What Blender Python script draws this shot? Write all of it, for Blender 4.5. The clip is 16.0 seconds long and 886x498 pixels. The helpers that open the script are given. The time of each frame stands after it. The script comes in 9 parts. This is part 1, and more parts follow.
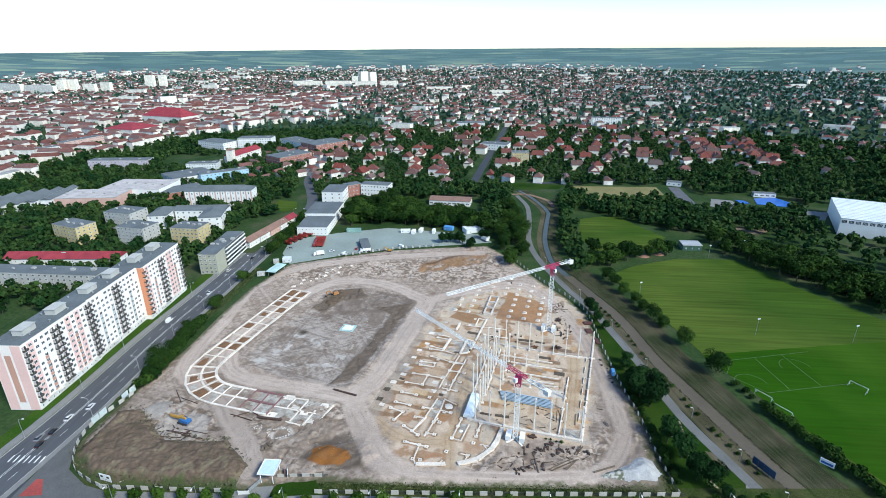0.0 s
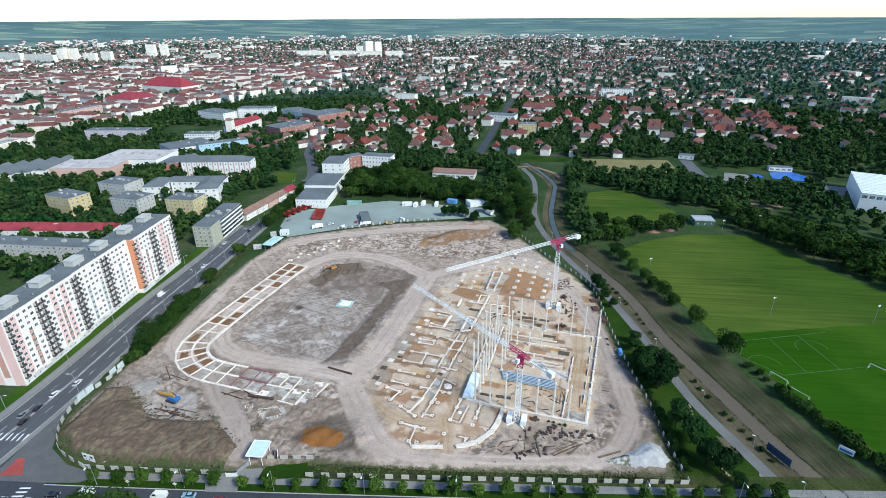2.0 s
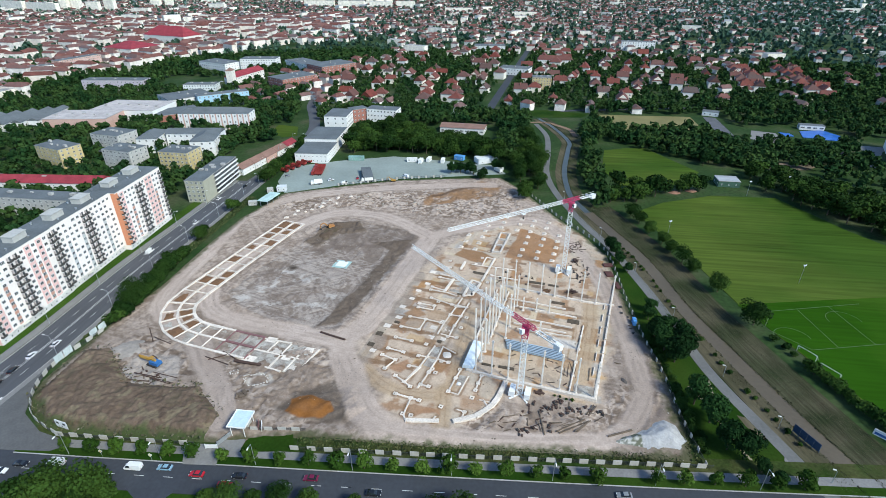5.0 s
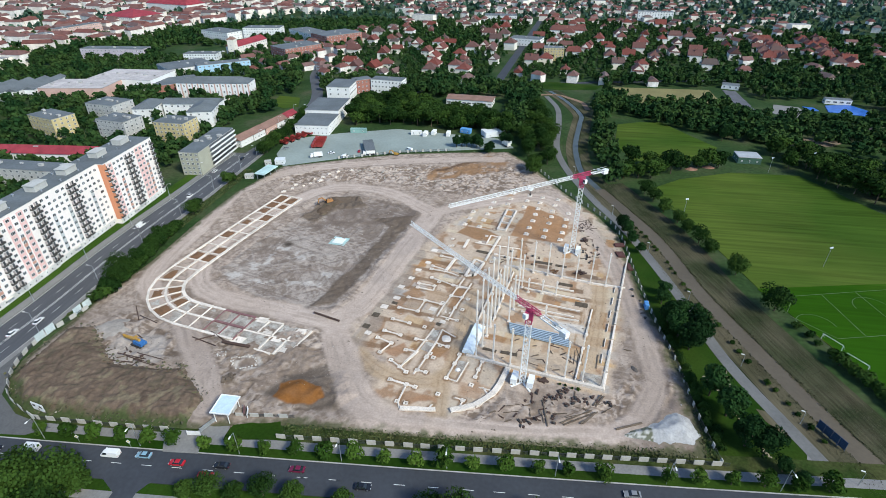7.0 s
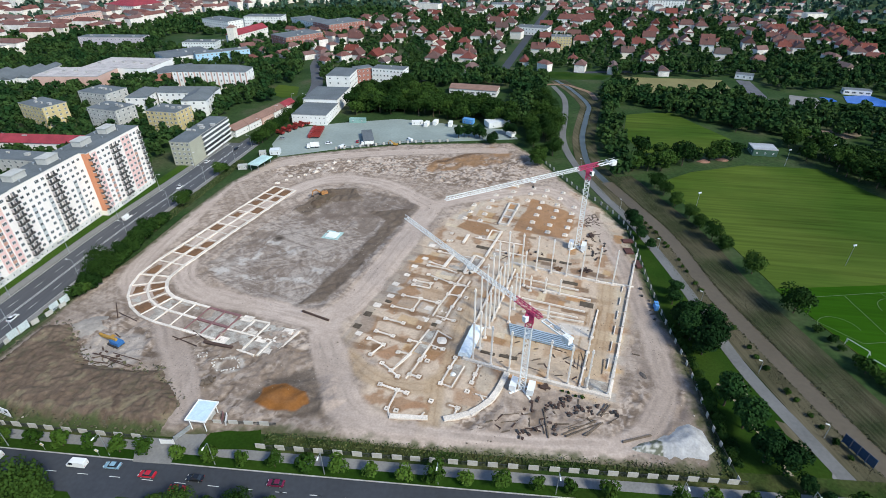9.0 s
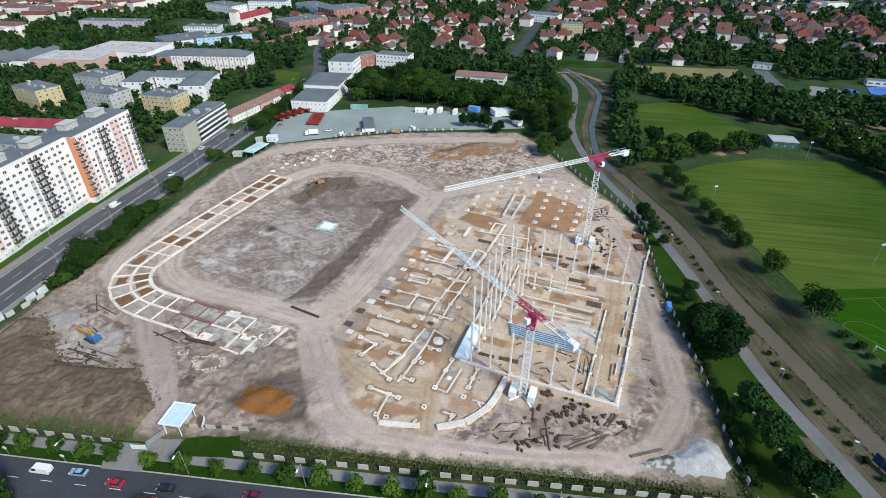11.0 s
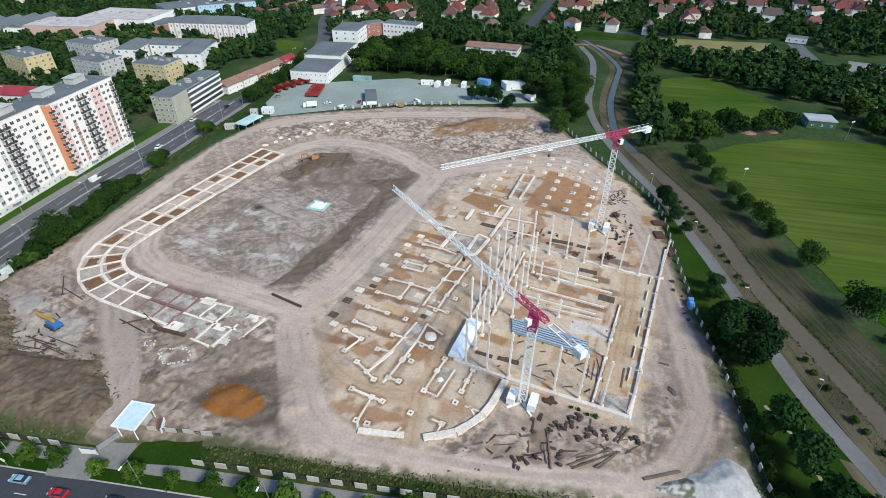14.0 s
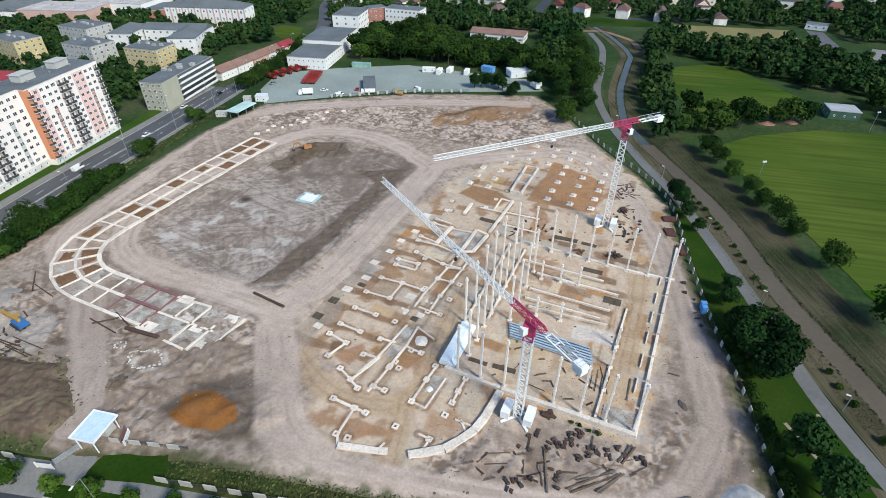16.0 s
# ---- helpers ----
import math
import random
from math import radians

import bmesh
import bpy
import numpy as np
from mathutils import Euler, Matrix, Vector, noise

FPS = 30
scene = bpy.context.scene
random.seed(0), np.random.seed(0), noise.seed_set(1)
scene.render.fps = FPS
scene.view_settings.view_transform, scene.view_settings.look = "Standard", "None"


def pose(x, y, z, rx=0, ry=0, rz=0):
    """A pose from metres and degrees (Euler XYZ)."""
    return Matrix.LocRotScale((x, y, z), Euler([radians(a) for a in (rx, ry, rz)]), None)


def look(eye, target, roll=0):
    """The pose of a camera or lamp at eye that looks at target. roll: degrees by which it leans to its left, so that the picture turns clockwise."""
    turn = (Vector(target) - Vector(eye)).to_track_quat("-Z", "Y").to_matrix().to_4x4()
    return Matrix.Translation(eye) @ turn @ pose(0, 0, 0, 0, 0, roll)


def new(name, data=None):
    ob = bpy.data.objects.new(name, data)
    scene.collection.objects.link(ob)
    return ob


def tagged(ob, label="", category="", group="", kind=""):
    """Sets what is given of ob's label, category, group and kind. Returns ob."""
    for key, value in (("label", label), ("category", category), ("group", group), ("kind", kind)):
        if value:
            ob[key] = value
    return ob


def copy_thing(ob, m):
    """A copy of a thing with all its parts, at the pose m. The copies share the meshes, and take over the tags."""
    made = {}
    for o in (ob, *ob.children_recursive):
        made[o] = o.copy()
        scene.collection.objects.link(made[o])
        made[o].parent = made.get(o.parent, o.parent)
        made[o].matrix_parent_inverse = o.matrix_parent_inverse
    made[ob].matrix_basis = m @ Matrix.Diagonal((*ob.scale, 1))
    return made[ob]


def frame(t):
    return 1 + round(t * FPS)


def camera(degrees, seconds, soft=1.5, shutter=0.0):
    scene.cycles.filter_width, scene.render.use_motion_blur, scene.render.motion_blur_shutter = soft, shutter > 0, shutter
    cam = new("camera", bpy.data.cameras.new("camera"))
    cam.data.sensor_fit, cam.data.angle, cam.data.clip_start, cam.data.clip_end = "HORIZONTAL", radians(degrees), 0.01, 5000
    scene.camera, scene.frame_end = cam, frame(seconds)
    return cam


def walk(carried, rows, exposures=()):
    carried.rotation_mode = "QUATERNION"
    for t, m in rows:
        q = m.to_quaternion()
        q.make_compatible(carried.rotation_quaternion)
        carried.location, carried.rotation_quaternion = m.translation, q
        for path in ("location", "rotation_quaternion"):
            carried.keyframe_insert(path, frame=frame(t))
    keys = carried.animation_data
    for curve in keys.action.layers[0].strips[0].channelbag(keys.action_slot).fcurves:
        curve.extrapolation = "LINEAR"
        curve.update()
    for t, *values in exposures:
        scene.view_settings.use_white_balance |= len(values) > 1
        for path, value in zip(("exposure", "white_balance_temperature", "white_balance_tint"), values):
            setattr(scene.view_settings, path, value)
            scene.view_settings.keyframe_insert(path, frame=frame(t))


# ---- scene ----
cam = camera(80.9, 16.0, soft=0.5)
PATH = [
    (0, (-8.587, -11.003, 147.913), (-8.676, -9.144, 147.181), -0.4),
    (1, (-7.819, -5.156, 145.699), (-7.919, -3.316, 144.924), -0.3),
    (2, (-6.579, 0.456, 142.698), (-6.689, 2.276, 141.876), -0.3),
    (3.5, (-5.094, 9.014, 138.499), (-5.221, 10.799, 137.606), -0.2),
    (4, (-4.678, 11.85, 137.14), (-4.81, 13.623, 136.224), -0.1),
    (6.5, (-2.039, 26.074, 129.905), (-2.21, 27.786, 128.886), -0.1),
    (7.5, (-0.882, 32.033, 126.921), (-1.063, 33.725, 125.871), -0.0),
    (8, (-0.171, 34.653, 125.548), (-0.357, 36.341, 124.493), -0.1),
    (8.5, (0.38, 38.009, 124.062), (0.191, 39.695, 123.002), -0.1),
    (9, (0.915, 40.534, 122.778), (0.717, 42.218, 121.718), -0.1),
    (11.5, (3.184, 54.445, 115.782), (2.955, 56.099, 114.682), 0.2),
    (12.5, (4.414, 60.115, 113.226), (4.167, 61.75, 112.101), 0.1),
    (13.5, (5.256, 65.574, 110.375), (4.998, 67.192, 109.229), 0.2),
    (14.5, (6.255, 71.31, 107.477), (5.983, 72.913, 106.313), 0.3),
    (15.5, (7.667, 76.682, 105.113), (7.382, 78.272, 103.934), 0.2),
    (16, (7.927, 79.514, 103.723), (7.639, 81.1, 102.539), 0.2),
]
walk(cam, [(t, look(eye, target, roll)) for t, eye, target, roll in PATH], [(0, 0.84, 6150, 6), (4, 0.78, 6200, 6), (7, 0.74, 6450, 8), (9, 0.72, 6500, 9), (16, 0.68, 6600, 9)])

# ---- light ----
SUN_EL, SUN_AZ = 42.0, 128.0     # degrees; azimuth clockwise from +y
world = bpy.data.worlds.new("world")
scene.world = world
world.use_nodes = True
wn = world.node_tree
wn.nodes.clear()
sky = wn.nodes.new("ShaderNodeTexSky")
sky.sky_type = "NISHITA"
sky.sun_disc = False
sky.sun_elevation, sky.sun_rotation = radians(SUN_EL), radians(SUN_AZ)
sky.altitude, sky.air_density, sky.dust_density, sky.ozone_density = 150, 1.0, 0.28, 2.2
bg = wn.nodes.new("ShaderNodeBackground")
bg.inputs["Strength"].default_value = 0.118
wo = wn.nodes.new("ShaderNodeOutputWorld")
tint = wn.nodes.new("ShaderNodeVectorMath")
tint.operation = "MULTIPLY"
tint.inputs[1].default_value = (0.92, 1.0, 1.1)
wn.links.new(sky.outputs[0], tint.inputs[0])
wn.links.new(tint.outputs[0], bg.inputs[0])
wn.links.new(bg.outputs[0], wo.inputs[0])
sun = new("sun", bpy.data.lights.new("sun", "SUN"))
sun.data.energy, sun.data.angle, sun.data.color = 2.9, radians(13), (0.965, 0.955, 0.85)
_a, _e = radians(SUN_AZ), radians(SUN_EL)
sun.matrix_world = look((0, 0, 300), (-200 * math.sin(_a) * math.cos(_e), -200 * math.cos(_a) * math.cos(_e), 300 - 200 * math.sin(_e)))
scene.view_settings.exposure = 0.78

# ---- materials ----
MATS = {}


def mat(name, col, rough=0.85, s1=0.15, v1=0.25, s2=2.5, v2=0.25, bump=0.0, metal=0.0, rand=0.0, col2=None, attr="", island=0.0, spec=0.3, streak=None):
    """Principled surface with variation at two scales in world space; col2: second tone in large patches; rand: per-object variation."""
    if name in MATS:
        return MATS[name]
    m = bpy.data.materials.new(name)
    MATS[name] = m
    m.use_nodes = True
    nt = m.node_tree
    nd, ln = nt.nodes, nt.links
    bsdf = nd["Principled BSDF"]
    bsdf.inputs["Roughness"].default_value = rough
    bsdf.inputs["Metallic"].default_value = metal
    bsdf.inputs["Specular IOR Level"].default_value = spec
    geo = nd.new("ShaderNodeNewGeometry")

    def nz(scale, detail=4):
        n = nd.new("ShaderNodeTexNoise")
        n.inputs["Scale"].default_value = scale
        n.inputs["Detail"].default_value = detail
        ln.new(geo.outputs["Position"], n.inputs["Vector"])
        return n.outputs["Fac"]

    def math_(op, a, b):
        n = nd.new("ShaderNodeMath")
        n.operation = op
        for i, q in enumerate((a, b)):
            if isinstance(q, (int, float)):
                n.inputs[i].default_value = q
            else:
                ln.new(q, n.inputs[i])
        return n.outputs[0]
    n1, n2 = nz(s1), nz(s2, 3)
    if streak:
        mp = nd.new("ShaderNodeMapping")
        mp.vector_type = "TEXTURE"
        mp.inputs["Rotation"].default_value = (0, 0, radians(streak))
        mp.inputs["Scale"].default_value = (22, 1, 1)
        ln.new(geo.outputs["Position"], mp.inputs["Vector"])
        ln.new(mp.outputs[0], n2.node.inputs["Vector"])
    # brightness factor: 1 +- v1 +- v2
    k = math_("ADD", math_("MULTIPLY", math_("SUBTRACT", n1, 0.5), 4 * v1), math_("MULTIPLY", math_("SUBTRACT", n2, 0.5), 4 * v2))
    if rand:
        oi = nd.new("ShaderNodeObjectInfo")
        k = math_("ADD", k, math_("MULTIPLY", math_("SUBTRACT", oi.outputs["Random"], 0.5), 2 * rand))
    if island:
        k = math_("ADD", k, math_("MULTIPLY", math_("SUBTRACT", geo.outputs["Random Per Island"], 0.5), 2 * island))
    k = math_("MAXIMUM", math_("ADD", k, 1.0), 0.15)
    if attr:
        at = nd.new("ShaderNodeAttribute")
        at.attribute_name = attr
        base = at.outputs["Color"]
    elif col2:
        mx = nd.new("ShaderNodeMix")
        mx.data_type = "RGBA"
        mx.inputs[6].default_value, mx.inputs[7].default_value = (*col, 1), (*col2, 1)
        rp = nd.new("ShaderNodeMapRange")
        rp.inputs[1].default_value, rp.inputs[2].default_value = 0.4, 0.6
        if rand > 0:
            ln.new(oi.outputs["Random"], rp.inputs[0])
            rp.inputs[1].default_value, rp.inputs[2].default_value = 0.0, 1.0
        elif island > 0:
            ln.new(geo.outputs["Random Per Island"], rp.inputs[0])
            rp.inputs[1].default_value, rp.inputs[2].default_value = 0.0, 1.0
        else:
            ln.new(nz(s1 * 0.6, 5), rp.inputs[0])
        ln.new(rp.outputs[0], mx.inputs[0])
        base = mx.outputs[2]
    else:
        rgb = nd.new("ShaderNodeRGB")
        rgb.outputs[0].default_value = (*col, 1)
        base = rgb.outputs[0]
    vm = nd.new("ShaderNodeVectorMath")
    vm.operation = "SCALE"
    ln.new(base, vm.inputs[0])
    ln.new(k, vm.inputs["Scale"])
    ln.new(vm.outputs[0], bsdf.inputs["Base Color"])
    if bump:
        b = nd.new("ShaderNodeBump")
        b.inputs["Strength"].default_value = min(1.0, bump)
        b.inputs["Distance"].default_value = 0.25
        ln.new(nz(s2 * 1.7, 5), b.inputs["Height"])
        ln.new(b.outputs[0], bsdf.inputs["Normal"])
    return m


MAINTAR = mat("worn_asphalt", (0.074, 0.076, 0.082), 0.8, 0.05, 0.15, 0.7, 0.12, streak=92)
ASPHALT = mat("asphalt", (0.042, 0.046, 0.054), 0.8, 0.05, 0.2, 0.8, 0.12)
PAVING = mat("paving", (0.19, 0.184, 0.174), 0.85, 0.2, 0.12, 1.5, 0.15)
PATHTAR = mat("path_tarmac", (0.135, 0.133, 0.128), 0.85, 0.08, 0.15, 1.0, 0.12)
SCRUB_D = mat("rank_grass", (0.072, 0.066, 0.04), 0.95, 0.09, 0.2, 1.1, 0.42, 0.6, col2=(0.032, 0.04, 0.018), spec=0.04, streak=104)
VERGE = mat("bright_verge", (0.028, 0.066, 0.008), 0.9, 0.06, 0.2, 1.2, 0.2, col2=(0.042, 0.078, 0.012), spec=0.04)
KERB = mat("kerb_concrete", (0.36, 0.35, 0.33), 0.85)
MARKING = mat("road_paint", (0.62, 0.62, 0.6), 0.7, 0.3, 0.15, 3, 0.15)
GRASS = mat("mown_grass", (0.038, 0.074, 0.009), 0.9, 0.02, 0.12, 0.42, 0.32, 0.0, col2=(0.066, 0.096, 0.015), spec=0.04, streak=-3)
LAWN = mat("lawn", (0.014, 0.04, 0.004), 0.9, 0.06, 0.2, 1.2, 0.2, 0.4, col2=(0.026, 0.051, 0.007), spec=0.04)
SCRUB = mat("rough_grass", (0.108, 0.093, 0.06), 0.95, 0.06, 0.15, 1.0, 0.35, 0.6, col2=(0.064, 0.06, 0.034), spec=0.04, streak=104)
WATER = mat("canal_water", (0.1, 0.08, 0.054), 0.5, 0.05, 0.15, 0.7, 0.1, 0.05, spec=0.25)
LEAF = mat("leaves", (0.012, 0.034, 0.007), 0.8, 0.05, 0.2, 0.9, 0.2, rand=0.25, col2=(0.031, 0.06, 0.011), spec=0.04)
LEAF_Y = mat("young_leaves", (0.026, 0.062, 0.009), 0.8, 0.05, 0.2, 0.9, 0.2, rand=0.25, col2=(0.05, 0.09, 0.014), spec=0.04)
LEAF_D = mat("dark_leaves", (0.009, 0.028, 0.008), 0.8, 0.05, 0.2, 0.9, 0.2, rand=0.2, col2=(0.016, 0.042, 0.011), spec=0.04)
LEAF_F = mat("wood_leaves", (0.013, 0.038, 0.012), 0.85, 0.1, 0.28, 0.35, 0.2, col2=(0.037, 0.07, 0.019), spec=0.04)
# leaves of the far woods, paler and bluer: distance haze painted into them
LEAF_H = mat("hazy_leaves", (0.029, 0.067, 0.048), 0.9, 0.06, 0.3, 0.1, 0.2, col2=(0.066, 0.114, 0.074), spec=0.04)
BARK = mat("bark", (0.09, 0.07, 0.05), 0.9, spec=0.04)
CONC = mat("concrete", (0.56, 0.53, 0.47), 0.8, 0.25, 0.1, 2.5, 0.12)
CONC_G = mat("grey_concrete", (0.33, 0.33, 0.32), 0.8, 0.25, 0.15, 2.5, 0.15)
ROOF_G = mat("grey_roof_felt", (0.115, 0.128, 0.134), 0.85, 0.08, 0.2, 0.9, 0.15)
ROOF_R = mat("red_roof_tiles", (0.21, 0.05, 0.034), 0.8, 0.2, 0.15, 1.8, 0.15, rand=0.35, col2=(0.06, 0.044, 0.039))
ROOF_RB = mat("bright_red_roof", (0.25, 0.035, 0.045), 0.75, 0.2, 0.25, 1.8, 0.15)
WHITE = mat("white_render", (0.72, 0.71, 0.68), 0.8, 0.15, 0.06, 1.5, 0.06)
CREAM = mat("house_render", (0.78, 0.76, 0.72), 0.85, 0.2, 0.08, 1.5, 0.08, rand=0.15, col2=(0.62, 0.56, 0.46))
GLASS = mat("window_glass", (0.075, 0.08, 0.085), 0.15, 0.3, 0.2, 3, 0.1, rand=0.5, spec=0.6)
FRAME = mat("window_frame", (0.7, 0.7, 0.68), 0.6)
STEEL = mat("galvanised_steel", (0.4, 0.42, 0.43), 0.45, metal=0.6)
DARK = mat("dark_metal", (0.035, 0.033, 0.032), 0.7)


# ---- mesh helpers ----
class Geo:
    """Vertices and faces of one mesh, with a material slot for each face."""

    def __init__(self):
        self.v, self.f, self.m = [], [], []

    def add(self, pts, faces, mi=0):
        n = len(self.v)
        self.v += [tuple(p) for p in pts]
        self.f += [tuple(n + i for i in fc) for fc in faces]
        self.m += [mi] * len(faces)

    def box(self, x0, y0, z0, x1, y1, z1, mi=0, top=None):
        self.add([(x0, y0, z0), (x1, y0, z0), (x1, y1, z0), (x0, y1, z0), (x0, y0, z1), (x1, y0, z1), (x1, y1, z1), (x0, y1, z1)],
                 [(0, 3, 2, 1), (0, 1, 5, 4), (1, 2, 6, 5), (2, 3, 7, 6), (3, 0, 4, 7)], mi)
        self.add([(x0, y0, z1), (x1, y0, z1), (x1, y1, z1), (x0, y1, z1)], [(0, 1, 2, 3)], mi if top is None else top)

    def prism(self, poly, z0, z1, mi=0, top=None):
        n = len(poly)
        a = sum(poly[i][0] * poly[(i + 1) % n][1] - poly[(i + 1) % n][0] * poly[i][1] for i in range(n))
        if a < 0:
            poly = poly[::-1]
        self.add([(*p, z0) for p in poly] + [(*p, z1) for p in poly], [(i, (i + 1) % n, n + (i + 1) % n, n + i) for i in range(n)], mi)
        self.add([(*p, z1) for p in poly], [tuple(range(n))], mi if top is None else top)

    def bar(self, p, q, w, h=None, mi=0):
        """A square bar from p to q, w wide and h high."""
        p, q = Vector(p), Vector(q)
        d = (q - p).normalized()
        up = Vector((0, 0, 1)) if abs(d.z) < 0.95 else Vector((0, 1, 0))
        s = d.cross(up).normalized() * (w / 2)
        t = s.cross(d).normalized() * ((h or w) / 2)
        self.add([p - s - t, p + s - t, p + s + t, p - s + t, q - s - t, q + s - t, q + s + t, q - s + t],
                 [(0, 1, 2, 3), (7, 6, 5, 4), (0, 4, 5, 1), (1, 5, 6, 2), (2, 6, 7, 3), (3, 7, 4, 0)], mi)

    def tube(self, p, q, r0, r1=None, n=8, mi=0):
        p, q = Vector(p), Vector(q)
        r1 = r0 if r1 is None else r1
        d = (q - p).normalized()
        up = Vector((0, 0, 1)) if abs(d.z) < 0.95 else Vector((0, 1, 0))
        s = d.cross(up).normalized()
        t = s.cross(d)
        ring = [s * math.cos(6.2832 * i / n) + t * math.sin(6.2832 * i / n) for i in range(n)]
        self.add([p + k * r0 for k in ring] + [q + k * r1 for k in ring],
                 [(i, (i + 1) % n, n + (i + 1) % n, n + i) for i in range(n)] + [tuple(range(n))[::-1], tuple(range(n, 2 * n))], mi)

    def mesh(self, name, mats):
        me = bpy.data.meshes.new(name)
        me.from_pydata(self.v, [], self.f)
        for m in mats:
            me.materials.append(m)
        me.polygons.foreach_set("material_index", self.m)
        me.update()
        return me


def thing(name, label, category, group="", kind="", m=None):
    """An empty that carries a thing's parts."""
    ob = new(name)
    ob.empty_display_size = 0.5
    if m is not None:
        ob.matrix_world = m
    return tagged(ob, label, category, group, kind)


def part(name, geo, mats, parent=None, label="", m=None, kind=""):
    """One mesh object, under a thing or a part where parent is given."""
    mats = mats if isinstance(mats, (list, tuple)) else [mats]
    ob = new(name, geo if isinstance(geo, bpy.types.Mesh) else geo.mesh(name, mats))
    if parent is not None:
        ob.parent = parent
    if m is not None:
        ob.matrix_basis = m
    return tagged(ob, label, kind=kind)


def solo(name, geo, mats, label, category, group="", kind="", m=None):
    ob = part(name, geo, mats, None, label, m, kind)
    return tagged(ob, label, category, group, kind)


def smooth(ob):
    ob.data.polygons.foreach_set("use_smooth", [True] * len(ob.data.polygons))
    return ob


def raw_mesh(name, v, quads, mats, mi=None):
    """A mesh from numpy arrays of vertices and quads."""
    me = bpy.data.meshes.new(name)
    me.vertices.add(len(v))
    me.vertices.foreach_set("co", np.asarray(v, np.float32).ravel())
    me.loops.add(quads.size)
    me.loops.foreach_set("vertex_index", quads.astype(np.int32).ravel())
    me.polygons.add(len(quads))
    me.polygons.foreach_set("loop_start", np.arange(0, quads.size, 4, dtype=np.int32))
    for m in mats:
        me.materials.append(m)
    if mi is not None:
        me.polygons.foreach_set("material_index", mi.astype(np.int32))
    me.update(calc_edges=True)
    return me


def vnoise(x, y, scale, seed=0):
    """Smooth value noise on numpy arrays, 0 to 1."""
    x, y = np.asarray(x) / scale, np.asarray(y) / scale
    xi, yi = np.floor(x).astype(np.int64), np.floor(y).astype(np.int64)
    fx, fy = x - xi, y - yi
    fx, fy = fx * fx * (3 - 2 * fx), fy * fy * (3 - 2 * fy)

    def h(a, b):
        n = (a * 374761393 + b * 668265263 + seed * 974634777) & 0x7FFFFFFF
        n = ((n ^ (n >> 13)) * 1274126177) & 0x7FFFFFFF
        n = n ^ (n >> 16)
        return (n & 0xFFFF) / 65535.0
    return (h(xi, yi) * (1 - fx) + h(xi + 1, yi) * fx) * (1 - fy) + (h(xi, yi + 1) * (1 - fx) + h(xi + 1, yi + 1) * fx) * fy


def fbm(x, y, scale, seed=0, octaves=4):
    s, a, t = 0, 1.0, 0
    for i in range(octaves):
        s = s + a * vnoise(x, y, scale / 2 ** i, seed + i)
        t += a
        a *= 0.55
    return s / t


def inside(x, y, poly):
    """Which of the points lie in the polygon."""
    r = np.zeros(np.shape(x), bool)
    n = len(poly)
    for i in range(n):
        (x0, y0), (x1, y1) = poly[i], poly[(i + 1) % n]
        if y0 == y1:
            continue
        c = ((y0 > y) != (y1 > y)) & (x < (x1 - x0) * (y - y0) / (y1 - y0) + x0)
        r ^= c
    return r


def within(x, y, poly):
    """Whether one point lies in the polygon."""
    r, n = False, len(poly)
    for i in range(n):
        (x0, y0), (x1, y1) = poly[i], poly[(i + 1) % n]
        if (y0 > y) != (y1 > y) and x < (x1 - x0) * (y - y0) / (y1 - y0) + x0:
            r = not r
    return r


def edge_dist(x, y, poly, closed=True):
    """Distance to the polygon's outline."""
    d = np.full(np.shape(x), 1e9)
    n = len(poly)
    for i in range(n if closed else n - 1):
        (x0, y0), (x1, y1) = poly[i], poly[(i + 1) % n]
        dx, dy = x1 - x0, y1 - y0
        t = np.clip(((x - x0) * dx + (y - y0) * dy) / (dx * dx + dy * dy + 1e-9), 0, 1)
        d = np.minimum(d, np.hypot(x - x0 - t * dx, y - y0 - t * dy))
    return d


def mask(x, y, poly, soft=2.0, wob=3.0, seed=5):
    """1 inside the polygon, 0 outside, with a ragged edge."""
    d = edge_dist(x, y, poly) * np.where(inside(x, y, poly), 1, -1)
    d = d + (fbm(x, y, 9, seed) - 0.5) * 2 * wob
    return np.clip(d / soft + 0.5, 0, 1)


def smooth_line(pts, step=4.0):
    """A Catmull-Rom line through a few points."""
    p = [np.array(q, float) for q in pts]
    p = [2 * p[0] - p[1]] + p + [2 * p[-1] - p[-2]]
    out = []
    for i in range(1, len(p) - 2):
        n = max(2, int(np.linalg.norm(p[i + 1] - p[i]) / step))
        for k in range(n):
            t = k / n
            out.append(0.5 * (2 * p[i] + (p[i + 1] - p[i - 1]) * t + (2 * p[i - 1] - 5 * p[i] + 4 * p[i + 1] - p[i + 2]) * t * t
                              + (3 * p[i] - p[i - 1] - 3 * p[i + 1] + p[i + 2]) * t ** 3))
    out.append(p[-2])
    return [tuple(map(float, q)) for q in out]


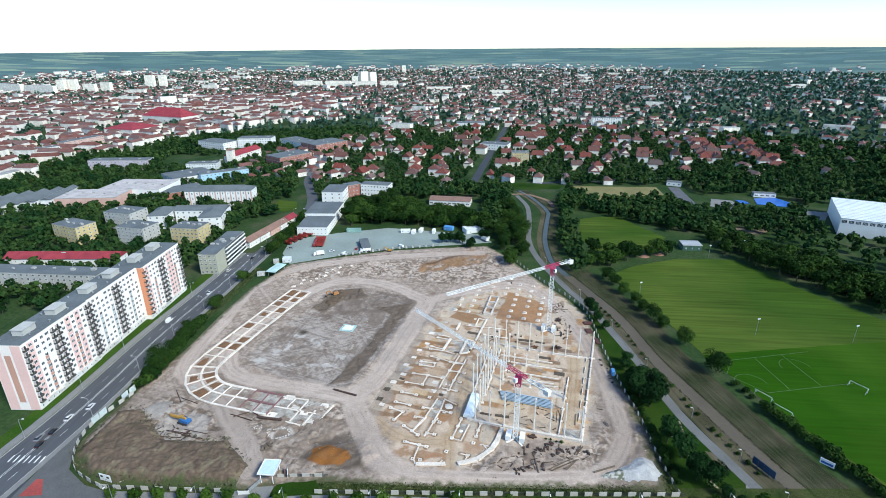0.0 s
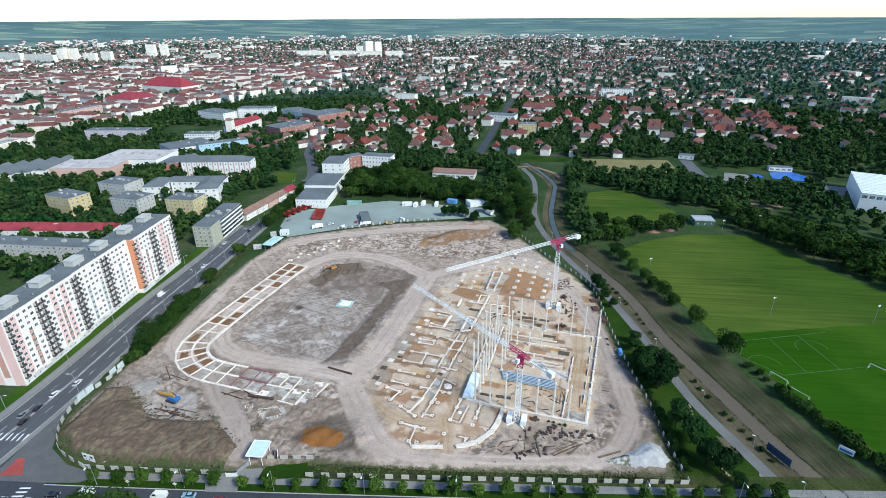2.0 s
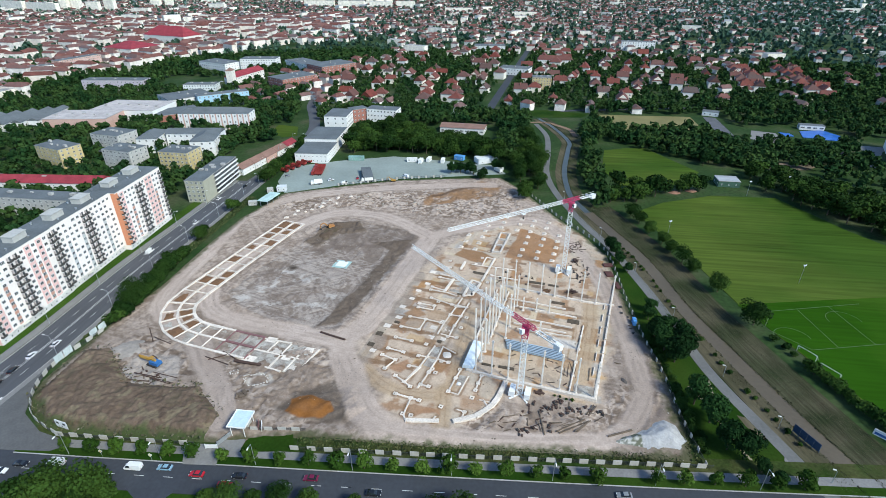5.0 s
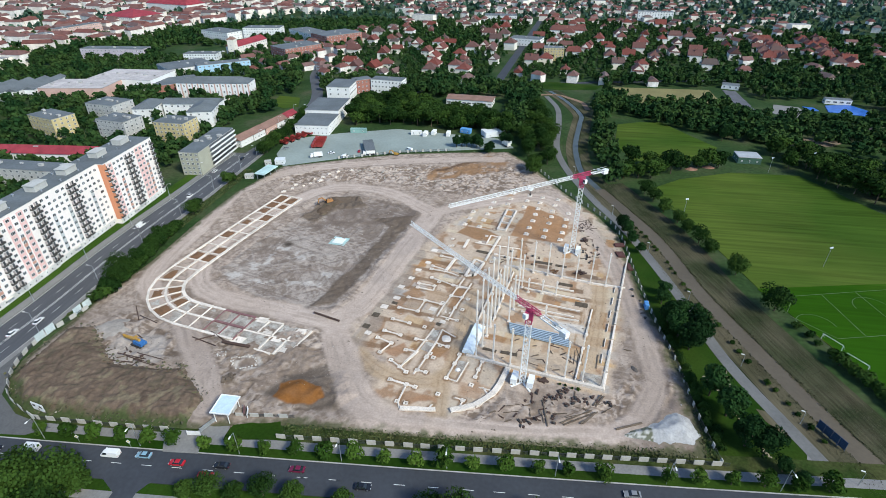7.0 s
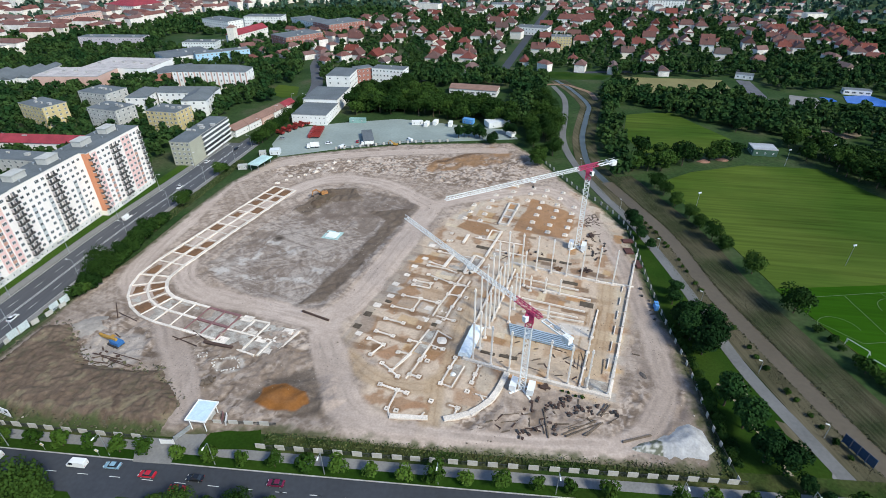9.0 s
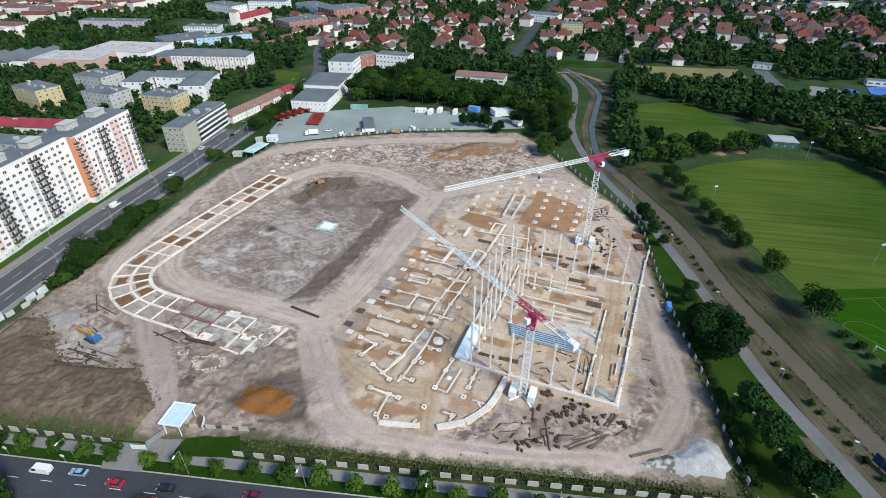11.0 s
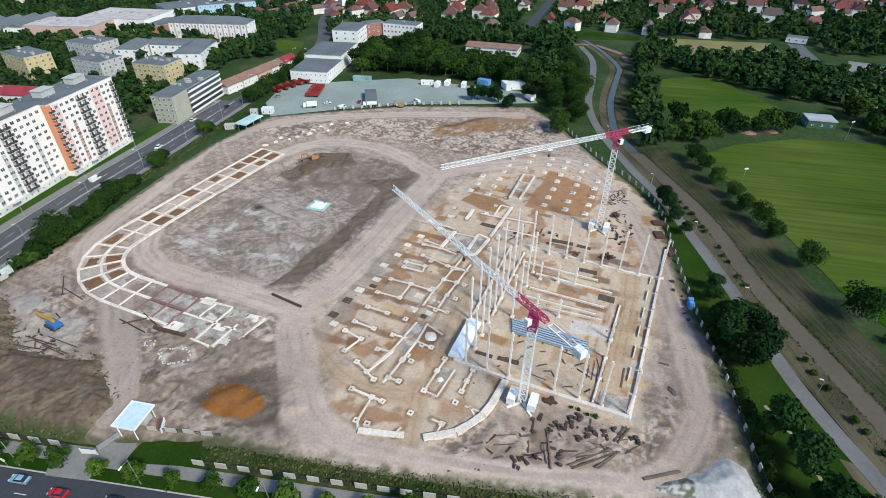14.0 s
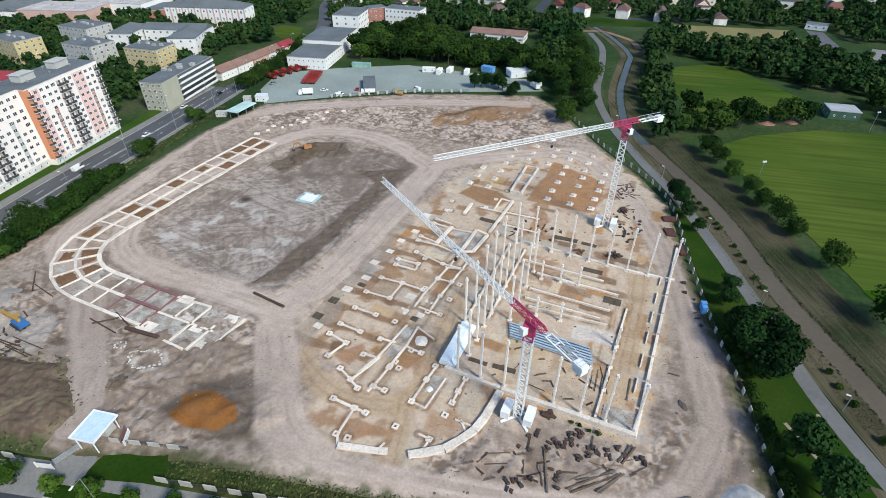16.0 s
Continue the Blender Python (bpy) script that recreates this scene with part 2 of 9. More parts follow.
def strip(pts, w0, w1, z, geo=None, mi=0, thick=0.0):
    """A ribbon along a line between the offsets w0 and w1 to its right."""
    geo = geo or Geo()
    n = len(pts)
    a, b = [], []
    for i in range(n):
        p, q = pts[max(0, i - 1)], pts[min(n - 1, i + 1)]
        dx, dy = q[0] - p[0], q[1] - p[1]
        le = math.hypot(dx, dy) or 1
        nx, ny = dy / le, -dx / le
        a.append((pts[i][0] + nx * w0, pts[i][1] + ny * w0, z))
        b.append((pts[i][0] + nx * w1, pts[i][1] + ny * w1, z))
    geo.add(a + b, [(i, n + i, n + i + 1, i + 1) for i in range(n - 1)], mi)
    if thick:
        lo = [(x, y, z - thick) for x, y, _ in a] + [(x, y, z - thick) for x, y, _ in b]
        geo.add(a + b + lo, [(i, i + 1, 2 * n + i + 1, 2 * n + i) for i in range(n - 1)] + [(n + i + 1, n + i, 3 * n + i, 3 * n + i + 1) for i in range(n - 1)], mi)
    return geo

# ---- ground, far land ----
RAD = [0, 25, 60, 100, 150, 200, 260, 330, 400, 480, 560, 640, 720, 800, 880, 960, 1040, 1120, 1200, 1300, 1400, 1500, 1600, 1700, 1800, 1900, 2000, 2150, 2300, 2500, 2700, 2950, 3200, 3500, 3800, 4100, 4400, 4600, 4800]
NA = 240


def land(r):
    """Height of the far land, which rises gently to the horizon."""
    return np.clip((np.asarray(r, float) - 2300) / 2500, 0, 1) ** 1.15 * 113


def build_ground():
    rr, aa = np.meshgrid(np.array(RAD, float), np.arange(NA) * 2 * np.pi / NA, indexing="ij")
    x, y = rr * np.sin(aa), 40 + rr * np.cos(aa)
    z = land(rr) - 0.12
    v = np.stack([x, y, z], -1).reshape(-1, 3)
    i, j = np.meshgrid(np.arange(len(RAD) - 1), np.arange(NA), indexing="ij")
    q = np.stack([i * NA + j, i * NA + (j + 1) % NA, (i + 1) * NA + (j + 1) % NA, (i + 1) * NA + j], -1).reshape(-1, 4)
    m = bpy.data.materials.new("land")
    m.use_nodes = True
    nd, ln = m.node_tree.nodes, m.node_tree.links
    b = nd["Principled BSDF"]
    b.inputs["Roughness"].default_value = 0.95
    b.inputs["Specular IOR Level"].default_value = 0.1
    geo = nd.new("ShaderNodeNewGeometry")
    mp = nd.new("ShaderNodeMapping")
    mp.inputs["Scale"].default_value = (0.0042, 0.0105, 0.0)
    mp.inputs["Rotation"].default_value = (0, 0, 0.3)
    ln.new(geo.outputs["Position"], mp.inputs["Vector"])
    vo = nd.new("ShaderNodeTexVoronoi")
    vo.inputs["Scale"].default_value = 1.0
    ln.new(mp.outputs[0], vo.inputs["Vector"])
    sp = nd.new("ShaderNodeSeparateColor")
    ln.new(vo.outputs["Color"], sp.inputs[0])
    # bluish field tones: distance haze is put into these colours
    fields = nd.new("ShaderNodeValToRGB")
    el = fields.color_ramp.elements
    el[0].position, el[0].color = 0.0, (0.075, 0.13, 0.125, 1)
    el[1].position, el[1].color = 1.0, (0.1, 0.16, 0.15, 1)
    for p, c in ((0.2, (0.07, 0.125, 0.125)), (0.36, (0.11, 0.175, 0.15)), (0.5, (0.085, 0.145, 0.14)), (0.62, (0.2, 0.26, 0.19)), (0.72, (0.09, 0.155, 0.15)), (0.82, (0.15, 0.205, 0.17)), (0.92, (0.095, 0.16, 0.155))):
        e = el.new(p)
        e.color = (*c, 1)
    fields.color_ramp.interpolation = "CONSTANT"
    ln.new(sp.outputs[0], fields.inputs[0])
    n1 = nd.new("ShaderNodeTexNoise")
    n1.inputs["Scale"].default_value, n1.inputs["Detail"].default_value = 0.03, 6
    n2 = nd.new("ShaderNodeTexNoise")
    n2.inputs["Scale"].default_value, n2.inputs["Detail"].default_value = 0.5, 4
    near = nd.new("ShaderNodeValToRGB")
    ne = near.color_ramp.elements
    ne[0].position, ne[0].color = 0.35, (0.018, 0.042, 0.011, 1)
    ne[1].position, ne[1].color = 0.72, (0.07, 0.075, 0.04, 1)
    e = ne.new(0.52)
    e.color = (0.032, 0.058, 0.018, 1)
    for n in (n1, n2):
        ln.new(geo.outputs["Position"], n.inputs["Vector"])
    ln.new(n1.outputs["Fac"], near.inputs[0])
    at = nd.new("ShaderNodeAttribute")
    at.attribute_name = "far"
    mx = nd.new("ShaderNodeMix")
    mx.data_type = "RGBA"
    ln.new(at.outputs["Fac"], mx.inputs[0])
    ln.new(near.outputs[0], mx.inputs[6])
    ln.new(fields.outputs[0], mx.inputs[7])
    k = nd.new("ShaderNodeMapRange")
    k.inputs[1].default_value, k.inputs[2].default_value, k.inputs[3].default_value, k.inputs[4].default_value = 0.3, 0.7, 0.75, 1.25
    ln.new(n2.outputs["Fac"], k.inputs[0])
    vm = nd.new("ShaderNodeVectorMath")
    vm.operation = "SCALE"
    ln.new(mx.outputs[2], vm.inputs[0])
    ln.new(k.outputs[0], vm.inputs["Scale"])
    ln.new(vm.outputs[0], b.inputs["Base Color"])
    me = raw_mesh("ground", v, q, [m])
    # share of the hazy field colours, growing with distance
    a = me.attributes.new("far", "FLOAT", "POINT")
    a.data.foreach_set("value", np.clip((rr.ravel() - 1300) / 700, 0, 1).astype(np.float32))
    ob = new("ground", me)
    tagged(ob, "green land with grass, fields and woods, hazed in colour towards the horizon", "ground", kind="structure")


build_ground()

# ---- building site ----
# site axes: hall corner, east and north along the hall's walls
SE, ANG = Vector((37.6, 154.0)), radians(-13.6)
EX, NY = Vector((math.cos(ANG), math.sin(ANG))), Vector((-math.sin(ANG), math.cos(ANG)))


def site(e, n):
    p = SE + EX * e + NY * n
    return (p.x, p.y)


def site_m(e, n, z=0.0, rz=0.0):
    x, y = site(e, n)
    return pose(x, y, z, 0, 0, math.degrees(ANG) + rz)


SITE = [(-160, 139), (-148, 130), (-137, 127), (-87, 127), (-58, 132), (-19, 131), (35, 132), (64, 132), (67, 157), (67, 178), (63, 197), (62, 223), (62, 262),
        (54, 283), (40, 309), (21, 352), (8, 372), (-31, 367), (-65, 361), (-103, 346), (-137, 331), (-149, 291), (-153, 257), (-155, 216), (-160, 184), (-163, 150)]
EXCAV = [(-99, 266), (-91, 284), (-78, 290), (-44, 281), (-36, 272), (-61, 188), (-70, 184), (-111, 201), (-120, 212), (-113, 236)]
HALL = [site(*q) for q in ((3, -1), (4, 82), (-8, 142), (-62, 142), (-82, 100), (-91, 50), (-91, -2), (-73, -10), (-71, -27), (-58, -30), (-44, -25), (-34, -13), (-31, -1))]
HEAP = [(-161.5, 141), (-160, 168), (-149, 171), (-138, 160), (-128, 152), (-112, 152), (-103, 153), (-88, 139), (-90, 126.8), (-120, 126.2), (-137, 126.6), (-149, 129.6)]
PITHOLE = [(-71, 143), (-66, 152), (-56, 157), (-45, 155), (-42, 146), (-46, 138), (-56, 137)]


HAUL = [(smooth_line(q, 5), w) for q, w in (
    ([(-32, 275), (-49, 200), (-58, 180), (-50, 160), (-40, 142), (-28, 136)], 5.5), ([(-58, 180), (-85, 186), (-112, 192), (-127, 205), (-131, 232), (-120, 262), (-103, 294), (-84, 303), (-60, 298), (-32, 275)], 4.6),
    ([(-28, 136), (-4, 135), (22, 136), (42, 140), (55, 158), (57, 180), (55, 230), (48, 268)], 3.6), ([(-150, 296), (-148, 250), (-149, 215), (-143, 194), (-120, 178), (-106, 162), (-96, 150), (-88, 136)], 4.5),
    ([(-32, 275), (-10, 288), (28, 300), (48, 268)], 4.5), ([(-146, 296), (-128, 322), (-80, 342), (-30, 352), (2, 356)], 4.5))]
ROUGHS = [[(-100, 172), (-62, 174), (-52, 158), (-44, 142), (-62, 134), (-84, 136), (-94, 152)], [(-20, 132), (30, 133), (52, 140), (60, 158), (50, 160), (36, 147), (10, 146), (-6, 150)], [(-140, 312), (-118, 300), (-96, 312), (-60, 312), (-20, 300), (20, 312), (16, 344), (-24, 342), (-70, 336), (-112, 330)], [(-88, 176), (-60, 172), (-48, 150), (-52, 140), (-80, 146), (-98, 164)],
          [(-150, 160), (-142, 180), (-124, 172), (-108, 158), (-116, 150), (-136, 152)], [(14, 138), (50, 140), (60, 160), (54, 166), (38, 150), (10, 146)], [(24, 240), (50, 236), (52, 262), (38, 280), (26, 270)]]

# low foundation beams west of the hall, in site axes with their widths: rows, spine, northern frames, street end
ROWS = ((-75.7, 44.1, -65.1, 41.8, 0.55), (-65.1, 41.8, -58.9, 42.0, 0.55), (-79.4, 38.3, -72.3, 38.6, 0.55), (-72.3, 38.6, -71.7, 35.3, 0.55), (-71.7, 35.3, -78.8, 35.3, 0.55), (-79.7, 27.6, -72.5, 27.9, 0.55), (-72.5, 27.9, -65.4, 27.6, 0.55), (-72.5, 27.9, -72.7, 20.2, 0.55), (-72.7, 20.2, -80.6, 19.9, 0.55), (-80.0, 12.5, -72.9, 12.3, 0.6), (-80.2, 5.1, -73.4, 4.7, 0.6), (-80.8, 0.7, -74.7, -0.5, 0.55), (-74.7, -0.5, -76.7, -6.2, 0.55), (-78.4, 53.0, -71.3, 51.8, 0.55), (-78.2, 50.4, -70.1, 50.4, 0.6), (-70.1, 50.4, -65.0, 49.3, 0.6))
SPINE = ((-62.1, 48.2, -63.5, 34.3, 0.6), (-63.5, 34.3, -64.3, 26.1, 0.6), (-64.3, 26.1, -64.4, 19.8, 0.6), (-58.1, 45.6, -58.8, 34.6, 0.6), (-58.8, 34.6, -59.5, 26.9, 0.6), (-59.5, 26.9, -59.5, 20.7, 0.6), (-63.5, 34.3, -58.8, 34.6, 0.5), (-63.8, 40.7, -57.6, 41.9, 0.5), (-63.1, 20.3, -56.2, 19.8, 0.5), (-62.9, 12.2, -64.4, -1.0, 0.6), (-64.4, -1.0, -66.4, -8.4, 0.6), (-59.7, 13.0, -59.5, 5.7, 0.6), (-59.5, 5.7, -60.1, -3.2, 0.6), (-59.6, 5.1, -54.7, 4.5, 0.5), (-68.6, -1.8, -64.4, -1.6, 0.5), (-67.7, 4.7, -62.7, 5.1, 0.5), (-59.5, 12.6, -53.8, 10.5, 0.4))
NORTH_FRAMES = ((-71.6, 50.9, -70.7, 62.6, 1.3), (-62.2, 49.9, -62.0, 64.2, 1.1), (-62.0, 64.2, -57.4, 62.9, 0.9), (-57.4, 62.9, -58.5, 51.8, 1.1), (-58.5, 51.8, -62.2, 49.9, 0.8), (-57.4, 64.7, -56.3, 88.4, 1.0), (-61.0, 80.3, -60.9, 88.6, 0.7), (-60.9, 88.6, -56.7, 88.1, 0.7), (-66.3, 79.2, -57.0, 79.5, 0.6), (-70.1, 72.4, -70.1, 80.3, 1.2), (-77.8, 65.1, -71.6, 64.6, 0.6), (-77.7, 62.3, -69.8, 61.8, 0.6), (-69.8, 61.8, -62.4, 62.5, 0.6), (-54.4, 71.9, -41.2, 71.6, 0.6), (-56.0, 80.0, -43.7, 80.5, 0.5))
STREET_END = ((-71.3, -8.6, -67.0, -10.6, 0.55), (-67.0, -10.6, -64.0, -12.2, 0.55), (-67.0, -10.6, -65.1, -5.5, 0.5), (-65.1, -5.5, -63.9, -1.2, 0.5), (-60.0, -2.8, -60.8, -10.1, 0.55), (-60.8, -10.1, -61.3, -12.1, 0.55), (-60.8, -10.1, -57.6, -10.1, 0.6), (-67.7, -17.2, -61.6, -17.5, 0.7), (-61.6, -17.5, -58.5, -17.6, 0.7), (-61.6, -17.5, -61.3, -25.1, 0.55), (-61.3, -25.1, -59.8, -27.6, 0.55), (-44.7, -17.6, -41.8, -17.7, 0.5), (-41.8, -17.7, -42.1, -21.4, 0.5), (-38.6, -10.7, -33.0, -10.8, 0.45), (-37.3, -10.3, -34.3, -13.6, 0.5), (-40.8, 1.5, -41.0, -3.0, 0.55), (-41.0, -3.0, -41.0, -6.7, 0.55), (-50.1, -10.3, -49.6, -2.9, 0.6), (-49.6, -2.9, -49.1, 2.1, 0.6), (-50.1, -10.3, -46.3, -10.7, 0.45), (-46.3, -10.7, -45.4, -0.6, 0.45), (-51.1, -25.0, -50.6, -22.7, 0.5))
# floor beams inside the hall
HALL_BEAMS = ((-36, 41.5, -12, 41.2), (-36, 36.8, -13.9, 36.8), (-34, 33.5, -11.6, 35), (-36, 49.6, -10.8, 49.1), (-42, 54.5, -16, 54), (-9, 3, -8.4, 20), (-8.3, 26, -7.6, 44), (-43, 24, -43, 60), (-48.5, 22, -48.5, 60))
LOW_BEAMS = ROWS + SPINE + NORTH_FRAMES + STREET_END
BEAMS = HALL_BEAMS + tuple(q[:4] for q in LOW_BEAMS)
# socket footings at their ends and crossings
NODES_A = ((-75.7, 44.1), (-71.6, 42.1), (-65.1, 41.8), (-79.4, 38.3), (-72.3, 38.6), (-78.8, 35.3), (-79.7, 27.6), (-72.5, 27.9), (-72.7, 20.2), (-80.6, 19.9), (-80.0, 12.5), (-72.9, 12.3), (-80.2, 5.1), (-73.4, 4.7), (-80.8, 0.7), (-76.7, -6.2), (-74.7, -0.5), (-78.4, 53.0), (-78.2, 50.4), (-65.4, 27.6), (-59.9, 19.5), (-56.2, 19.8), (-56.3, 26.9), (-56.2, 34.4), (-58.9, 34.6), (-63.5, 34.3), (-59.4, 27.2), (-65.1, 28.6), (-68.4, -2.1), (-67.1, 4.6), (-66.6, 12.1), (-60.1, -3.2), (-59.5, -0.9), (-57.7, -2.5), (-57.5, 4.3), (-54.7, 4.5))
NODES_B = ((-71.3, -8.6), (-67.0, -10.6), (-64.0, -12.2), (-60.8, -10.1), (-57.6, -10.1), (-60.0, -2.8), (-67.7, -17.2), (-61.6, -17.5), (-58.5, -17.6), (-61.6, -25.2), (-58.7, -25.0), (-50.3, -18.0), (-58.7, -27.4), (-50.9, -25.2), (-42.9, -22.6), (-36.8, -18.0), (-34.3, -13.6), (-33.0, -10.8), (-41.8, -17.9), (-41.2, -10.6), (-41.0, -6.7), (-41.0, -3.0), (-40.8, 1.5), (-50.1, -10.3), (-49.6, -2.9), (-49.4, 2.0), (-77.8, 79.0), (-75.7, 72.8), (-77.1, 72.2), (-62.8, 87.2), (-64.3, 80.1), (-77.7, 62.3), (-77.8, 65.1), (-54.3, 72.1), (-54.5, 64.9), (-55.3, 57.2))
FOOTS = NODES_A + NODES_B
WING = [(-181.5 + 2.3 * (n / 93) ** 2, n) for n in [93] + list(range(84, 9, -7))] + [(-158 + 23.4 * math.cos(a), 10 + 21.75 * math.sin(a)) for a in [radians(180 + 15 * k) for k in range(1, 6)]] + [(-158, -11.75), (-151, -11.75), (-144.5, -11.75), (-137.5, -11.75), (-130.5, -11.75)]


def haul_dist(x, y):
    """How deep inside a haul road a place lies, in metres (below nought: outside), and the distance from its middle."""
    deep, mid = np.full(x.shape, -99.0), np.full(x.shape, 99.0)
    for line, w in HAUL:
        d = edge_dist(x, y, line, False)
        deep, mid = np.maximum(deep, w - d), np.minimum(mid, d)
    return deep, mid


def rough_zone(x, y):
    return np.clip(sum(mask(x, y, q, 5, 4, 40 + i) for i, q in enumerate(ROUGHS)) + 0.55 * mask(x, y, EXCAV, 4, 3, 4) + 0.26, 0, 1)


def soil_colour(x, y):
    """Colours of the trodden soil: pale dust, ochre subsoil, grey-brown fill, chalky stone."""
    n, n2, n3, n4 = fbm(x, y, 26, 1), fbm(x, y, 7, 9), fbm(x, y, 2.6, 21), fbm(x, y, 1.5, 23, 2)
    deep, mid = haul_dist(x, y)
    rz = rough_zone(x, y)
    col = np.stack([0.325 + 0.14 * (n - 0.5), 0.27 + 0.13 * (n - 0.5), 0.226 + 0.12 * (n - 0.5)], -1) * (0.62 + 0.5 * n2 + 0.26 * n3)[..., None]

    def put(w, c):
        nonlocal col
        w = np.clip(w, 0, 1)[..., None]
        col = col * (1 - w) + np.array(c) * w

    def streaks(ang, wide, long, seed):
        """Noise drawn out along one direction, for wheel and bucket marks."""
        ca, sa = math.cos(radians(ang)), math.sin(radians(ang))
        return fbm((x * ca + y * sa) / long * wide, -x * sa + y * ca, wide, seed, 2)
    # broken ground: lumps, stones, damp hollows
    put(rz * np.clip((n2 - 0.42) * 4, 0, 0.7), (0.25, 0.205, 0.172))
    put(rz * np.clip((0.43 - n3) * 8, 0, 0.75), (0.17, 0.135, 0.105))
    put(rz * np.clip((n3 - 0.6) * 8, 0, 0.7), (0.47, 0.44, 0.4))
    put((0.25 + rz) * np.clip((0.3 - n4) * 7, 0, 0.7), (0.15, 0.12, 0.095))
    for a_, s_ in ((35, 51), (80, 52), (125, 53), (165, 54)):
        f = streaks(a_, 0.9, 15, s_)
        put(np.clip((f - 0.6) * 9, 0, 0.55) * (0.5 + rz), (0.42, 0.352, 0.296))
        put(np.clip((0.39 - f) * 9, 0, 0.55) * (0.5 + rz), (0.2, 0.155, 0.122))
    # crusted ridges and scraped furrows at the scale of a bucket or a wheel
    rg, rg2 = 1 - np.abs(2 * fbm(x, y, 9, 91, 3) - 1), 1 - np.abs(2 * fbm(x, y, 4.2, 95, 3) - 1)
    put((0.25 + rz) * np.clip((rg - 0.86) * 9, 0, 0.8), (0.165, 0.128, 0.1))
    put((0.2 + rz) * np.clip((rg2 - 0.88) * 10, 0, 0.7), (0.44, 0.38, 0.33))
    put(mask(x, y, [(44, 133), (66, 133), (66, 200), (60, 262), (52, 262), (54, 200), (50, 158)], 4, 3, 27) * np.clip(0.25 + (n2 - 0.4) * 3 + (rg2 - 0.75) * 2, 0, 0.85), (0.25, 0.205, 0.175))
    # hall: beige subsoil with brown, orange and chalky fields
    ho = mask(x, y, HALL, 3, 4, 3)
    put(ho * (0.6 + 0.6 * n2), (0.48, 0.39, 0.3))
    put(ho * np.clip((n2 - 0.56) * 9, 0, 0.8), (0.27, 0.16, 0.09))
    put(ho * np.clip((fbm(x, y, 12, 77) - 0.57) * 8, 0, 0.8), (0.42, 0.37, 0.3))
    le, ln_ = (x - SE.x) * EX.x + (y - SE.y) * EX.y, (x - SE.x) * NY.x + (y - SE.y) * NY.y
    pr = random.Random(71)
    tones = ((0.27, 0.15, 0.07), (0.36, 0.205, 0.095), (0.52, 0.44, 0.32), (0.37, 0.35, 0.32), (0.17, 0.11, 0.07), (0.44, 0.31, 0.17))
    for k in range(110):
        ce, cn, hw, hd = pr.uniform(-88, 0), pr.uniform(-8, 138), pr.uniform(1.6, 6.0), pr.uniform(0.8, 3.0)
        if pr.random() < 0.3:
            hw, hd = hd * 0.8, hw
        d = np.maximum(np.abs(le - ce) / 1.0 - hw, np.abs(ln_ - cn) - hd) + (n2 - 0.5) * 1.3 + (n3 - 0.5) * 1.0
        put(ho * np.clip(0.5 - d / 0.5, 0, 1) * pr.uniform(0.6, 0.95), tones[pr.randrange(6)])
    band_ = (le > -90) & (le < -66) & (ln_ > -6) & (ln_ < 64)
    put(band_ * np.clip(np.sin((ln_ - 2.2 + 1.6 * (n2 - 0.5)) * 6.2832 / 7.55) * 2.4 - 0.9 + (n2 - 0.5) * 3, 0, 0.85), (0.2, 0.125, 0.075))
    put(band_ * np.clip((-84 - le) / 3 + (n2 - 0.5) * 3, 0, 0.7), (0.27, 0.235, 0.2))
    for w0 in (-65.9, -62.3, -59.5):
        put(((ln_ > -10) & (ln_ < 60)) * np.clip(1.1 - np.abs(le - w0 - 0.9), 0, 1) * 0.6, (0.2, 0.14, 0.09))
    put((le > -12) * (le < -7) * (ln_ > 4) * (ln_ < 50) * np.clip(streaks(76.4, 1.2, 14, 5) * 4 - 1.7, 0, 0.7), (0.29, 0.19, 0.105))
    for q in ([(-84, -8), (-72, -15), (-55, -14), (-50, -6), (-52, 10), (-55, 40)], [(-52, -10), (-49, -20), (-47, -30)], [(-6, 62), (-5, 40), (-5, 12)]):
        d = edge_dist(x, y, smooth_line([site(*w) for w in q], 4), False) + (n2 - 0.5) * 2
        put(np.clip((3.0 - d) / 1.5 + 0.5, 0, 1) * 0.75, (0.37, 0.28, 0.185))
        put(np.clip(1 - np.abs(d - 1.1) / 0.5, 0, 1) * 0.5, (0.25, 0.17, 0.105))
    # dug soil beside the beams and footings, and along the wing's walls; beams' shadow edges painted in too
    hm = (le > -95) & (le < 6) & (ln_ > -32) & (ln_ < 145)
    hx, hy, near, foot = le[hm], ln_[hm], np.full(hm.sum(), 99.0), np.full(hm.sum(), 99.0)
    for e0, n0, e1, n1 in BEAMS:
        near = np.minimum(near, edge_dist(hx, hy, [(e0, n0), (e1, n1)], False))
    for e, n_ in list(FOOTS) + [(e, n_) for n_ in (95.5, 102.7, 110.4, 118, 125, 132.5, 140) for e in (-76.5, -69, -61, -52, -44.6, -36.2, -28)]:
        foot = np.minimum(foot, np.hypot(hx - e, hy - n_))
    wb = np.zeros(x.shape)
    wb[hm] = np.clip(1.25 - np.abs(near - 0.75) / 0.5, 0, 1) * 0.8
    put(wb * np.clip((n3 - 0.36) * 5, 0, 1), (0.185, 0.115, 0.068))
    wb[hm] = np.clip(1.3 - np.abs(foot - 1.1) / 0.45, 0, 1) * 0.8
    put(wb * np.clip((n4 - 0.3) * 4, 0, 1), (0.17, 0.098, 0.055))
    wd = np.full(x.shape, 99.0)
    wm = (le > -200) & (le < -98) & (ln_ > -30) & (ln_ < 104)
    wd[wm] = edge_dist(le[wm], ln_[wm], WING, False)
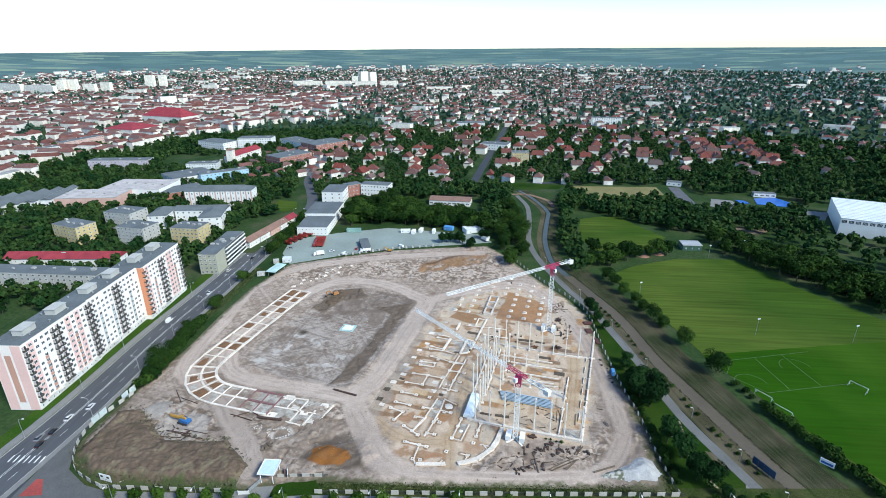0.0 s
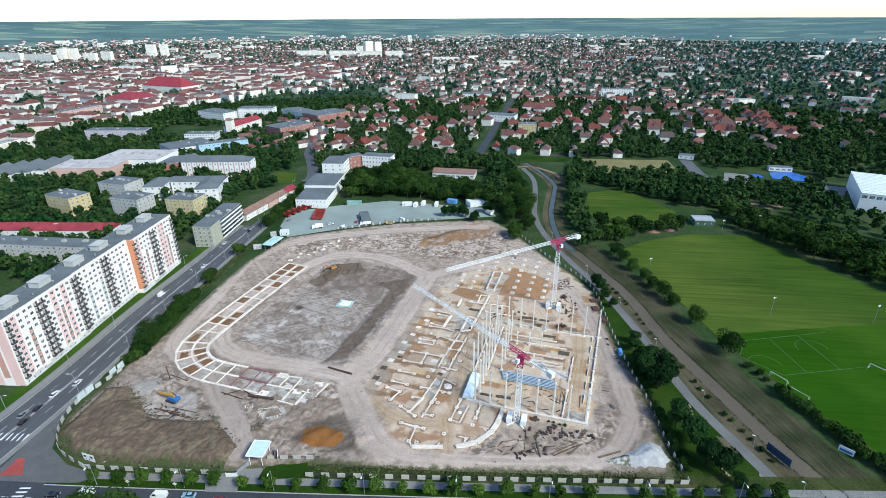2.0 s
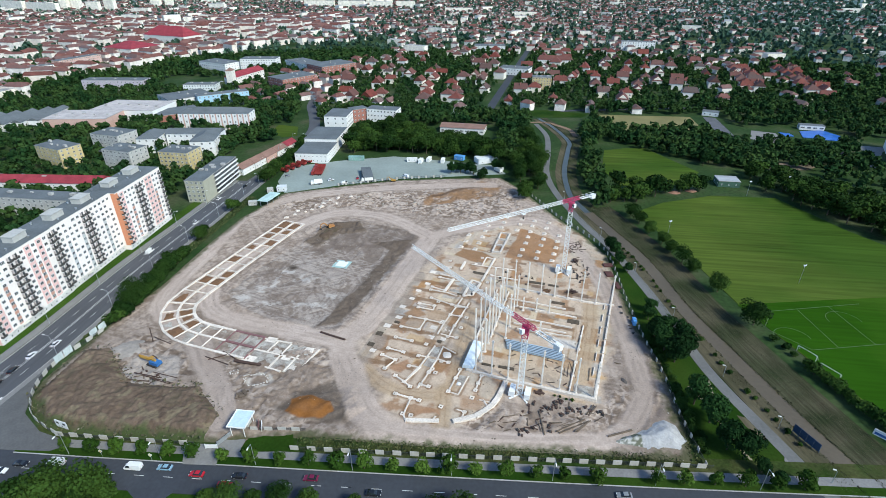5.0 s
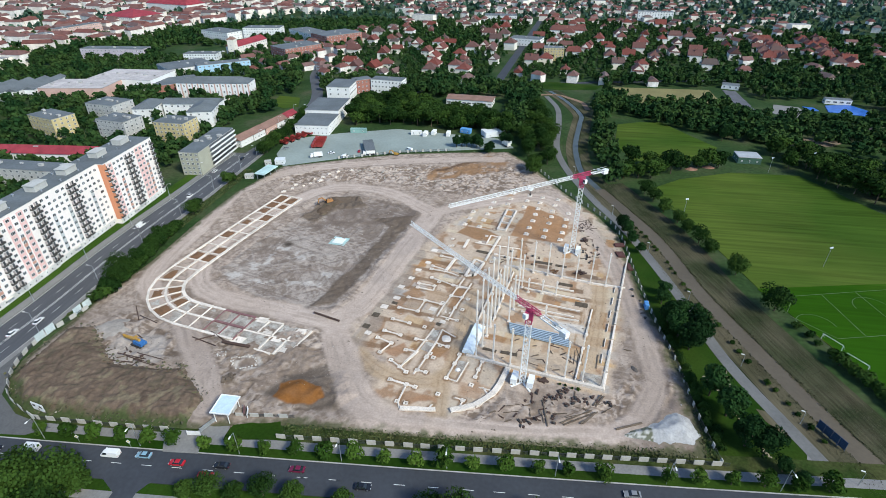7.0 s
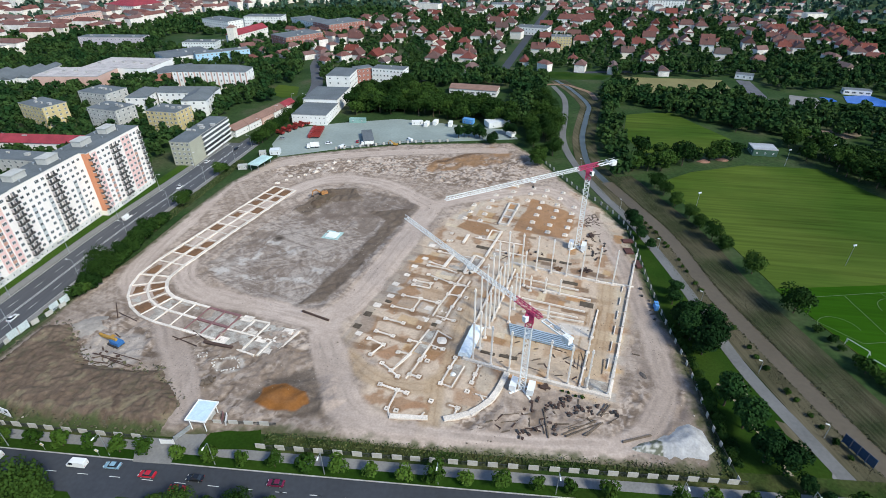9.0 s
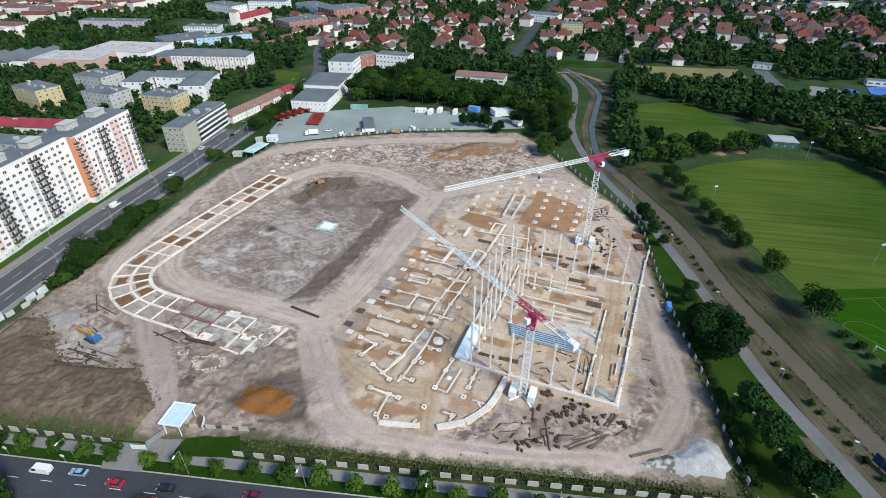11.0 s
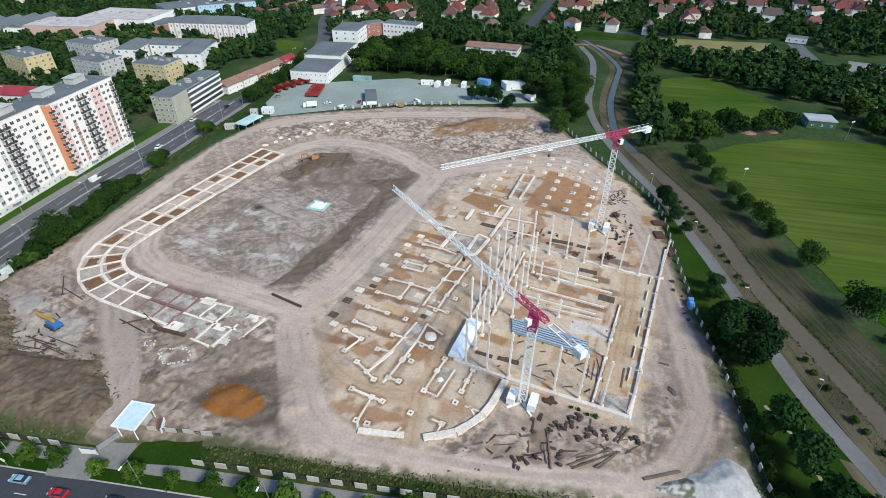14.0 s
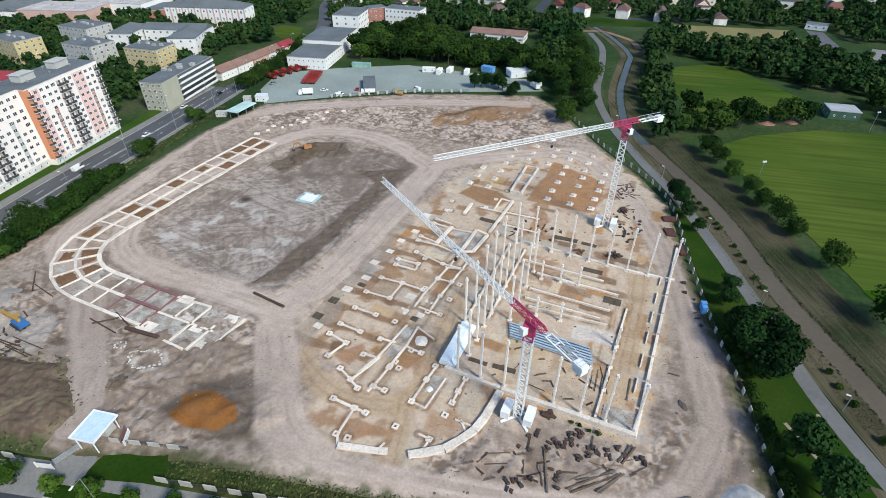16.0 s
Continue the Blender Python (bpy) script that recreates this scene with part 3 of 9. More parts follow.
    put(np.clip(1.4 - np.abs(wd - 8.3) / 1.0, 0, 1) * np.clip((n3 - 0.42) * 5, 0, 0.75), (0.17, 0.13, 0.105))
    put((wd < 7.2) * np.clip((n2 - 0.4) * 4, 0, 0.6), (0.36, 0.295, 0.24))
    put((wd < 7.2) * np.clip((0.45 - n3) * 5, 0, 0.5), (0.21, 0.155, 0.12))
    # the pit: grey clay crossed by wheel marks, dark spoil along two sides, chalky spills
    ex = mask(x, y, EXCAV, 1.5, 2.0, 4)
    put(ex * 0.95, (0.255, 0.216, 0.186))
    put(ex * np.clip((n2 - 0.46) * 6, 0, 0.75), (0.178, 0.146, 0.122))
    put(ex * np.clip((fbm(x, y, 15, 31) - 0.56) * 8, 0, 0.6), (0.345, 0.315, 0.285))
    for a_, s_ in ((70, 3), (112, 4), (20, 6), (150, 8)):
        put(ex * np.clip((streaks(a_, 1.0, 18, s_) - 0.6) * 9, 0, 0.5) * (n > 0.42), (0.36, 0.32, 0.285))
        put(ex * np.clip((0.38 - streaks(a_ + 9, 0.9, 16, s_ + 20)) * 9, 0, 0.5), (0.15, 0.12, 0.1))
    put(mask(x, y, [(-99, 258), (-93, 286), (-78, 291), (-44, 282), (-37, 272), (-45, 254), (-58, 262), (-76, 258), (-88, 250)], 2, 3, 9) * np.clip(0.35 + (n2 - 0.38) * 3, 0, 0.9), (0.15, 0.12, 0.1))
    for cx, cy, rx, ry in ((-112, 208, 3, 4), (-106, 217, 2, 5), (-98, 232, 2.5, 2), (-100, 205, 5, 2), (-88, 226, 4, 3), (-72, 212, 3, 2), (-102, 222, 1.5, 6), (-80, 205, 6, 2)):
        put(np.clip(1.2 - np.hypot((x - cx) / rx, (y - cy) / ry) + (n3 - 0.5) * 4, 0, 0.7), (0.46, 0.44, 0.41))
    put(np.clip(1.4 - np.hypot(x + 98, (y - 236) * 1.1) / 2.4, 0, 1), (0.07, 0.058, 0.048))
    put(mask(x, y, [(-40, 273), (-62, 192), (-71, 190), (-63, 216), (-52, 258), (-64, 266)], 1.2, 2.4, 6) * (0.8 + 0.2 * n4), (0.115, 0.09, 0.07))
    put(mask(x, y, [(-101, 262), (-93, 287), (-76, 290), (-70, 280), (-84, 274), (-92, 258)], 1.5, 2, 7) * 0.9, (0.11, 0.086, 0.066))
    # the dug bank in the north
    put(mask(x, y, [(-42, 318), (2, 334), (9, 352), (-6, 361), (-24, 346), (-42, 332)], 2.5, 4, 8) * np.clip(0.5 + (n2 - 0.4) * 3, 0, 0.9), (0.235, 0.14, 0.075))
    put(np.clip(1.2 - np.abs(edge_dist(x, y, smooth_line([(-36, 333), (-14, 350), (6, 354)], 3), False) - 0.3) / 1.8 + (n3 - 0.5), 0, 0.9), (0.11, 0.07, 0.045))
    # the diggings round the pond
    put(mask(x, y, [(-98, 172), (-62, 173), (-50, 158), (-46, 140), (-78, 135), (-92, 150)], 3, 4, 16) * np.clip((n2 * 0.5 + n3 * 0.5 - 0.42) * 8, 0, 0.75), (0.275, 0.217, 0.172))
    put(mask(x, y, [site(-38, -19), site(-20, -5), site(4, -4), site(6, -12), site(-8, -20), site(-26, -25)], 3, 3, 18) * np.clip((n2 - 0.3) * 4, 0, 0.75), (0.23, 0.185, 0.15))
    put(mask(x, y, PITHOLE, 2, 2, 11) * np.clip(0.35 + n2 * 1.1, 0, 0.93), (0.13, 0.106, 0.086))
    put(mask(x, y, [(-69, 141.5), (-68.5, 148), (-62, 149.5), (-54, 148), (-52, 143), (-55, 140), (-62, 140)], 0.6, 2.4, 12) * (0.75 + 0.4 * n3), (0.27, 0.118, 0.036))
    put(mask(x, y, [(-140, 150), (-136, 164), (-120, 166), (-114, 154), (-124, 148)], 2, 3, 17) * 0.75, (0.43, 0.395, 0.36))
    BR, RD, TN, DK = (0.27, 0.155, 0.08), (0.31, 0.185, 0.11), (0.36, 0.265, 0.18), (0.17, 0.105, 0.062)
    for q, c, k in (([(-77.5, 86), (-75, 94), (-64.6, 94), (-57, 90), (-59.7, 83), (-65, 81.5)], BR, 0.92), ([(-52, 92), (-27, 92), (-26, 116), (-36, 122), (-50, 128)], (0.3, 0.17, 0.088), 0.92), ([(-85.7, 55.5), (-81, 59), (-76, 57), (-78, 53)], BR, 0.9), ([(-83, 29), (-79, 36), (-74, 31), (-78, 26)], BR, 0.8),
                    ([(-75, 36.6), (-62.3, 36.2), (-61.4, 30), (-72, 28.7)], TN, 0.8), ([(-79, -1), (-75, -0.6), (-76.8, -5)], DK, 0.95), ([(-75, -5), (-70.5, 1), (-67.5, -2), (-70.4, -6.5)], RD, 0.9), ([(-67.6, 0), (-66.6, 2.5), (-64.4, 0), (-65.5, -2)], BR, 0.9), ([(-59.9, 2.6), (-54, 3.8), (-55, -2.4), (-59.8, -2.4)], BR, 0.92),
                    ([(-59.5, -23.5), (-55, -19), (-50, -18.6), (-48, -23), (-51, -22), (-56, -23.5)], RD, 0.95), ([(-62.2, 33.5), (-58.9, 33.2), (-60, 26.3), (-63, 26.6)], BR, 0.8), ([(-62.5, 40), (-58.1, 40), (-58.9, 35), (-62.5, 35)], BR, 0.8), ([(-59.6, 12), (-53.8, 10.8), (-54.6, 5), (-60, 5.4)], DK, 0.85),
                    ([(-36, 5), (-3, 5), (-3, 20), (-36, 20)], (0.44, 0.345, 0.24), 0.5), ([(-20, 26), (-8, 28), (-10, 33), (-20, 32)], (0.52, 0.5, 0.46), 0.8), ([(-80, 20), (-72.5, 20.5), (-72.5, 27), (-80, 27)], TN, 0.8), ([(-46, -10), (-37, -9), (-37, -16), (-44, -16)], (0.35, 0.24, 0.16), 0.7)):
        put(mask(x, y, [site(*w) for w in q], 0.8, 1.3, 14) * k, c)
    rd = np.hypot(x + 83, (y - 155.8) * 1.2)
    put(np.clip(1.2 - np.abs(rd - 4.0) / 1.1, 0, 1) * np.clip((n4 - 0.3) * 5, 0, 0.9), (0.5, 0.475, 0.43))
    put(np.clip(1.3 - np.hypot(x + 85, y - 147.5) / 2.2 + (n3 - 0.5) * 2, 0, 0.85), (0.13, 0.105, 0.085))
    # haul roads: pale and compacted, with faint wheel marks
    road_ = np.clip(deep / 1.6 + 0.5 + (n2 - 0.5) * 2.0, 0, 1)
    put(road_ * (0.7 + 0.25 * n2), (0.425, 0.355, 0.305))
    put(road_ * np.clip((n - 0.5) * 2, 0, 0.5), (0.47, 0.4, 0.35))
    rut = vnoise(mid + 5 * (n - 0.5), 3 * n, 0.62, 7)
    put(road_ * np.clip((rut - 0.62) * 3.5, 0, 0.45) * np.clip((n2 - 0.36) * 5, 0, 1), (0.27, 0.225, 0.19))
    put(road_ * np.clip((0.3 - rut) * 3, 0, 0.35), (0.49, 0.42, 0.37))
    put(np.clip(1.2 - edge_dist(x, y, SITE) / np.where((x > 50) & (y < 182), 4.6, 2.4) + (n3 - 0.5) * 2, 0, 0.8), (0.06, 0.075, 0.028))
    put(np.clip(1 - np.abs(deep + 0.6) / 0.9, 0, 1) * np.clip((n3 - 0.4) * 3, 0, 0.55), (0.22, 0.18, 0.15))
    # darker soil towards the street corner and along the eastern fence; all of it toned a little warmer
    darken = mask(x, y, [(-168, 124), (-42, 124), (-44, 160), (-92, 182), (-168, 186)], 14, 5, 29) * 0.24 + mask(x, y, [(42, 130), (70, 130), (70, 215), (60, 262), (50, 262), (52, 190), (46, 158)], 9, 4, 30) * 0.2
    return col * np.array((1.035, 0.985, 0.95)) * (1 - darken)[..., None]


def soil_height(x, y):
    deep, mid = haul_dist(x, y)
    on = np.clip(deep / 2 + 0.7, 0, 1)
    rz = rough_zone(x, y)
    h = 0.55 + (fbm(x, y, 16, 2) - 0.5) * 0.5 + (0.15 + rz) * (1 - on) * (fbm(x, y, 3.2, 8) - 0.42) * 1.5
    ex = mask(x, y, EXCAV, 5, 2, 4)
    ed = edge_dist(x, y, EXCAV)
    h = h * (1 - 0.55 * ex) + np.clip(1 - np.abs(ed - 1.0) / 3.0, 0, 1) * (1 - on) * 0.9 * fbm(x, y, 5, 44)
    h = h + mask(x, y, [(-101, 262), (-93, 287), (-76, 290), (-70, 280), (-84, 274), (-92, 258)], 3, 2, 7) * 1.7 * fbm(x, y, 4, 45) + mask(x, y, [(-40, 273), (-62, 192), (-71, 190), (-63, 216), (-52, 258), (-64, 266)], 3, 2, 6) * 0.7 * fbm(x, y, 3, 46)
    h = h * (1 - 0.85 * mask(x, y, PITHOLE, 7, 1.5, 11))
    for cx, cy, w in ((-64.5, 143.5, 3.2), (-57.5, 143, 3.4), (-61, 147, 3.4)):
        h = h + 1.5 * np.exp(-((x - cx) ** 2 + (y - cy) ** 2) / (w * w)) + 0.0
    h = h + mask(x, y, [(-58, 150), (-48, 154), (-43, 146), (-48, 139), (-54, 141)], 3, 1.5, 19) * 1.6 * fbm(x, y, 3, 47)
    ho = mask(x, y, HALL, 6, 2, 3)
    rg = 1 - np.abs(2 * fbm(x, y, 9, 91, 3) - 1)
    return np.maximum(h * (1 - 0.6 * ho) - 0.5 * rz * (1 - on) * (1 - 0.5 * ho) * np.clip((rg - 0.72) * 3.5, 0, 1), 0.12)


def lie(x, y):
    """Height of the soil under a thing that lies on the site."""
    return float(soil_height(np.array([x]), np.array([y]))[0]) + 0.05


def site_sheet(name, poly, step, hf, cf, m, label, skirt=1.2, kind="structure", category="ground"):
    """A raised sheet of soil inside an outline, with its own relief and soil colours."""
    xs = np.arange(min(p[0] for p in poly) - 2, max(p[0] for p in poly) + 2, step)
    ys = np.arange(min(p[1] for p in poly) - 2, max(p[1] for p in poly) + 2, step)
    gx, gy = np.meshgrid(xs, ys, indexing="ij")
    d = edge_dist(gx, gy, poly) * np.where(inside(gx, gy, poly), 1, -1)
    z = hf(gx, gy) * np.clip(d / 4, 0, 1) + 0.06 - np.clip(-d, 0, 3) * skirt
    keep = d > -step * 1.1
    idx = np.full(gx.shape, -1)
    idx[keep] = np.arange(keep.sum())
    q = np.stack([idx[:-1, :-1], idx[1:, :-1], idx[1:, 1:], idx[:-1, 1:]], -1).reshape(-1, 4)
    q = q[(q >= 0).all(1)]
    me = raw_mesh(name, np.stack([gx[keep], gy[keep], z[keep]], -1), q, [m])
    c = cf(gx[keep], gy[keep])
    a = me.color_attributes.new("soil", "FLOAT_COLOR", "POINT")
    a.data.foreach_set("color", np.concatenate([c, np.ones((len(c), 1))], 1).astype(np.float32).ravel())
    ob = new(name, me)
    smooth(ob)
    return tagged(ob, label, category, kind=kind)


SOIL = mat("trodden_soil", (0.3, 0.25, 0.2), 0.95, 0.3, 0.08, 1.5, 0.15, 0.4, attr="soil", spec=0.05)
site_sheet("site_ground", SITE, 0.45, soil_height, soil_colour, SOIL, "bare dusty building site soil with ochre and grey patches")

# ---- roads, pavements, water ----
MAIN = smooth_line([(-190, 20), (-184, 90), (-177, 165), (-176, 230), (-172, 290), (-168, 360), (-163, 430), (-163, 480), (-172, 530), (-192, 580), (-205, 640), (-212, 700)], 8)


def road(name, line, w, label, z=0.0):
    ob = solo(name, strip(line, -w / 2, w / 2, z, thick=0.2), ASPHALT, label, "road", kind="structure")
    return ob


def pavement(name, line, a, b, label, z=0.13, m=None):
    return solo(name, strip(line, a, b, z, thick=0.3), m or PAVING, label, "pavement", kind="structure")


def dashes(line, off, length, gap, w, z, geo):
    acc, on = 0.0, []
    for (x0, y0), (x1, y1) in zip(line, line[1:]):
        d = math.hypot(x1 - x0, y1 - y0)
        t = 0.0
        while t < d:
            if (acc + t) % (length + gap) < length:
                on.append((x0 + (x1 - x0) * t / d, y0 + (y1 - y0) * t / d, (x1 - x0) / d, (y1 - y0) / d))
            t += 1.0
        acc += d
    for x, y, dx, dy in on:
        nx, ny = dy, -dx
        cx, cy = x + nx * off, y + ny * off
        geo.add([(cx + nx * -w, cy + ny * -w, z), (cx + nx * w, cy + ny * w, z), (cx + nx * w + dx, cy + ny * w + dy, z), (cx - nx * w + dx, cy - ny * w + dy, z)], [(0, 1, 2, 3)])


LOWER, UPPER = [p for p in MAIN if p[1] < 352], smooth_line([(-167.5, 342), (-165, 358), (-162.5, 388), (-161, 430), (-162, 472), (-169, 505), (-181, 540), (-195, 580), (-205, 640), (-212, 700)], 6)
solo("main_road", strip(LOWER, -8.75, 8.75, 0.0, thick=0.2), MAINTAR, "grey asphalt dual lane main road with white lines", "road", kind="structure")
solo("upper_road", strip(UPPER, -5.2, 5.2, -0.006, thick=0.2), MAINTAR, "worn grey asphalt road between row houses and trees", "road", kind="structure")
MAIN = LOWER
WHOLE = [p for p in LOWER if p[1] < 340] + UPPER
g = Geo()
dashes(MAIN, 0.35, 40, 0, 0.1, 0.012, g)
dashes(MAIN, -0.35, 40, 0, 0.1, 0.012, g)
dashes(MAIN, 4.2, 4, 8, 0.08, 0.012, g)
dashes(MAIN, -4.2, 4, 8, 0.08, 0.012, g)
solo("lane_marking", g, MARKING, "white lane lines painted on the asphalt", "road marking", kind="structure")
pavement("main_pavement_west", MAIN, -13.2, -9.6, "grey paved footway beside the main road")
pavement("main_pavement_east", MAIN, 8.9, 11.0, "narrow paved footway beside the main road")
solo("kerb_west", strip(MAIN, -9.0, -8.72, 0.14, thick=0.25), KERB, "pale concrete kerb of the main road", "kerb", kind="structure")
solo("kerb_east", strip(MAIN, 8.62, 8.9, 0.14, thick=0.25), KERB, "pale concrete kerb of the main road", "kerb", kind="structure")
solo("verge_west", strip(MAIN, -19.5, -13.2, 0.1, thick=0.3), VERGE, "mown green verge in front of the flats", "lawn", kind="structure")

SOUTH = [(-330, 112.5), (-200, 113), (-120, 113.5), (-40, 114.8), (40, 116.6), (100, 118.5), (180, 121.5), (300, 126)]
SOUTH = smooth_line(SOUTH, 10)
road("south_street", SOUTH, 10.2, "dark asphalt street along the site fence", 0.02)
g = Geo()
dashes(SOUTH, 0, 3, 6, 0.08, 0.035, g)
solo("lane_marking", g, MARKING, "dashed white centre line of the street", "road marking", kind="structure")
SOUTH_E = [p for p in SOUTH if p[0] > -150]
solo("verge_north", strip(SOUTH_E, -8.3, -5.4, 0.1, thick=0.3), LAWN, "green verge with young trees beside the street", "lawn", kind="structure")
pavement("south_pavement", SOUTH_E, -11.3, -8.3, "pale paved footway in front of the site fence", 0.12)
solo("kerb_south", strip(SOUTH_E, -5.4, -5.12, 0.15, thick=0.25), KERB, "pale concrete kerb of the street", "kerb", kind="structure")
solo("verge_fence", strip(SOUTH_E, -16.5, -11.3, 0.08, thick=0.3), mat("weedy_grass", (0.024, 0.046, 0.01), 0.95, 0.1, 0.2, 1.2, 0.3, 0.5, col2=(0.06, 0.064, 0.024), spec=0.04), "weedy grass strip at the foot of the fence", "lawn", kind="structure")
pavement("south_footway", SOUTH, 8.5, 11.0, "paved footway on the far kerb of the street", 0.12)
solo("verge_south", strip(SOUTH, 5.4, 8.5, 0.1, thick=0.3), LAWN, "green verge with street trees", "lawn", kind="structure")
g = Geo()
g.prism([(-168, 119.2), (-150, 119.2), (-137, 119.8), (-131, 123.2), (-146, 127), (-157, 134), (-163, 146), (-166.5, 160), (-168.5, 160)], -0.1, 0.125)
solo("corner_pavement", g, mat("worn_paving", (0.1, 0.099, 0.097), 0.85, 0.2, 0.15, 1.5, 0.15), "wide paved corner where street and main road meet", "pavement", kind="structure")
# path, canal and banks in the east
PATHL = smooth_line([(100, 122), (92, 146), (83, 176), (76.5, 220), (66, 270), (56, 300), (45, 345), (42, 385), (47.5, 433), (50.5, 480), (44, 520)], 5)
CANAL = smooth_line([(116.5, 118), (107.3, 142), (101.3, 162), (95, 185), (89.6, 204), (85.6, 222), (83, 242), (78.8, 263), (70, 290), (56.5, 330), (53.5, 350), (55.5, 390), (64.5, 440), (68, 465), (60, 506), (48, 540)], 5)
pavement("canal_path", PATHL, -2.2, 2.2, "grey tarmac footpath along the canal", 0.06, PATHTAR)


LOW, UP = [p for p in CANAL if p[1] < 322], [p for p in CANAL if p[1] > 312]
solo("upper_canal_water", strip(UP, -2.3, 2.3, 0.032), mat("far_water", (0.05, 0.06, 0.055), 0.4, spec=0.5), "narrow bluish canal water between steep banks", "water", kind="structure")
solo("upper_bank_west", strip(UP, -6.5, -1.9, 0.05, thick=0.3), SCRUB, "dry grassy bank of the upper canal", "bank", kind="structure")
solo("upper_bank_east", strip(UP, 1.9, 8.5, 0.05, thick=0.3), SCRUB_D, "dry grassy bank of the upper canal", "bank", kind="structure")
solo("canal_water", strip(LOW, -3.35, 3.35, 0.03), WATER, "muddy brown canal water between grassy banks", "water", kind="structure")
solo("canal_bank_west", strip(LOW, -11.5, -3.3, 0.04, thick=0.3), SCRUB, "dry grassy canal bank with weeds", "bank", kind="structure")
solo("canal_bank_east", strip(LOW, 3.3, 18.2, 0.04, thick=0.3), SCRUB_D, "dry grassy canal bank with weeds", "bank", kind="structure")
# sports grounds
g = Geo()
g.prism([(90, 319), (104, 267), (113, 220), (122, 192), (136, 150), (150, 122), (300, 122), (252, 222), (206, 302), (187, 349), (147, 350), (112, 336)], -0.1, 0.05)
solo("football_pitch", g, GRASS, "broad mown green football ground", "pitch", kind="structure")
g = Geo()
g.prism([(84, 396), (94, 442), (112, 449), (129, 450), (154, 395), (136, 371), (112, 363), (90, 364)], -0.1, 0.05)
solo("training_pitch", g, GRASS, "small mown green training pitch between trees", "pitch", kind="structure")
g = Geo()
g.prism([(106, 560), (200, 558), (196, 500), (120, 498)], -0.1, 0.05)
solo("dry_meadow", g, mat("dry_grass", (0.17, 0.15, 0.06), 0.95, 0.05, 0.2, 0.8, 0.15), "yellowish dry meadow behind the trees", "meadow", kind="structure")
g = Geo()
g.prism([(15, 560), (55, 545), (92, 548), (100, 562), (60, 574), (20, 572)], -0.1, 0.05)
solo("canal_meadow", g, LAWN, "bright green meadow by the canal bend", "meadow", kind="structure")
# depot yard north of the site
g = Geo()
g.prism([(-137, 332), (-149, 352), (-152, 382), (-117, 399), (-76, 413), (-18, 402), (6, 398), (12, 380), (-31, 371), (-65, 364), (-103, 349)], -0.1, 0.04)
solo("depot_yard", g, mat("yard_concrete", (0.235, 0.27, 0.245), 0.85, 0.05, 0.15, 0.6, 0.1), "pale greenish concrete depot yard", "yard", kind="structure")
SIDE = smooth_line([(-160, 470), (-120, 470), (-60, 545), (-10, 556), (40, 566), (110, 580), (250, 600), (420, 590)], 10)
road("side_street", SIDE, 7, "narrow asphalt side street between trees", 0.01)
g = Geo()
g.prism([(-7, 566), (2, 564), (113, 1300), (105, 1300)], -0.1, 0.02)
solo("long_street", g, ASPHALT, "long straight residential street", "road", kind="structure")

# ---- trees ----
def leaf_quads(rng, centres, radii, n, size, flat=0.85):
    """Small leaf cards set over the surface of several lobes."""
    k = rng.integers(0, len(centres), n)
    d = rng.normal(size=(n, 3))
    d[:, 2] = np.abs(d[:, 2]) * 1.0 - 0.45 * (rng.random(n) < 0.45)
    d /= np.linalg.norm(d, axis=1)[:, None]
    c = centres[k] + d * radii[k][:, None] * (0.72 + 0.34 * rng.random(n))[:, None] * np.array([1, 1, flat])
    nrm = d + rng.normal(size=(n, 3)) * 0.45
    nrm /= np.linalg.norm(nrm, axis=1)[:, None]
    a = np.cross(nrm, rng.normal(size=(n, 3)))
    a /= np.linalg.norm(a, axis=1)[:, None]
    b = np.cross(nrm, a)
    s = (size * (0.6 + 0.8 * rng.random(n)))[:, None]
    v = np.stack([c - a * s - b * s * 0.7, c + a * s - b * s * 0.7, c + a * s * 0.8 + b * s * 0.8, c - a * s * 0.8 + b * s * 0.8], 1).reshape(-1, 3)
    return v, np.arange(4 * n).reshape(-1, 4)


def crown_shape(rng, height, radius, lobes, cone=False):
    """Centres and radii of a crown's lobes; the crown is as high as height and its foot at a quarter of it."""
    if cone:
        z = np.linspace(0.18, 0.95, lobes)
        c = np.stack([rng.normal(0, 0.08 * radius, lobes), rng.normal(0, 0.08 * radius, lobes), z * height], -1)
        return c, radius * (1.05 - z) * 0.9 + 0.2
    a, r = rng.random(lobes) * 6.283, radius * 0.6 * np.sqrt(rng.random(lobes))
    c = np.stack([r * np.cos(a), r * np.sin(a), height * (0.27 + 0.42 * rng.random(lobes))], -1)
    c[0] = (0, 0, height * 0.7)
    c[1] = (0, 0, height * 0.42)
    r2 = radius * (0.36 + 0.24 * rng.random(lobes))
    r2[1] = radius * 0.72
    return c, r2


def tree_meshes(seed, height, radius, lobes, n, size, cone=False, leaf=None):
    rng = np.random.default_rng(seed)
    c, r = crown_shape(rng, height, radius, lobes, cone)
    v, q = leaf_quads(rng, c, r, n, size)
    v[:, 2] = np.maximum(v[:, 2], 0.4)
    crown = raw_mesh("crown", v, q, [leaf or LEAF])
    g = Geo()
    g.tube((0, 0, -0.3), (0.1, 0, height * 0.45), 0.02 * height + 0.05, 0.012 * height + 0.03, 7)
    for i in range(min(5, lobes)):
        g.tube((0.1, 0, height * (0.25 + 0.04 * i)), tuple(c[i]), 0.011 * height, 0.02, 5)
    return crown, g.mesh("trunk", [BARK])


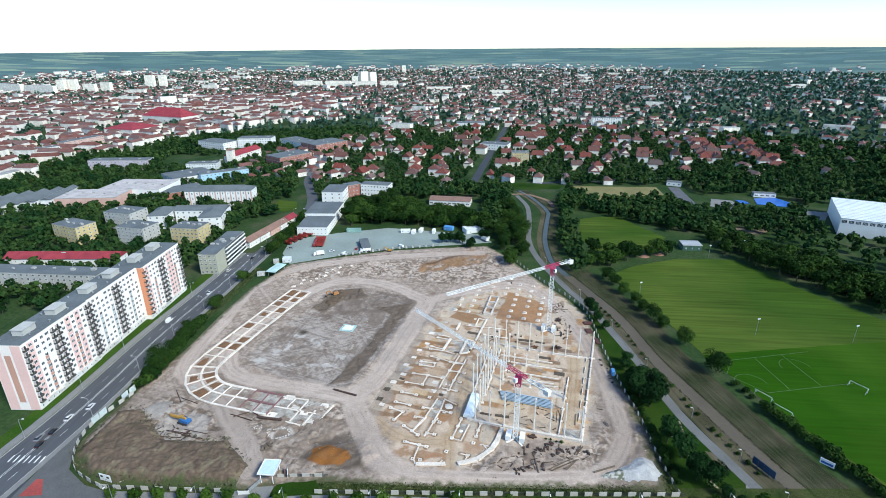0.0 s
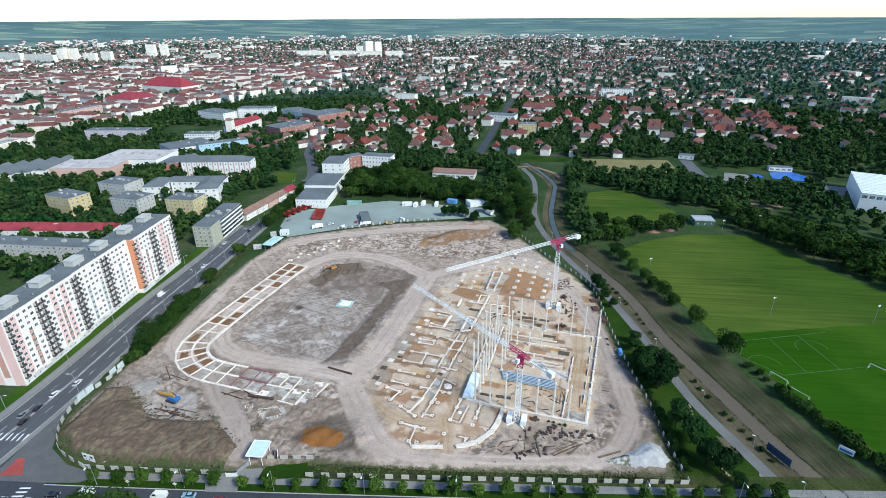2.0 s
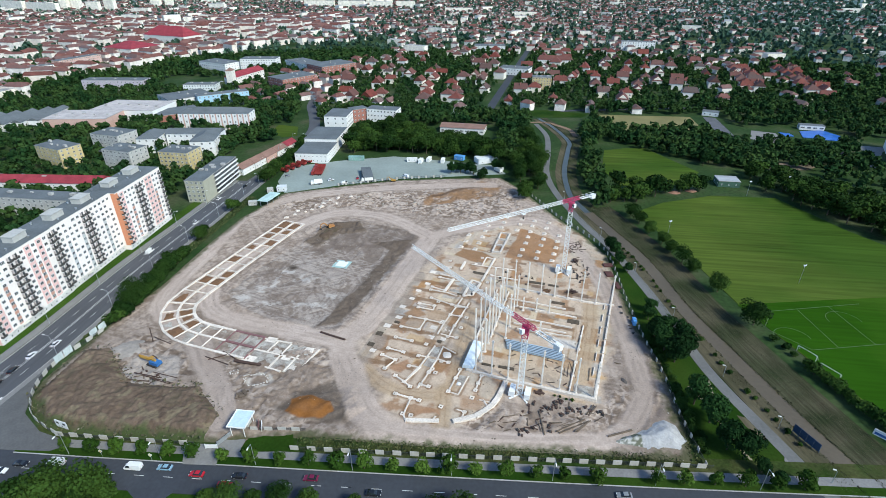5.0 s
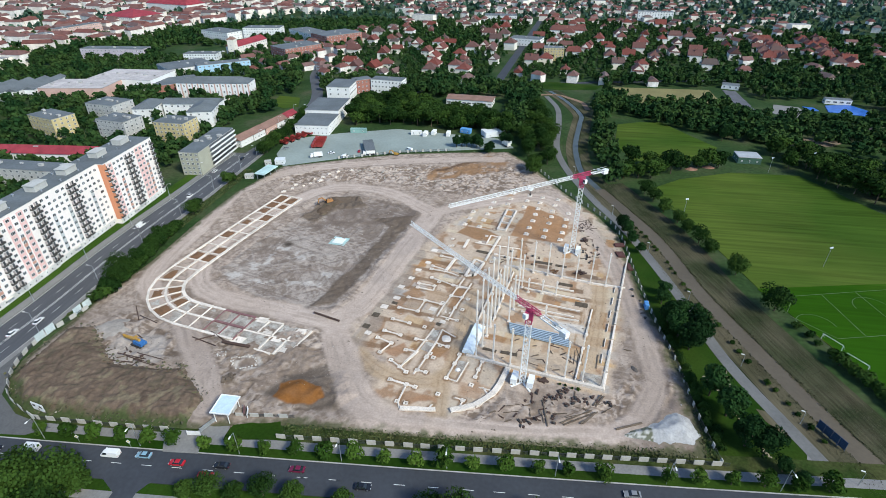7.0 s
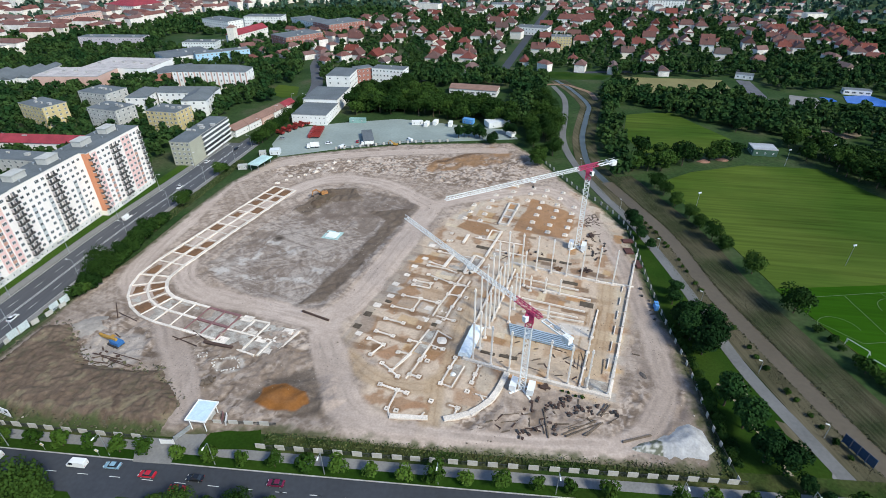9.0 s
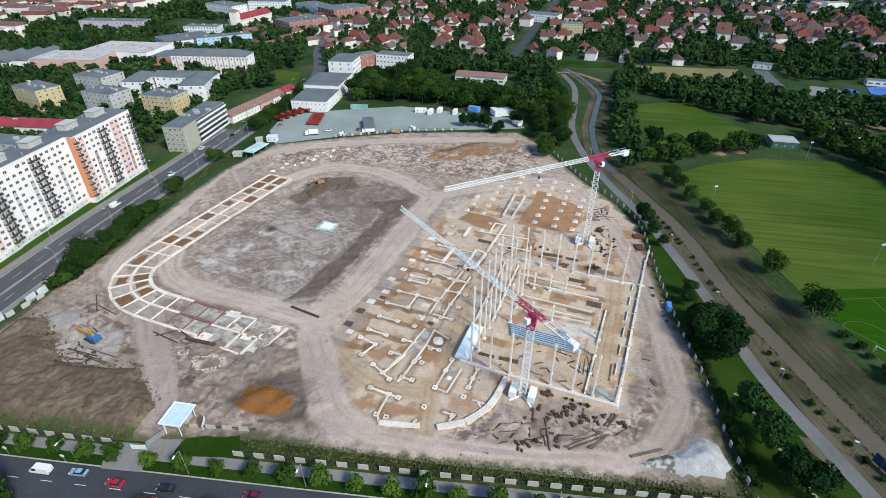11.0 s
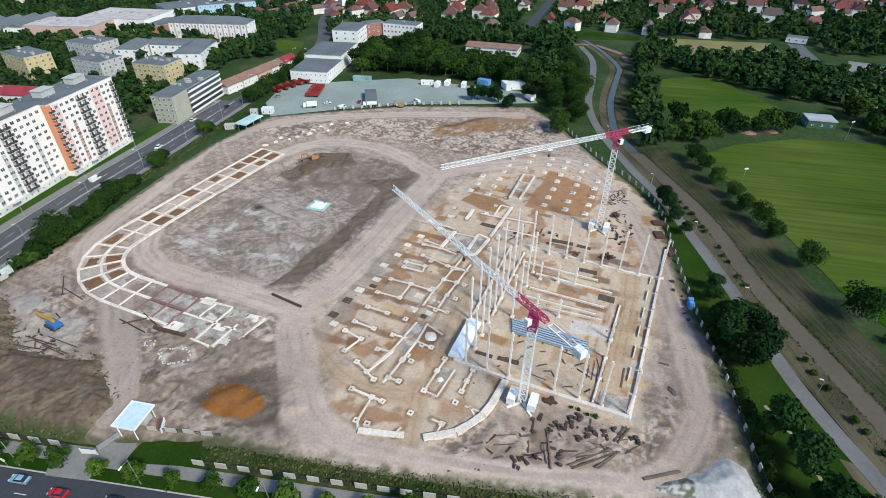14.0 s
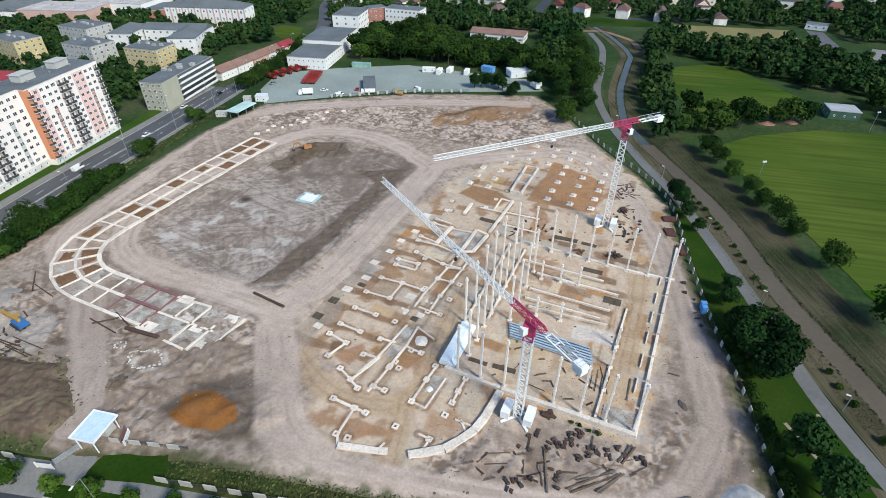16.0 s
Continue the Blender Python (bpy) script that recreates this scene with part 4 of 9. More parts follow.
TREE_KINDS = {
    "broad": [tree_meshes(10 + i, 9.5 + i, 5.0 + 0.4 * i, 18, 2500, 0.28) for i in range(6)],
    "grove": [tree_meshes(70 + i, 9.5 + i, 5.0 + 0.4 * i, 14, 850, 0.46) for i in range(6)],
    "round": [tree_meshes(30 + i, 5.0, 2.3, 9, 800, 0.2, leaf=LEAF_Y) for i in range(3)],
    "tall": [tree_meshes(40 + i, 12.5, 4.4, 18, 2300, 0.275, leaf=LEAF_D) for i in range(4)],
    "conifer": [tree_meshes(50 + i, 12, 3.0, 11, 1300, 0.26, True, LEAF_D) for i in range(2)],
    "bush": [tree_meshes(60 + i, 3.0, 2.4, 9, 480, 0.23) for i in range(3)],
}
BELT = []
TREE_WORDS = {"grove": ("broadleaf_tree", "tree"), "broad": ("broadleaf_tree", "tree"), "round": ("young_street_tree", "tree"), "tall": ("tall_tree", "tree"), "conifer": ("conifer", "tree"), "bush": ("bush", "bush")}
trng = random.Random(7)


def plant(kind, x, y, s, label, group="", z=0.0):
    crown, trunk = trng.choice(TREE_KINDS[kind])
    name, cat = TREE_WORDS[kind]
    t = thing(name, label, cat, group)
    t.matrix_world = pose(x, y, z, 0, 0, trng.uniform(0, 360)) @ Matrix.Diagonal((s, s, s * trng.uniform(0.9, 1.1), 1))
    part("crown", crown, [], t)
    part("trunk", trunk, [], t)
    return t


def row(kind, line, step, s, label, group, jit=1.0, miss=0.0):
    pts = smooth_line(line, 1.0)
    acc = 0.0
    for (x0, y0), (x1, y1) in zip(pts, pts[1:]):
        acc += math.hypot(x1 - x0, y1 - y0)
        if acc >= step:
            acc = 0.0
            if trng.random() >= miss:
                plant(kind, x0 + trng.uniform(-jit, jit), y0 + trng.uniform(-jit, jit), s * trng.uniform(0.8, 1.2), label, group)


def scatter(poly, n, gap, seed=0, avoid=()):
    """Random places in a polygon, no two nearer than gap."""
    r = random.Random(seed)
    x0, x1 = min(p[0] for p in poly), max(p[0] for p in poly)
    y0, y1 = min(p[1] for p in poly), max(p[1] for p in poly)
    out, tries, cells = [], 0, {}
    while len(out) < n and tries < n * 30:
        tries += 1
        x, y = r.uniform(x0, x1), r.uniform(y0, y1)
        c = (int(x // gap), int(y // gap))
        if not within(x, y, poly) or any((x - a) ** 2 + (y - b) ** 2 < gap * gap for i in (-1, 0, 1) for j in (-1, 0, 1) for a, b in cells.get((c[0] + i, c[1] + j), ())):
            continue
        if any(within(x, y, q) for q in avoid):
            continue
        out.append((x, y))
        cells.setdefault(c, []).append((x, y))
    return out


row("round", [(-140, 121.2), (-40, 121.7), (40, 123.5), (98, 125)], 8.2, 1.2, "young round street tree on the green verge", "street trees", 0.3, 0.06)
row("broad", [(-84, 105.8), (-60, 107.5), (0, 108), (60, 109)], 6.6, 0.62, "leafy street tree beside the dark street", "street trees by the kerb", 1.0, 0.25)
for x, y, s in ((-112, 104, 1.15), (-117.5, 102.5, 1.2), (-107.5, 104.5, 0.85), (-124, 103.5, 1.05), (-121, 97, 1.2), (-111, 97, 1.2), (-129, 100, 1.0)):
    plant("broad", x, y, s, "large leafy tree at the street corner")
row("bush", [(-158, 182), (-158.5, 210), (-160, 246)], 2.2, 1.7, "dense dark hedge shrub beside the main road", "hedge shrubs", 0.8)
row("broad", [(-158.5, 186), (-159, 212), (-160, 244)], 5, 0.75, "bushy tree in the roadside hedge", "hedge trees", 0.8)
for x, y in ((-160, 262), (-161, 268), (-159, 300), (-158.5, 305)):
    plant("broad", x, y, 0.72, "small leafy tree beside the main road")
for x, y, s in ((112.6, 206, 1.0), (107, 231, .85), (101.5, 249, .8), (99, 257, .7), (96.5, 268, .75), (94.5, 277, .7), (91, 290, .8), (88.5, 303, .8), (86, 312, .8)):
    plant("broad", x, y, s, "round leafy tree on the canal bank", "canal bank trees")
row("bush", [(69, 134), (67.8, 150), (67.6, 172), (65.8, 196)], 2.3, 0.85, "dark shrub at the foot of the site fence", "fence shrubs", 0.7, 0.1)
row("bush", [(122, 178), (128, 160), (136, 138), (142, 124)], 3.0, 1.35, "leafy shrub at the edge of the pitch", "pitch edge shrubs", 1.0)
row("bush", [(115, 200), (119, 188), (122, 178)], 5.0, 0.9, "leafy shrub at the edge of the pitch", "pitch edge shrubs", 0.7)
row("bush", [(101, 138), (92.5, 168), (84, 206), (77, 250), (69.5, 280)], 4.2, 0.5, "low shrub beside the canal path", "path shrubs", 0.5, 0.15)
for x, y, s in ((72, 179, 1.15), (75.5, 184, 1.2), (70, 186, 1.15), (68, 193, 1.0), (76.5, 190, 1.05), (73, 195, .9), (79, 186, .85), (72, 157, 1.1), (74.5, 149, 1.15), (76, 138, 1.05), (80, 135, 1.0), (69, 206, .7), (71, 212, .65), (66.5, 262, .75), (65, 268, .8), (67, 254, .75), (83, 130, .6), (86, 126, .55), (74, 197, .65), (69, 245, .6)):
    plant("tall", x, y, s, "dark leafy tree outside the site fence", "fence trees")
for x, y in scatter([(14, 350), (24, 330), (34, 345), (38, 365), (44, 450), (38, 480), (22, 470), (16, 400)], 30, 5.5, 3):
    plant("broad", x, y, trng.uniform(0.8, 1.1), "leafy tree in the grove beside the path", "path grove")
for x, y in scatter([(66, 318), (74, 318), (80, 370), (88, 440), (112, 520), (100, 540), (76, 462), (66, 380)], 46, 5.2, 4):
    BELT.append((x, y, -0.2, trng.uniform(0.85, 1.1)))
for x, y in ((-28, 378), (-24.5, 380), (-21, 379), (-17.5, 381), (-14, 380.5), (-11.5, 377), (-5.7, 367), (-4, 371), (4.5, 389), (8, 386)):
    plant("tall", x, y, trng.uniform(0.75, 0.9), "dark rounded pine at the edge of the depot yard", "yard pines")
for x, y in scatter([(-112, 418), (-78, 425), (-46, 418), (-12, 412), (8, 404), (10, 420), (-8, 440), (-60, 474), (-84, 505), (-118, 480), (-120, 440)], 105, 6.0, 5, [[(-50, 456), (-2, 456), (-2, 488), (-50, 488)]]):
    plant("grove", x, y, trng.uniform(0.85, 1.2), "leafy tree in the grove behind the depot", "depot grove")
for x, y in scatter([(78, 322), (110, 345), (145, 356), (190, 356), (212, 306), (240, 262), (264, 220), (285, 232), (262, 300), (236, 352), (190, 392), (160, 362), (130, 362), (112, 356), (92, 358), (78, 345)], 105, 7, 6, [[(146, 340), (184, 340), (184, 388), (146, 388)]]):
    plant("grove", x, y, trng.uniform(0.85, 1.25), "leafy tree in the belt round the pitch", "pitch belt")
row("tall", [(160, 404), (170, 430), (140, 452), (118, 470), (106, 500)], 6, 0.8, "dark tree in the belt round the training pitch", "training pitch trees", 2)


row("broad", [(-157, 346), (-156, 372), (-155, 398), (-155, 438)], 4.2, 0.78, "leafy tree between the road and the depot yard", "roadside trees", 0.7)
for x, y in ((-300, 255), (-292, 262), (-285, 252), (-262, 262), (-252, 256), (-245, 262), (-238, 254), (-275, 262)):
    plant("conifer", x, y, trng.uniform(0.95, 1.15), "tall dark conifer behind the long flats", "courtyard conifers")


g = Geo()
g.prism([(-200, 470), (-202, 497), (-181, 492), (-173, 464), (-183.5, 457)], -0.1, 0.03)
solo("school_lawn", g, GRASS, "bright green lawn beside the upper road", "lawn", kind="structure")
for x, y in scatter([(-214, 425), (-186, 446), (-186, 455), (-203, 468), (-206, 500), (-187, 500), (-196, 540), (-208, 575), (-230, 570), (-222, 520), (-214, 470)], 42, 5.5, 41):
    BELT.append((x, y, -0.2, trng.uniform(0.7, 1.1)))
for x, y in scatter([(-162, 500), (-150, 530), (-140, 560), (-175, 580), (-190, 610), (-196, 600), (-182, 560), (-170, 525)], 24, 6, 42):
    BELT.append((x, y, -0.2, trng.uniform(0.7, 1.0)))
# far woods and town trees, joined
def far_template(seed, n, size):
    rng = np.random.default_rng(seed)
    c, r = crown_shape(rng, 10, 4.6, 7)
    v, q = leaf_quads(rng, c, r, n, size)
    v[:, 2] = np.maximum(v[:, 2], 0.2)
    return v, q


def far_trees(name, places, n, size, label, seed, leaf=None):
    """Many trees too far off to count, as one mesh."""
    temps = [far_template(seed + i, n, size) for i in range(5)]
    rng = np.random.default_rng(seed)
    vs, qs, off = [], [], 0
    for x, y, z, s in places:
        v, q = temps[rng.integers(5)]
        a = rng.random() * 6.283
        ca, sa = math.cos(a) * s, math.sin(a) * s
        w = np.stack([v[:, 0] * ca - v[:, 1] * sa + x, v[:, 0] * sa + v[:, 1] * ca + y, v[:, 2] * s * (0.85 + 0.4 * rng.random()) + z], -1)
        vs.append(w)
        qs.append(q + off)
        off += len(v)
    me = raw_mesh(name, np.concatenate(vs), np.concatenate(qs), [leaf or LEAF_F])
    tagged(new(name, me), label, "trees", kind="stuff")

# ---- buildings ----
def window_mesh(w=1.5, h=1.5, split=2):
    g = Geo()
    g.box(-w / 2, -0.07, 0, w / 2, 0.05, h, 0)
    n = split
    pw = (w - 0.12 * (n + 1)) / n
    for i in range(n):
        x = -w / 2 + 0.12 + i * (pw + 0.12)
        g.add([(x, -0.076, 0.12), (x + pw, -0.076, 0.12), (x + pw, -0.076, h - 0.12), (x, -0.076, h - 0.12)], [(0, 1, 2, 3)], 1)
    return g.mesh("window", [FRAME, GLASS])


WIN = {"flat": window_mesh(1.75, 1.4, 2), "two": window_mesh(), "wide": window_mesh(2.2, 1.5, 3), "tall": window_mesh(1.2, 2.0, 2), "small": window_mesh(0.8, 1.0, 1), "band": window_mesh(3.2, 1.5, 4)}


def roof_geo(L, D, z, kind, rise, over=0.5):
    """Roof over a rectangle L x D whose eaves stand at z."""
    g = Geo()
    x0, x1, y0, y1 = -over, L + over, -over, D + over
    if kind == "flat":
        g.box(-0.15, -0.15, z, L + 0.15, D + 0.15, z + 0.35, 1, 0)
        g.box(0.2, 0.2, z + 0.36, L - 0.2, D - 0.2, z + 0.38, 0)
        return g
    hip = {"hip": 0.5 * min(L, D), "half": 0.22 * D}.get(kind, 0.0)
    if L >= D:
        a, b = (x0 + (hip and hip + over), (y0 + y1) / 2, z + rise), (x1 - (hip and hip + over), (y0 + y1) / 2, z + rise)
        p = [(x0, y0, z), (x1, y0, z), (x1, y1, z), (x0, y1, z), a, b]
        g.add(p, [(0, 1, 5, 4), (2, 3, 4, 5), (1, 2, 5), (3, 0, 4), (0, 3, 2, 1)], 0)
    else:
        a, b = ((x0 + x1) / 2, y0 + (hip and hip + over), z + rise), ((x0 + x1) / 2, y1 - (hip and hip + over), z + rise)
        p = [(x0, y0, z), (x1, y0, z), (x1, y1, z), (x0, y1, z), a, b]
        g.add(p, [(1, 2, 5, 4), (3, 0, 4, 5), (0, 1, 4), (2, 3, 5), (0, 3, 2, 1)], 0)
    return g


def rows_of(parent, mesh, L, y, n, floors, fh, z0, rot=0.0, x0=0.0, skip=(), name="window"):
    """A grid of windows on one face: n along it, one row a floor."""
    for f in range(floors):
        for i in range(n):
            if (f, i) in skip:
                continue
            p = L * (i + 0.5) / n
            m = pose(x0 + p, y, z0 + f * fh) if not rot else pose(x0, y + p, z0 + f * fh, 0, 0, rot)
            part(name, mesh, [], parent, m=m)


PRINTS = []


def block(name, label, p0, p1, depth, height, floors, wall, roof=None, kind="flat", rise=3.0, win="two", n=8, ns=3, cat="building", sides=(0, 1), extras=0, group="", back=False):
    """A building whose front runs from p0 to p1; windows on the front and the ends."""
    L = math.hypot(p1[0] - p0[0], p1[1] - p0[1])
    ang = math.degrees(math.atan2(p1[1] - p0[1], p1[0] - p0[0]))
    t = thing(name, label, cat, group, m=pose(p0[0], p0[1], 0, 0, 0, ang))
    ca, sa = math.cos(radians(ang)), math.sin(radians(ang))
    PRINTS.append([(p0[0] + a * ca - b * sa, p0[1] + a * sa + b * ca) for a, b in ((-3, -4), (L + 3, -4), (L + 3, depth + 3), (-3, depth + 3))])
    g = Geo()
    g.box(0, 0, -0.3, L, depth, height)
    part("wall", g, wall, t)
    r = roof_geo(L, depth, height, kind, rise, 0.5 if kind != "flat" else 0.1)
    part("roof", r, [roof or ROOF_G, KERB], t)
    fh = height / floors
    if n:
        rows_of(t, WIN[win], L, 0, n, floors, fh, fh * 0.32)
    if ns:
        if 1 in sides:
            rows_of(t, WIN[win], depth, 0, ns, floors, fh, fh * 0.32, 90, L)
        if 0 in sides:
            rows_of(t, WIN[win], depth, 0, ns, floors, fh, fh * 0.32, -90, 0)
    rr = random.Random(int(p0[0] * 7 + p0[1]))
    for i in range(extras):
        g = Geo()
        x, y = L * (i + 0.5) / extras + rr.uniform(-1, 1), depth * rr.uniform(0.35, 0.65)
        w, h = rr.uniform(0.6, 1.6), rr.uniform(0.7, 1.4)
        zz = height + (0.38 if kind == "flat" else rise * 0.5)
        g.box(x - w, y - w * 0.7, zz, x + w, y + w * 0.7, zz + h)
        g.box(x - w - 0.1, y - w * 0.7 - 0.1, zz + h, x + w + 0.1, y + w * 0.7 + 0.1, zz + h + 0.12)
        part("chimney" if kind != "flat" else "vent_housing", g, KERB, t)
    return t


YELLOW = mat("ochre_render", (0.5, 0.4, 0.2), 0.85, 0.3, 0.1, 1.5, 0.1)
GREYR = mat("grey_render", (0.42, 0.41, 0.38), 0.85, 0.3, 0.1, 1.5, 0.1)
PINK = mat("pink_render", (0.55, 0.36, 0.3), 0.85, 0.2, 0.08, 1.5, 0.08)
BRICKR = mat("red_brick_wall", (0.3, 0.13, 0.1), 0.85, 0.2, 0.1, 2, 0.15)
BLUEW = mat("blue_cladding", (0.32, 0.5, 0.62), 0.6, 0.2, 0.08, 2, 0.06)
VIOLET = mat("lilac_render", (0.45, 0.4, 0.44), 0.8, 0.2, 0.08, 2, 0.06)
OLIVE = mat("olive_render", (0.36, 0.35, 0.27), 0.85, 0.2, 0.1, 2, 0.1)
PALEB = mat("pale_cladding", (0.62, 0.64, 0.62), 0.6, 0.2, 0.08, 2, 0.06)
METALR = mat("white_metal_roof", (0.66, 0.68, 0.68), 0.4, 0.1, 0.08, 1, 0.06)
BROWNR = mat("brown_tile_roof", (0.22, 0.13, 0.1), 0.85, 0.2, 0.15, 1.8, 0.15)

flat_label = "five-storey {} block of flats with a flat grey roof"
block("flat_block", flat_label.format("ochre"), (-345, 374), (-318, 364), 17, 14.5, 5, YELLOW, win="two", n=7, ns=4, extras=4, group="small blocks of flats")
block("flat_block", flat_label.format("grey"), (-288, 369), (-263, 363.5), 17, 14.5, 5, GREYR, n=7, ns=4, extras=4, group="small blocks of flats")
block("flat_block", flat_label.format("ochre"), (-243, 367), (-219.5, 364.5), 17, 14.5, 5, YELLOW, n=7, ns=4, extras=4, group="small blocks of flats")
block("flat_block", flat_label.format("grey and ochre"), (-324, 407), (-297, 401), 20, 14.5, 5, GREYR, n=7, ns=4, extras=4, group="small blocks of flats")
cb = block("corner_block", "five-storey olive and white block with long balconies", (-193, 312), (-180.5, 312), 48, 14.5, 5, OLIVE, n=4, ns=0, extras=5)
block("red_roof_terrace", "long low terrace with a bright red roof", (-340, 318), (-258, 321), 13, 7, 2, WHITE, ROOF_RB, "gable", 3.5, "small", 14, 2, "house", extras=5)
block("grey_terrace", "long grey four-storey block with a flat roof", (-330, 287), (-246, 283), 13, 11, 4, GREYR, n=20, ns=2, extras=6)
ht = block("hotel", "long white and pink building with tall windows and grey roof", (-286, 472), (-221, 476.5), 18, 15.5, 3, WHITE, ROOF_G, "hip", 4, "tall", 13, 3, extras=3)
block("clinic_wing", "white wing with a hipped grey roof", (-284, 404), (-268, 406.5), 26, 12, 3, WHITE, ROOF_G, "hip", 3.5, "two", 3, 4)
block("clinic_middle", "white middle wing with a grey roof", (-268, 420), (-224, 424), 14, 12, 3, WHITE, ROOF_G, "gable", 3, "two", 9, 0)
block("clinic_wing", "white wing with a hipped grey roof", (-237, 400), (-219, 404), 30, 12, 3, WHITE, ROOF_G, "hip", 3.5, "two", 3, 5)
block("shopping_hall", "salmon pink windowless shopping hall", (-412, 462), (-354, 468), 34, 10, 2, PINK, mat("pale_roof", (0.42, 0.38, 0.36), 0.8), n=0, ns=0, extras=5)
block("shopping_annex", "flat white annex of the shopping hall", (-392, 500), (-328, 500), 42, 10, 2, WHITE, mat("pale_roof", (0.4, 0.4, 0.4)), n=0, ns=0, extras=6)
block("long_shop", "low brick shop with a flat grey roof", (-322, 494), (-290, 520), 30, 6, 1, BRICKR, n=0, ns=0)
for i in range(6):
    block("sawtooth_hall", "white factory bay with a sloping grey roof", (-478 + i * 10, 424 + i * 8), (-478 + i * 10 + 9, 424 + i * 8 + 1.5), 52, 8, 1, WHITE, ROOF_G, "gable", 2.5, "band", 1, 0, group="factory bays")
for i, (c, m) in enumerate(((WHITE, BROWNR), (WHITE, BROWNR), (PINK, BROWNR), (WHITE, BROWNR), (CREAM, ROOF_RB))):
    block("row_house", "low row house with a tiled roof beside the road", (-187 + i * 3.4, 364 + i * 14), (-178 + i * 3.4, 362 + i * 14), 13.6, 4.6, 1, c, m, "gable", 3.0, "small", 3, 4, "house", group="row houses")
block("workshop", "low white workshop with a large grey roof", (-150, 393), (-124.5, 393), 30, 7, 2, WHITE, ROOF_G, "flat", 1, "small", 8, 8)
block("workshop_hall", "taller white workshop hall with a grey roof", (-152, 423.2), (-125, 423.2), 36, 9.5, 2, WHITE, ROOF_G, "flat", 1, "small", 0, 8)
block("white_school", "white three-storey school wing with grey roof", (-153, 485), (-132, 485), 30, 12, 3, WHITE, ROOF_G, "flat", 1, "two", 3, 8)
block("brick_school", "red brick school wing", (-131.8, 510), (-119, 520), 12, 12, 3, BRICKR, ROOF_G, "flat", 1, "two", 4, 0)
block("long_school", "white three-storey school wing with grey roof", (-120, 517), (-90, 512), 14, 12, 3, WHITE, ROOF_G, "flat", 1, "two", 9, 3, extras=1)
block("long_pavilion", "long white pavilion with a red-brown roof", (-45.5, 484), (-5.5, 478.5), 17, 5, 1, WHITE, BROWNR, "gable", 2, "band", 9, 3)
block("clubhouse", "low dark clubhouse with a white flat roof", (157, 367), (171, 366), 11, 4, 1, mat("green_boards", (0.05, 0.1, 0.07)), mat("grey_sheet_roof", (0.32, 0.33, 0.34), 0.6), n=3, ns=2, win="small")
hall_t = block("sports_hall", "huge sports hall with a white metal roof", (297, 407), (353, 379), 70, 14, 2, WHITE, METALR, "flat", 1, "band", 0, 0)
block("pool_house", "low white pool house", (214, 566), (228, 560), 9, 4, 1, WHITE, n=3, ns=1)
for f in range(5):
    g = Geo()
    z = 14.5 / 5 * f + 1.0
    g.box(12.5, 14, z, 13.7, 47.5, z + 0.18)
    g.box(13.58, 14, z + 0.18, 13.7, 47.5, z + 1.15)
    part("balcony", g, WHITE, cb, "long white balcony front")
    g = Geo()
    g.box(12.5, 14, z + 0.3, 12.53, 47.5, z + 2.3)
    part("window_band", g, GLASS, cb)
for k in range(14):
    g = Geo()
    g.box(5.01 * k - 0.6 if k else 0, -0.12, 0, 5.01 * k + 0.6, 0.0, 15.1)
    part("pilaster", g, PINK, ht, "pink painted pilaster")
for k in range(13):
    part("window", WIN["band"], [], hall_t, m=pose(2.6 + 4.6 * k, 0, 10.2) @ Matrix.Diagonal((1.1, 1, 1.9, 1)))
for k in range(14):
    g = Geo()
    g.box(0.4, 2.6 + 5 * k, 14.36, 62.2, 2.9 + 5 * k, 14.75)
    part("roof_seam", g, METALR, hall_t)
far_list = [
    ("office_block", "low white office block with a flat roof", (-431, 792), (-380, 768), 30, 10, 3, WHITE, 12, 6), ("office_block", "white four-storey office block", (-366, 788), (-314, 792), 25, 14, 4, WHITE, 14, 4),
    ("brick_block", "four-storey red brick and white block", (-274, 660), (-248, 640), 50, 14, 4, BRICKR, 8, 12), ("office_block", "white office block with a flat roof", (-303, 800), (-250, 752), 30, 12, 3, WHITE, 12, 6),
    ("brick_block", "red brick block with bands of windows", (-256, 757), (-226, 730), 55, 14, 4, BRICKR, 8, 12), ("blue_block", "pale blue three-storey block", (-313, 560), (-270, 592), 14, 11, 3, BLUEW, 12, 4),
    ("pale_block", "pale green four-storey block", (-358, 613), (-321, 617), 16, 12, 4, PALEB, 12, 3), ("pale_block", "low cream building with a flat roof", (-370, 578), (-340, 551), 48, 8, 2, CREAM, 8, 10),
    ("lilac_block", "long lilac three-storey block", (-496, 630), (-420, 634), 18, 12, 3, VIOLET, 16, 3), ("flat_block", "white and yellow five-storey block", (-622, 693), (-602, 722), 15, 14, 5, WHITE, 9, 4),
    ("pink_block", "long pink five-storey block", (-608, 740), (-592, 806), 15, 16, 5, PINK, 18, 4), ("glass_hall", "pale glass hall with a flat roof", (-30, 1003), (25, 1003), 28, 8, 2, PALEB, 12, 3),
    ("slab_block", "long white six-storey slab block", (231, 1026), (287, 1018), 15, 15, 6, WHITE, 13, 3), ("ochre_block", "ochre five-storey house with a flat roof", (50.5, 680), (73.5, 679), 15, 14, 5, YELLOW, 7, 3),
    ("white_works", "low white works building", (11, 778), (50.5, 765), 22, 9, 2, WHITE, 10, 4)]
for nm, lb, a, b, d, h, fl, wl, n, ns in far_list:
    block(nm, lb, a, b, d, h, fl, wl, ROOF_G, "flat", 1, "two", n, ns, extras=3)
